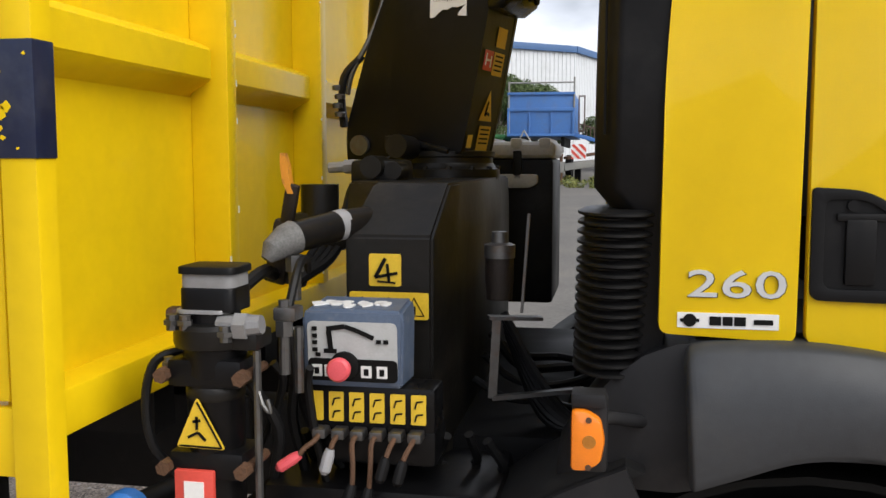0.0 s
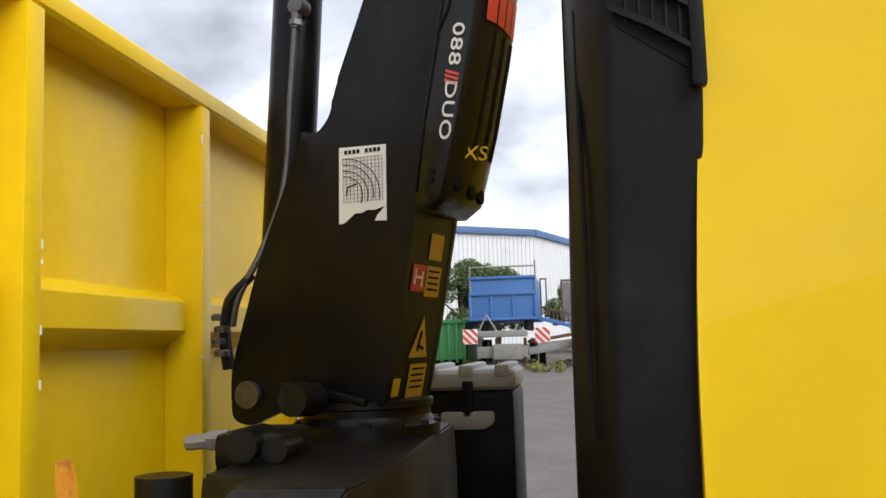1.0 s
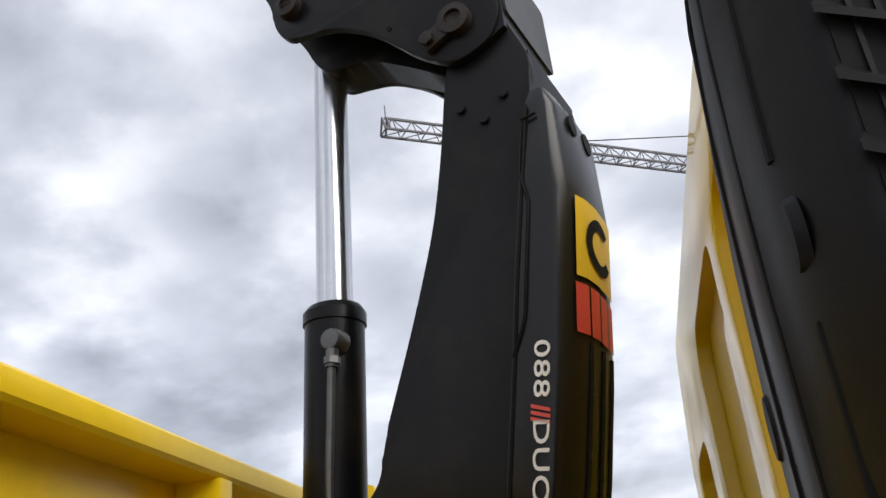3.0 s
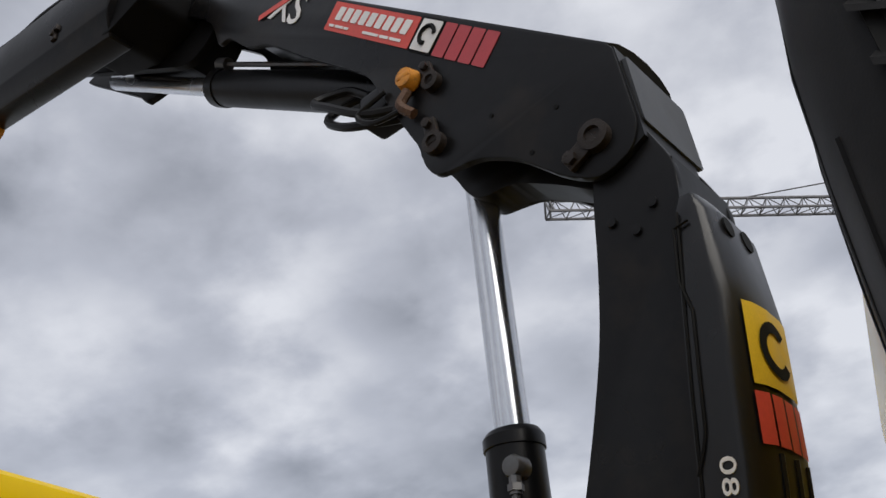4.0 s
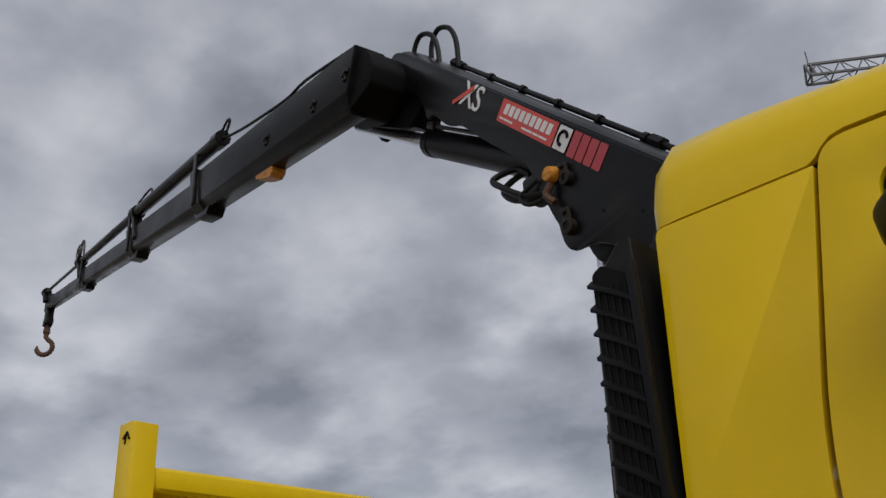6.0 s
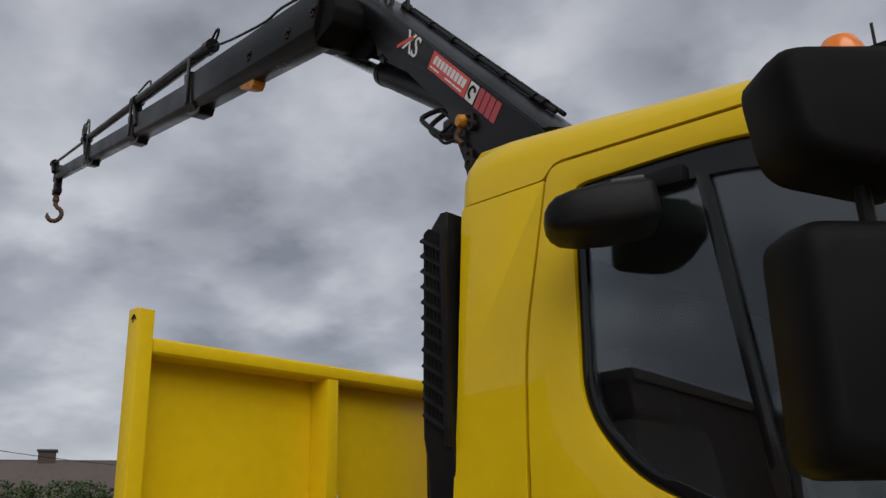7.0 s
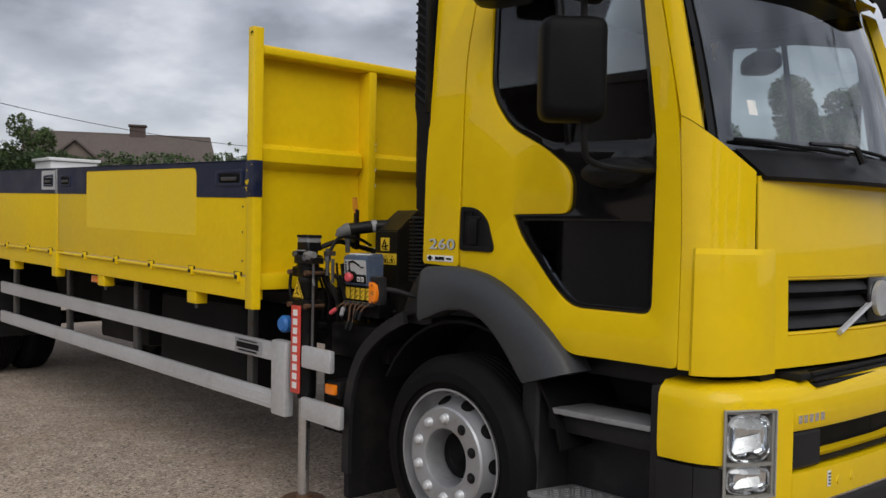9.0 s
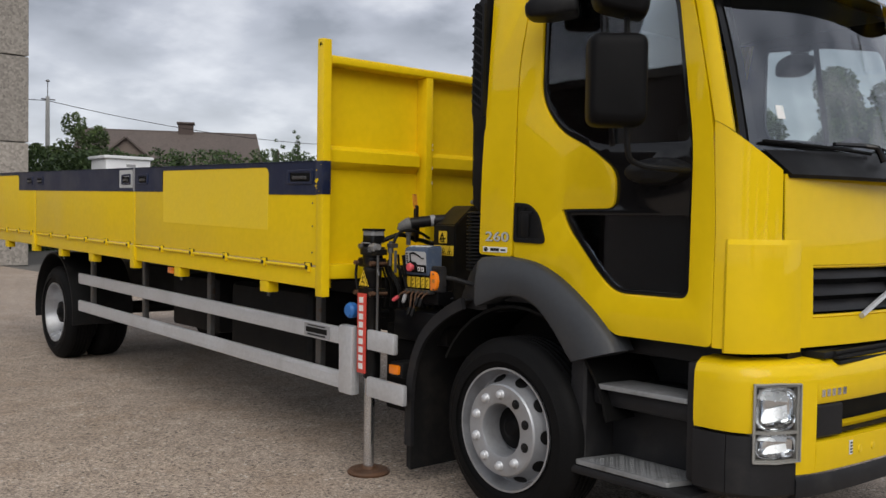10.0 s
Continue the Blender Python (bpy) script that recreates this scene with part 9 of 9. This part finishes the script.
    part("side_ramp", bm, TRAILER_GREY, ll, "dirty white folded side ramp")
    bm = B()
    beam(bm, (-0.2, 31.7, 1.75), (1.45, 32.5, 2.0), 0.4, 0.10, 0.02)
    part("side_deck", bm, RUST, ll)
    for x in (-1.35, -0.35):
        bm = B()
        tube(bm, [(x, 31.6, z), (x, 31.6, 1.9)], 0.06, 8)
        lathe(bm, [(0, 0), (0.14, 0), (0.14, 0.04), (0, 0.05)], (x, 31.6, z), "z", 12)
        part("landing_leg", bm, RUST, ll)
    for x in (-2.0, 0.1):
        bm = B()
        lathe(bm, [(0.0, 0), (0.22, 0), (0.36, 0.02), (0.38, 0.05), (0.38, 0.22), (0.0, 0.24)], (x, 32.4, z + 0.40), "x", 20)
        part("wheel", bm, RUBBER, ll)
    bm = B()
    tube(bm, [(-2.0, 31.8, 2.15), (-1.72, 31.8, 2.75)], 0.03, 6)
    tube(bm, [(-1.72, 31.8, 2.75), (-1.35, 31.8, 2.15)], 0.03, 6)
    part("draw_frame", bm, TRAILER_GREY, ll)
    for x0 in (-2.52, 0.02):
        bm = B()
        box(bm, (x0, 31.28, 1.72), (x0 + 0.52, 31.31, 2.24), 0.01)
        bd = part("marker_board", bm, WHITE, ll, "red and white striped marker board")
        s = 1 if x0 < -1 else 1
        for k in range(4):
            a = -0.36 + 0.26 * k
            pts = []
            cl = [(max(0, a), max(0, -a)), (max(0, a + 0.13), max(0, -a - 0.13)), (min(0.52, a + 0.13 + 0.52), 0), (0, 0)]
            # a stripe rising to the right, clipped to the square
            poly = []
            for u0, v0, u1, v1 in ((a, 0, a + 0.52, 0.52), (a + 0.65, 0.52, a + 0.13, 0)):
                for t in (0, 1):
                    u, v = u0 + (u1 - u0) * t, v0 + (v1 - v0) * t
                    if u < 0:
                        v += -u if v < 0.26 else 0
                        v = min(v - 0, 0.52) if v >= 0 else 0
                        u = 0
                    if u > 0.52:
                        v -= u - 0.52
                        u = 0.52
                    poly.append((u, max(0.0, min(0.52, v))))
            poly = [(x0 + 0.52 - u, 1.72 + v) for u, v in poly]
            area = abs(sum(poly[i][0] * poly[(i + 1) % 4][1] - poly[(i + 1) % 4][0] * poly[i][1] for i in range(4)))
            if area > 0.004:
                bm = B()
                slab(bm, poly, [], xz(31.274), 0.004)
                part("stripe", bm, RED, bd)
    # green container
    ct = thing("green_container", (-5, 33, rise(34)), "green ribbed open-top waste container", "container")
    x1, y0, y1, z0, z1 = -2.62, 33.5, 39.5, rise(34) + 0.12, 2.62
    bm = B()
    box(bm, (-5.2, y0, z0), (x1, y1, z0 + 0.12))
    part("floor", bm, CONTAINER_GREEN, ct)
    for nm, lo, hi in (("end_wall", (-5.2, y0, z0), (x1, y0 + 0.05, z1)), ("end_wall", (-5.2, y1 - 0.05, z0), (x1, y1, z1)), ("side_wall", (-5.2, y0, z0), (-5.15, y1, z1)), ("side_wall", (x1 - 0.05, y0, z0), (x1, y1, z1))):
        bm = B()
        box(bm, lo, hi)
        w = part(nm, bm, CONTAINER_GREEN, ct)
        if nm == "end_wall" and lo[1] == y0:
            for k in range(9):
                bm = B()
                box(bm, (-5.12 + 0.29 * k, y0 - 0.07, z0), (-5.0 + 0.29 * k, y0, z1 - 0.1), 0.02)
                part("rib", bm, CONTAINER_GREEN, w)
    bm = B()
    box(bm, (-5.24, y0 - 0.1, z1 - 0.1), (x1 + 0.04, y0 + 0.06, z1 + 0.04), 0.02)
    part("top_rim", bm, CONTAINER_GREEN, ct)
    # black bin
    bn = thing("black_bin", (2.3, 32.5, rise(32)), "large black steel waste bin on the gravel", "bin")
    z0 = rise(31)
    bm = B()
    rings_loft(bm, [[(1.68, 31.4, z0 + 0.1), (3.1, 31.4, z0 + 0.1), (3.1, 33, z0 + 0.1), (1.68, 33, z0 + 0.1)], [(1.60, 31.3, z0 + 1.30), (3.2, 31.3, z0 + 1.30), (3.2, 33.1, z0 + 1.30), (1.60, 33.1, z0 + 1.30)]])
    part("body", bm, CRANE_BLACK, bn)
    bm = B()
    box(bm, (1.56, 31.24, z0 + 1.26), (3.24, 33.16, z0 + 1.36), 0.02)
    part("rim", bm, CRANE_BLACK, bn)
    for x in (1.8, 2.9):
        bm = B()
        box(bm, (x, 31.5, z0), (x + 0.15, 32.9, z0 + 0.12))
        part("skid", bm, CHASSIS, bn)


before = set(bpy.data.objects)
build_trailer()
for ob in [o for o in bpy.data.objects if o not in before and o.parent is None]:
    ob.location.x -= 0.55

for x, y, h, w, s in ((-4.6, 43.0, 4.6, 3.4, 1), (-3.0, 44.5, 4.2, 3.0, 2), (-6.5, 42.0, 5.0, 3.6, 3)):
    tree(x, y, h, w, s, "dense dark green bush beside the hall", 14000, 0.075, None, "bushes by the hall")
for x, y, h, w, s in ((0.9, 42.0, 3.6, 2.4, 4), (3.0, 41.0, 2.9, 2.6, 5), (4.8, 42.0, 2.9, 2.8, 6), (1.2, 44, 3.2, 2.0, 16)):
    tree(x, y, h, w, s, "leafy green shrub behind the trailer", 11000, 0.07, None, "shrubs behind the trailer")

rnd = random.Random(8)
spots = []
for _ in range(70):
    x, y = rnd.uniform(-3.5, 4.0), rnd.uniform(28.5, 33.5)
    spots.append(((x, y, rise(y) + 0.08), rnd.uniform(0.06, 0.18)))
ob = leaf_mesh("weeds", spots, 0.07, 2600, rnd, WEED)
tagged(ob, "yellow-green weeds growing in the yard", "weeds", kind="stuff")

# ---- house, hedge and pole beyond the bed ----
def build_house():
    h = thing("house", (-48, 19, 0), "single-storey brick house with a brown tiled roof", "house")
    a, b = Vector((-48.0, 15.2, 6.4)), Vector((-43.7, 23.4, 6.4))
    d = (b - a).normalized()
    nrm = Vector((d.y, -d.x, 0))
    drop = Vector((0, 0, -3.2))
    out = 4.2
    bm = B()
    e0, e1 = a + nrm * out + drop - d * 0.3, b + nrm * out + drop + d * 0.9
    f0, f1 = a - nrm * out + drop - d * 0.3, b - nrm * out + drop + d * 0.9
    for quad in ((a - d * 0.3, e0, e1, b + d * 0.3), (b + d * 0.3, f1, f0, a - d * 0.3)):
        bm.faces.new([bm.verts.new(p) for p in quad])
    thicken(bm, bm.faces[:], 0.12)
    roof = part("roof", bm, TILE, h, "brown tiled pitched roof")
    # courses of tiles
    for k in range(1, 18):
        bm = B()
        t = k / 18
        p, q = (a - d * 0.3).lerp(e0, t), (b + d * 0.3).lerp(e1, t)
        up = nrm * 0.6 + Vector((0, 0, 0.8))
        beam(bm, p + up * 0.03, q + up * 0.03, 0.05, 0.035)
        part("tile_course", bm, TILE, roof)
    bm = B()
    beam(bm, a - d * 0.3 + Vector((0, 0, 0.05)), b + d * 0.3 + Vector((0, 0, 0.05)), 0.28, 0.14, 0.04)
    part("ridge", bm, TILE, roof)
    bm = B()
    m = Matrix((d, -nrm, Vector((0, 0, 1)))).transposed().to_4x4()
    m.translation = (a + b) / 2
    box(bm, (-4.7, -3.9, -6.4), (4.9, 3.9, -3.1), 0, 1, m)
    part("wall", bm, BRICK, h, "brown brick wall")
    bm = B()
    for s in (-1, 1):
        c = a if s < 0 else b
        vs = [bm.verts.new(p) for p in (c + nrm * 3.9 + drop * 0.97, c - nrm * 3.9 + drop * 0.97, c + Vector((0, 0, -0.1)))]
        bm.faces.new(vs)
    part("gable_wall", bm, BRICK, h)
    # dormer gable to the yard
    c = a.lerp(b, 0.27) + nrm * 2.2
    apex = Vector((c.x, c.y, 5.85))
    w = 1.55
    l, r = apex - d * w + Vector((0, 0, -1.35)), apex + d * w + Vector((0, 0, -1.35))
    back = apex - nrm * 2.0
    bm = B()
    for p, q in ((apex, l), (apex, r)):
        bm.faces.new([bm.verts.new(v) for v in (p + nrm * 0.25, q + nrm * 0.25, q - nrm * 2.0, back)])
    thicken(bm, bm.faces[:], 0.10)
    dm = part("dormer", bm, TILE, h, "gabled dormer roof")
    bm = B()
    bm.faces.new([bm.verts.new(v) for v in (apex, l + d * 0.1, l + d * 0.1 + Vector((0, 0, -1.2)), r - d * 0.1 + Vector((0, 0, -1.2)), r - d * 0.1)])
    part("dormer_wall", bm, BRICK, dm)
    bm = B()
    k = a.lerp(b, 0.60)
    m.translation = k
    box(bm, (-0.42, -0.3, -0.4), (0.42, 0.3, 0.52), 0.02, 1, m)
    ch = part("chimney", bm, DARK_BRICK, h, "brick chimney")
    bm = B()
    box(bm, (-0.50, -0.38, 0.52), (0.50, 0.38, 0.64), 0.02, 1, m)
    part("chimney_cap", bm, DARK_BRICK, ch)
    bm = B()
    box(bm, (-0.50, -0.40, -0.36), (0.50, 0.40, -0.20), 0.02, 1, m)
    part("chimney_flashing", bm, POLE_GREY, ch)


build_house()
tree(-36.5, 9.3, 4.7, 2.2, 21, "broad-leaved garden tree behind the hedge", 6500, 0.085, None, "garden trees")
tree(-36.0, 11.0, 5.9, 2.5, 22, "broad-leaved garden tree behind the hedge", 6500, 0.085, None, "garden trees")

rnd = random.Random(31)
spots = []
y = 5.0
while y < 26:
    top = 4.0 + 0.05 * (y - 10) + rnd.uniform(-0.22, 0.25)
    for k in range(7):
        z = 0.4 + (top - 0.6) * k / 6
        spots.append(((-34 + rnd.uniform(-0.4, 0.4), y + rnd.uniform(-0.3, 0.3), z), 0.62 - 0.03 * k))
    y += 0.42
ob = leaf_mesh("hedge", spots, 0.085, 90000, rnd, NEEDLE)
tagged(ob, "tall dark green clipped hedge along the plot", "hedge", kind="stuff")
for k, (y, h) in enumerate(((17.2, 4.6), (18.4, 5.2), (19.4, 5.7), (20.6, 4.9), (21.8, 5.3))):
    rnd = random.Random(60 + k)
    t = thing("conifer", (-32.0, y, 0), "slim dark green conifer in the hedge line", "tree", "conifers")
    bm = B()
    tube(bm, [(-32, y, 0), (-32, y, h * 0.9)], [0.08, 0.02], 6)
    part("trunk", bm, BARK, t)
    sp = [((-32 + rnd.uniform(-0.15, 0.15), y + rnd.uniform(-0.15, 0.15), h * (0.08 + 0.9 * q / 19)), 0.60 * (1 - q / 20) + 0.05) for q in range(20)]
    ob = leaf_mesh("foliage", sp, 0.06, 11000, rnd, NEEDLE)
    ob.parent = t
    ob.matrix_parent_inverse = Matrix.Translation(-Vector(t.location))

pole = thing("utility_pole", (-38.5, 10.27, 0), "grey concrete utility pole with a slack wire", "pole")
bm = B()
tube(bm, [(-38.5, 10.27, 0), (-38.5, 10.27, 6.9)], [0.13, 0.085], 10)
part("shaft", bm, POLE_GREY, pole)
bm = B()
tube(bm, [(-38.5, 10.27, 6.85), (-38.5, 10.27, 7.55)], 0.02, 6)
lathe(bm, [(0.0, 0), (0.09, 0.02), (0.07, 0.10), (0.0, 0.12)], (-38.5, 10.27, 7.55), "z", 10)
part("spike", bm, STEEL, pole)
bm = B()
tube(bm, [(-38.5, 10.27, 6.75), (-38.5, 10.0, 6.78), (-38.5, 10.6, 6.78)], 0.03, 6)
part("insulator", bm, STEEL, pole)
wire = []
for k in range(25):
    t = k / 24
    p = Vector((-38.5, 10.27, 6.72)).lerp(Vector((-40, 42, 7.6)), t)
    p.z -= 1.35 * 4 * t * (1 - t)
    wire.append(p)
bm = B()
tube(bm, wire, 0.016, 5)
part("wire", bm, HOSE, pole, "slack black wire")
bm = B()
tube(bm, [(-38.5, 10.27, 6.72), (-38.9, 0, 6.35), (-39, -20, 6.7)], 0.016, 5)
part("wire", bm, HOSE, pole, "slack black wire")


def build_vans():
    v = thing("site_cabin", (-24.7, 8.3, 0), "tall white site cabin standing beyond the truck", "cabin")
    bm = B()
    box(bm, (-25.3, 7.55, 0.1), (-24.0, 9.0, 3.34), 0.04)
    bd = part("body", bm, VAN_WHITE, v, "white panelled body")
    bm = B()
    box(bm, (-25.38, 7.47, 3.34), (-23.92, 9.08, 3.44), 0.03)
    part("roof_rim", bm, VAN_WHITE, bd)
    bm = B()
    box(bm, (-24.0, 8.2, 3.10), (-23.985, 8.5, 3.18))
    part("vent", bm, GREY_FILM, bd, "small grey vent")
    bm = B()
    box(bm, (-25.25, 7.6, 0), (-24.05, 8.95, 0.1))
    part("skid", bm, CHASSIS, v)
    g = thing("delivery_van", (-27, 11.0, 0), "grey-green van with dark windows beside the hedge", "van")
    bm = B()
    rings_loft(bm, [[(-29, 10.2, 0.5), (-24.8, 10.2, 0.5), (-24.8, 12.2, 0.5), (-29, 12.2, 0.5)], [(-29, 10.2, 2.2), (-24.8, 10.2, 2.2), (-24.8, 12.2, 2.2), (-29, 12.2, 2.2)],
                    [(-28.9, 10.4, 2.85), (-25.2, 10.4, 2.85), (-25.2, 12.0, 2.85), (-28.9, 12.0, 2.85)], [(-28.6, 10.6, 2.97), (-25.5, 10.6, 2.97), (-25.5, 11.8, 2.97), (-28.6, 11.8, 2.97)]])
    bmesh.ops.bevel(bm, geom=bm.edges[:], offset=0.06, segments=2, affect="EDGES", clamp_overlap=True)
    part("body", bm, VAN_GREEN, g)
    bm = B()
    rings_loft(bm, [[(-24.78, 10.4, 2.25), (-24.78, 12.0, 2.25), (-24.82, 12.0, 2.25), (-24.82, 10.4, 2.25)], [(-25.14, 10.5, 2.80), (-25.14, 11.9, 2.80), (-25.18, 11.9, 2.80), (-25.18, 10.5, 2.80)]])
    part("window", bm, TRIM_BLACK, g, "dark windscreen")
    for x in (-25.7, -28.2):
        for y in (10.25, 12.0):
            bm = B()
            lathe(bm, [(0.0, 0), (0.2, 0), (0.34, 0.02), (0.36, 0.05), (0.36, 0.2), (0.0, 0.22)], (x, y - 0.1, 0.36), "y", 20)
            part("wheel", bm, RUBBER, g)


build_vans()

# ---- pebble-concrete building ----
def build_panels():
    w = thing("concrete_building", (-24, 5.25, 0), "tall building of pebble-faced concrete panels with open joints", "building")
    bm = B()
    box(bm, (-44, -14.0, 0), (-24.12, 5.20, 11.0))
    part("core", bm, POLE_GREY, w)
    bm = B()
    box(bm, (-44.05, -14.05, 11.0), (-24.0, 5.25, 11.2))
    part("coping", bm, POLE_GREY, w)
    joints = [0.0, 1.12, 3.66, 6.20, 8.74, 11.0]
    for z0, z1 in zip(joints, joints[1:]):
        for k in range(3):
            y1 = 5.25 - 6.4 * k
            bm = B()
            box(bm, (-24.12, y1 - 6.36, z0 + 0.02), (-24.0, y1, z1 - 0.02), 0.012, 1)
            part("panel", bm, PEBBLE, w)


build_panels()


def build_tower_crane():
    tc = thing("tower_crane", (29, 96, 2), "distant grey lattice tower crane over the roofs", "crane")
    tip, d = Vector((-14.4, 58.0, 40.9)), Vector((0.81, 0.585, 0)).normalized()
    s = Vector((-d.y, d.x, 0))
    L, hgt, w = 60.0, 1.35, 0.6
    lo = lambda q, k: tip + d * q + s * (w * k)
    hi = lambda q: tip + d * q + Vector((0, 0, hgt))
    bm = B()
    beam(bm, lo(0, 1), lo(L, 1), 0.16, 0.16)
    beam(bm, lo(0, -1), lo(L, -1), 0.16, 0.16)
    beam(bm, hi(0.2), hi(L), 0.18, 0.18)
    n = 36
    for k in range(n):
        a, b = L * k / n, L * (k + 1) / n
        m = (a + b) / 2
        for q in (1, -1):
            tube(bm, [lo(a, q), hi(m)], 0.05, 4, False)
            tube(bm, [hi(m), lo(b, q)], 0.05, 4, False)
        tube(bm, [lo(a, 1), lo(a, -1)], 0.05, 4, False)
        tube(bm, [lo(a, 1), lo(b, -1)], 0.04, 4, False)
    part("jib", bm, CRANE_GREY, tc, "lattice jib")
    bm = B()
    for q in (0.0, 0.4):
        beam(bm, lo(q, 1), hi(q), 0.14, 0.14)
        beam(bm, lo(q, -1), hi(q), 0.14, 0.14)
    tube(bm, [hi(0.3), hi(0.3) + Vector((0, 0, 1.2))], 0.05, 4)
    part("jib_end", bm, CRANE_GREY, tc)
    bm = B()
    tube(bm, [hi(17), tip + d * 60 + Vector((0, 0, 9))], 0.06, 5)
    tube(bm, [hi(40), tip + d * 60 + Vector((0, 0, 9))], 0.06, 5)
    part("pendant", bm, STEEL, tc, "thin pendant line")
    bm = B()
    base = tip + d * 60
    for u, v in ((1, 1), (1, -1), (-1, 1), (-1, -1)):
        p = base + d * u + s * v
        beam(bm, (p.x, p.y, 1.5), (p.x, p.y, 48), 0.2, 0.2, up=(1, 0, 0))
    for k in range(20):
        z = 2 + 2.2 * k
        for sg in (1, -1):
            p, q = base + d * sg + s, base + d * sg - s
            tube(bm, [(p.x, p.y, z), (q.x, q.y, z + 2.2)], 0.07, 4, False)
    part("mast", bm, CRANE_GREY, tc)


build_tower_crane()

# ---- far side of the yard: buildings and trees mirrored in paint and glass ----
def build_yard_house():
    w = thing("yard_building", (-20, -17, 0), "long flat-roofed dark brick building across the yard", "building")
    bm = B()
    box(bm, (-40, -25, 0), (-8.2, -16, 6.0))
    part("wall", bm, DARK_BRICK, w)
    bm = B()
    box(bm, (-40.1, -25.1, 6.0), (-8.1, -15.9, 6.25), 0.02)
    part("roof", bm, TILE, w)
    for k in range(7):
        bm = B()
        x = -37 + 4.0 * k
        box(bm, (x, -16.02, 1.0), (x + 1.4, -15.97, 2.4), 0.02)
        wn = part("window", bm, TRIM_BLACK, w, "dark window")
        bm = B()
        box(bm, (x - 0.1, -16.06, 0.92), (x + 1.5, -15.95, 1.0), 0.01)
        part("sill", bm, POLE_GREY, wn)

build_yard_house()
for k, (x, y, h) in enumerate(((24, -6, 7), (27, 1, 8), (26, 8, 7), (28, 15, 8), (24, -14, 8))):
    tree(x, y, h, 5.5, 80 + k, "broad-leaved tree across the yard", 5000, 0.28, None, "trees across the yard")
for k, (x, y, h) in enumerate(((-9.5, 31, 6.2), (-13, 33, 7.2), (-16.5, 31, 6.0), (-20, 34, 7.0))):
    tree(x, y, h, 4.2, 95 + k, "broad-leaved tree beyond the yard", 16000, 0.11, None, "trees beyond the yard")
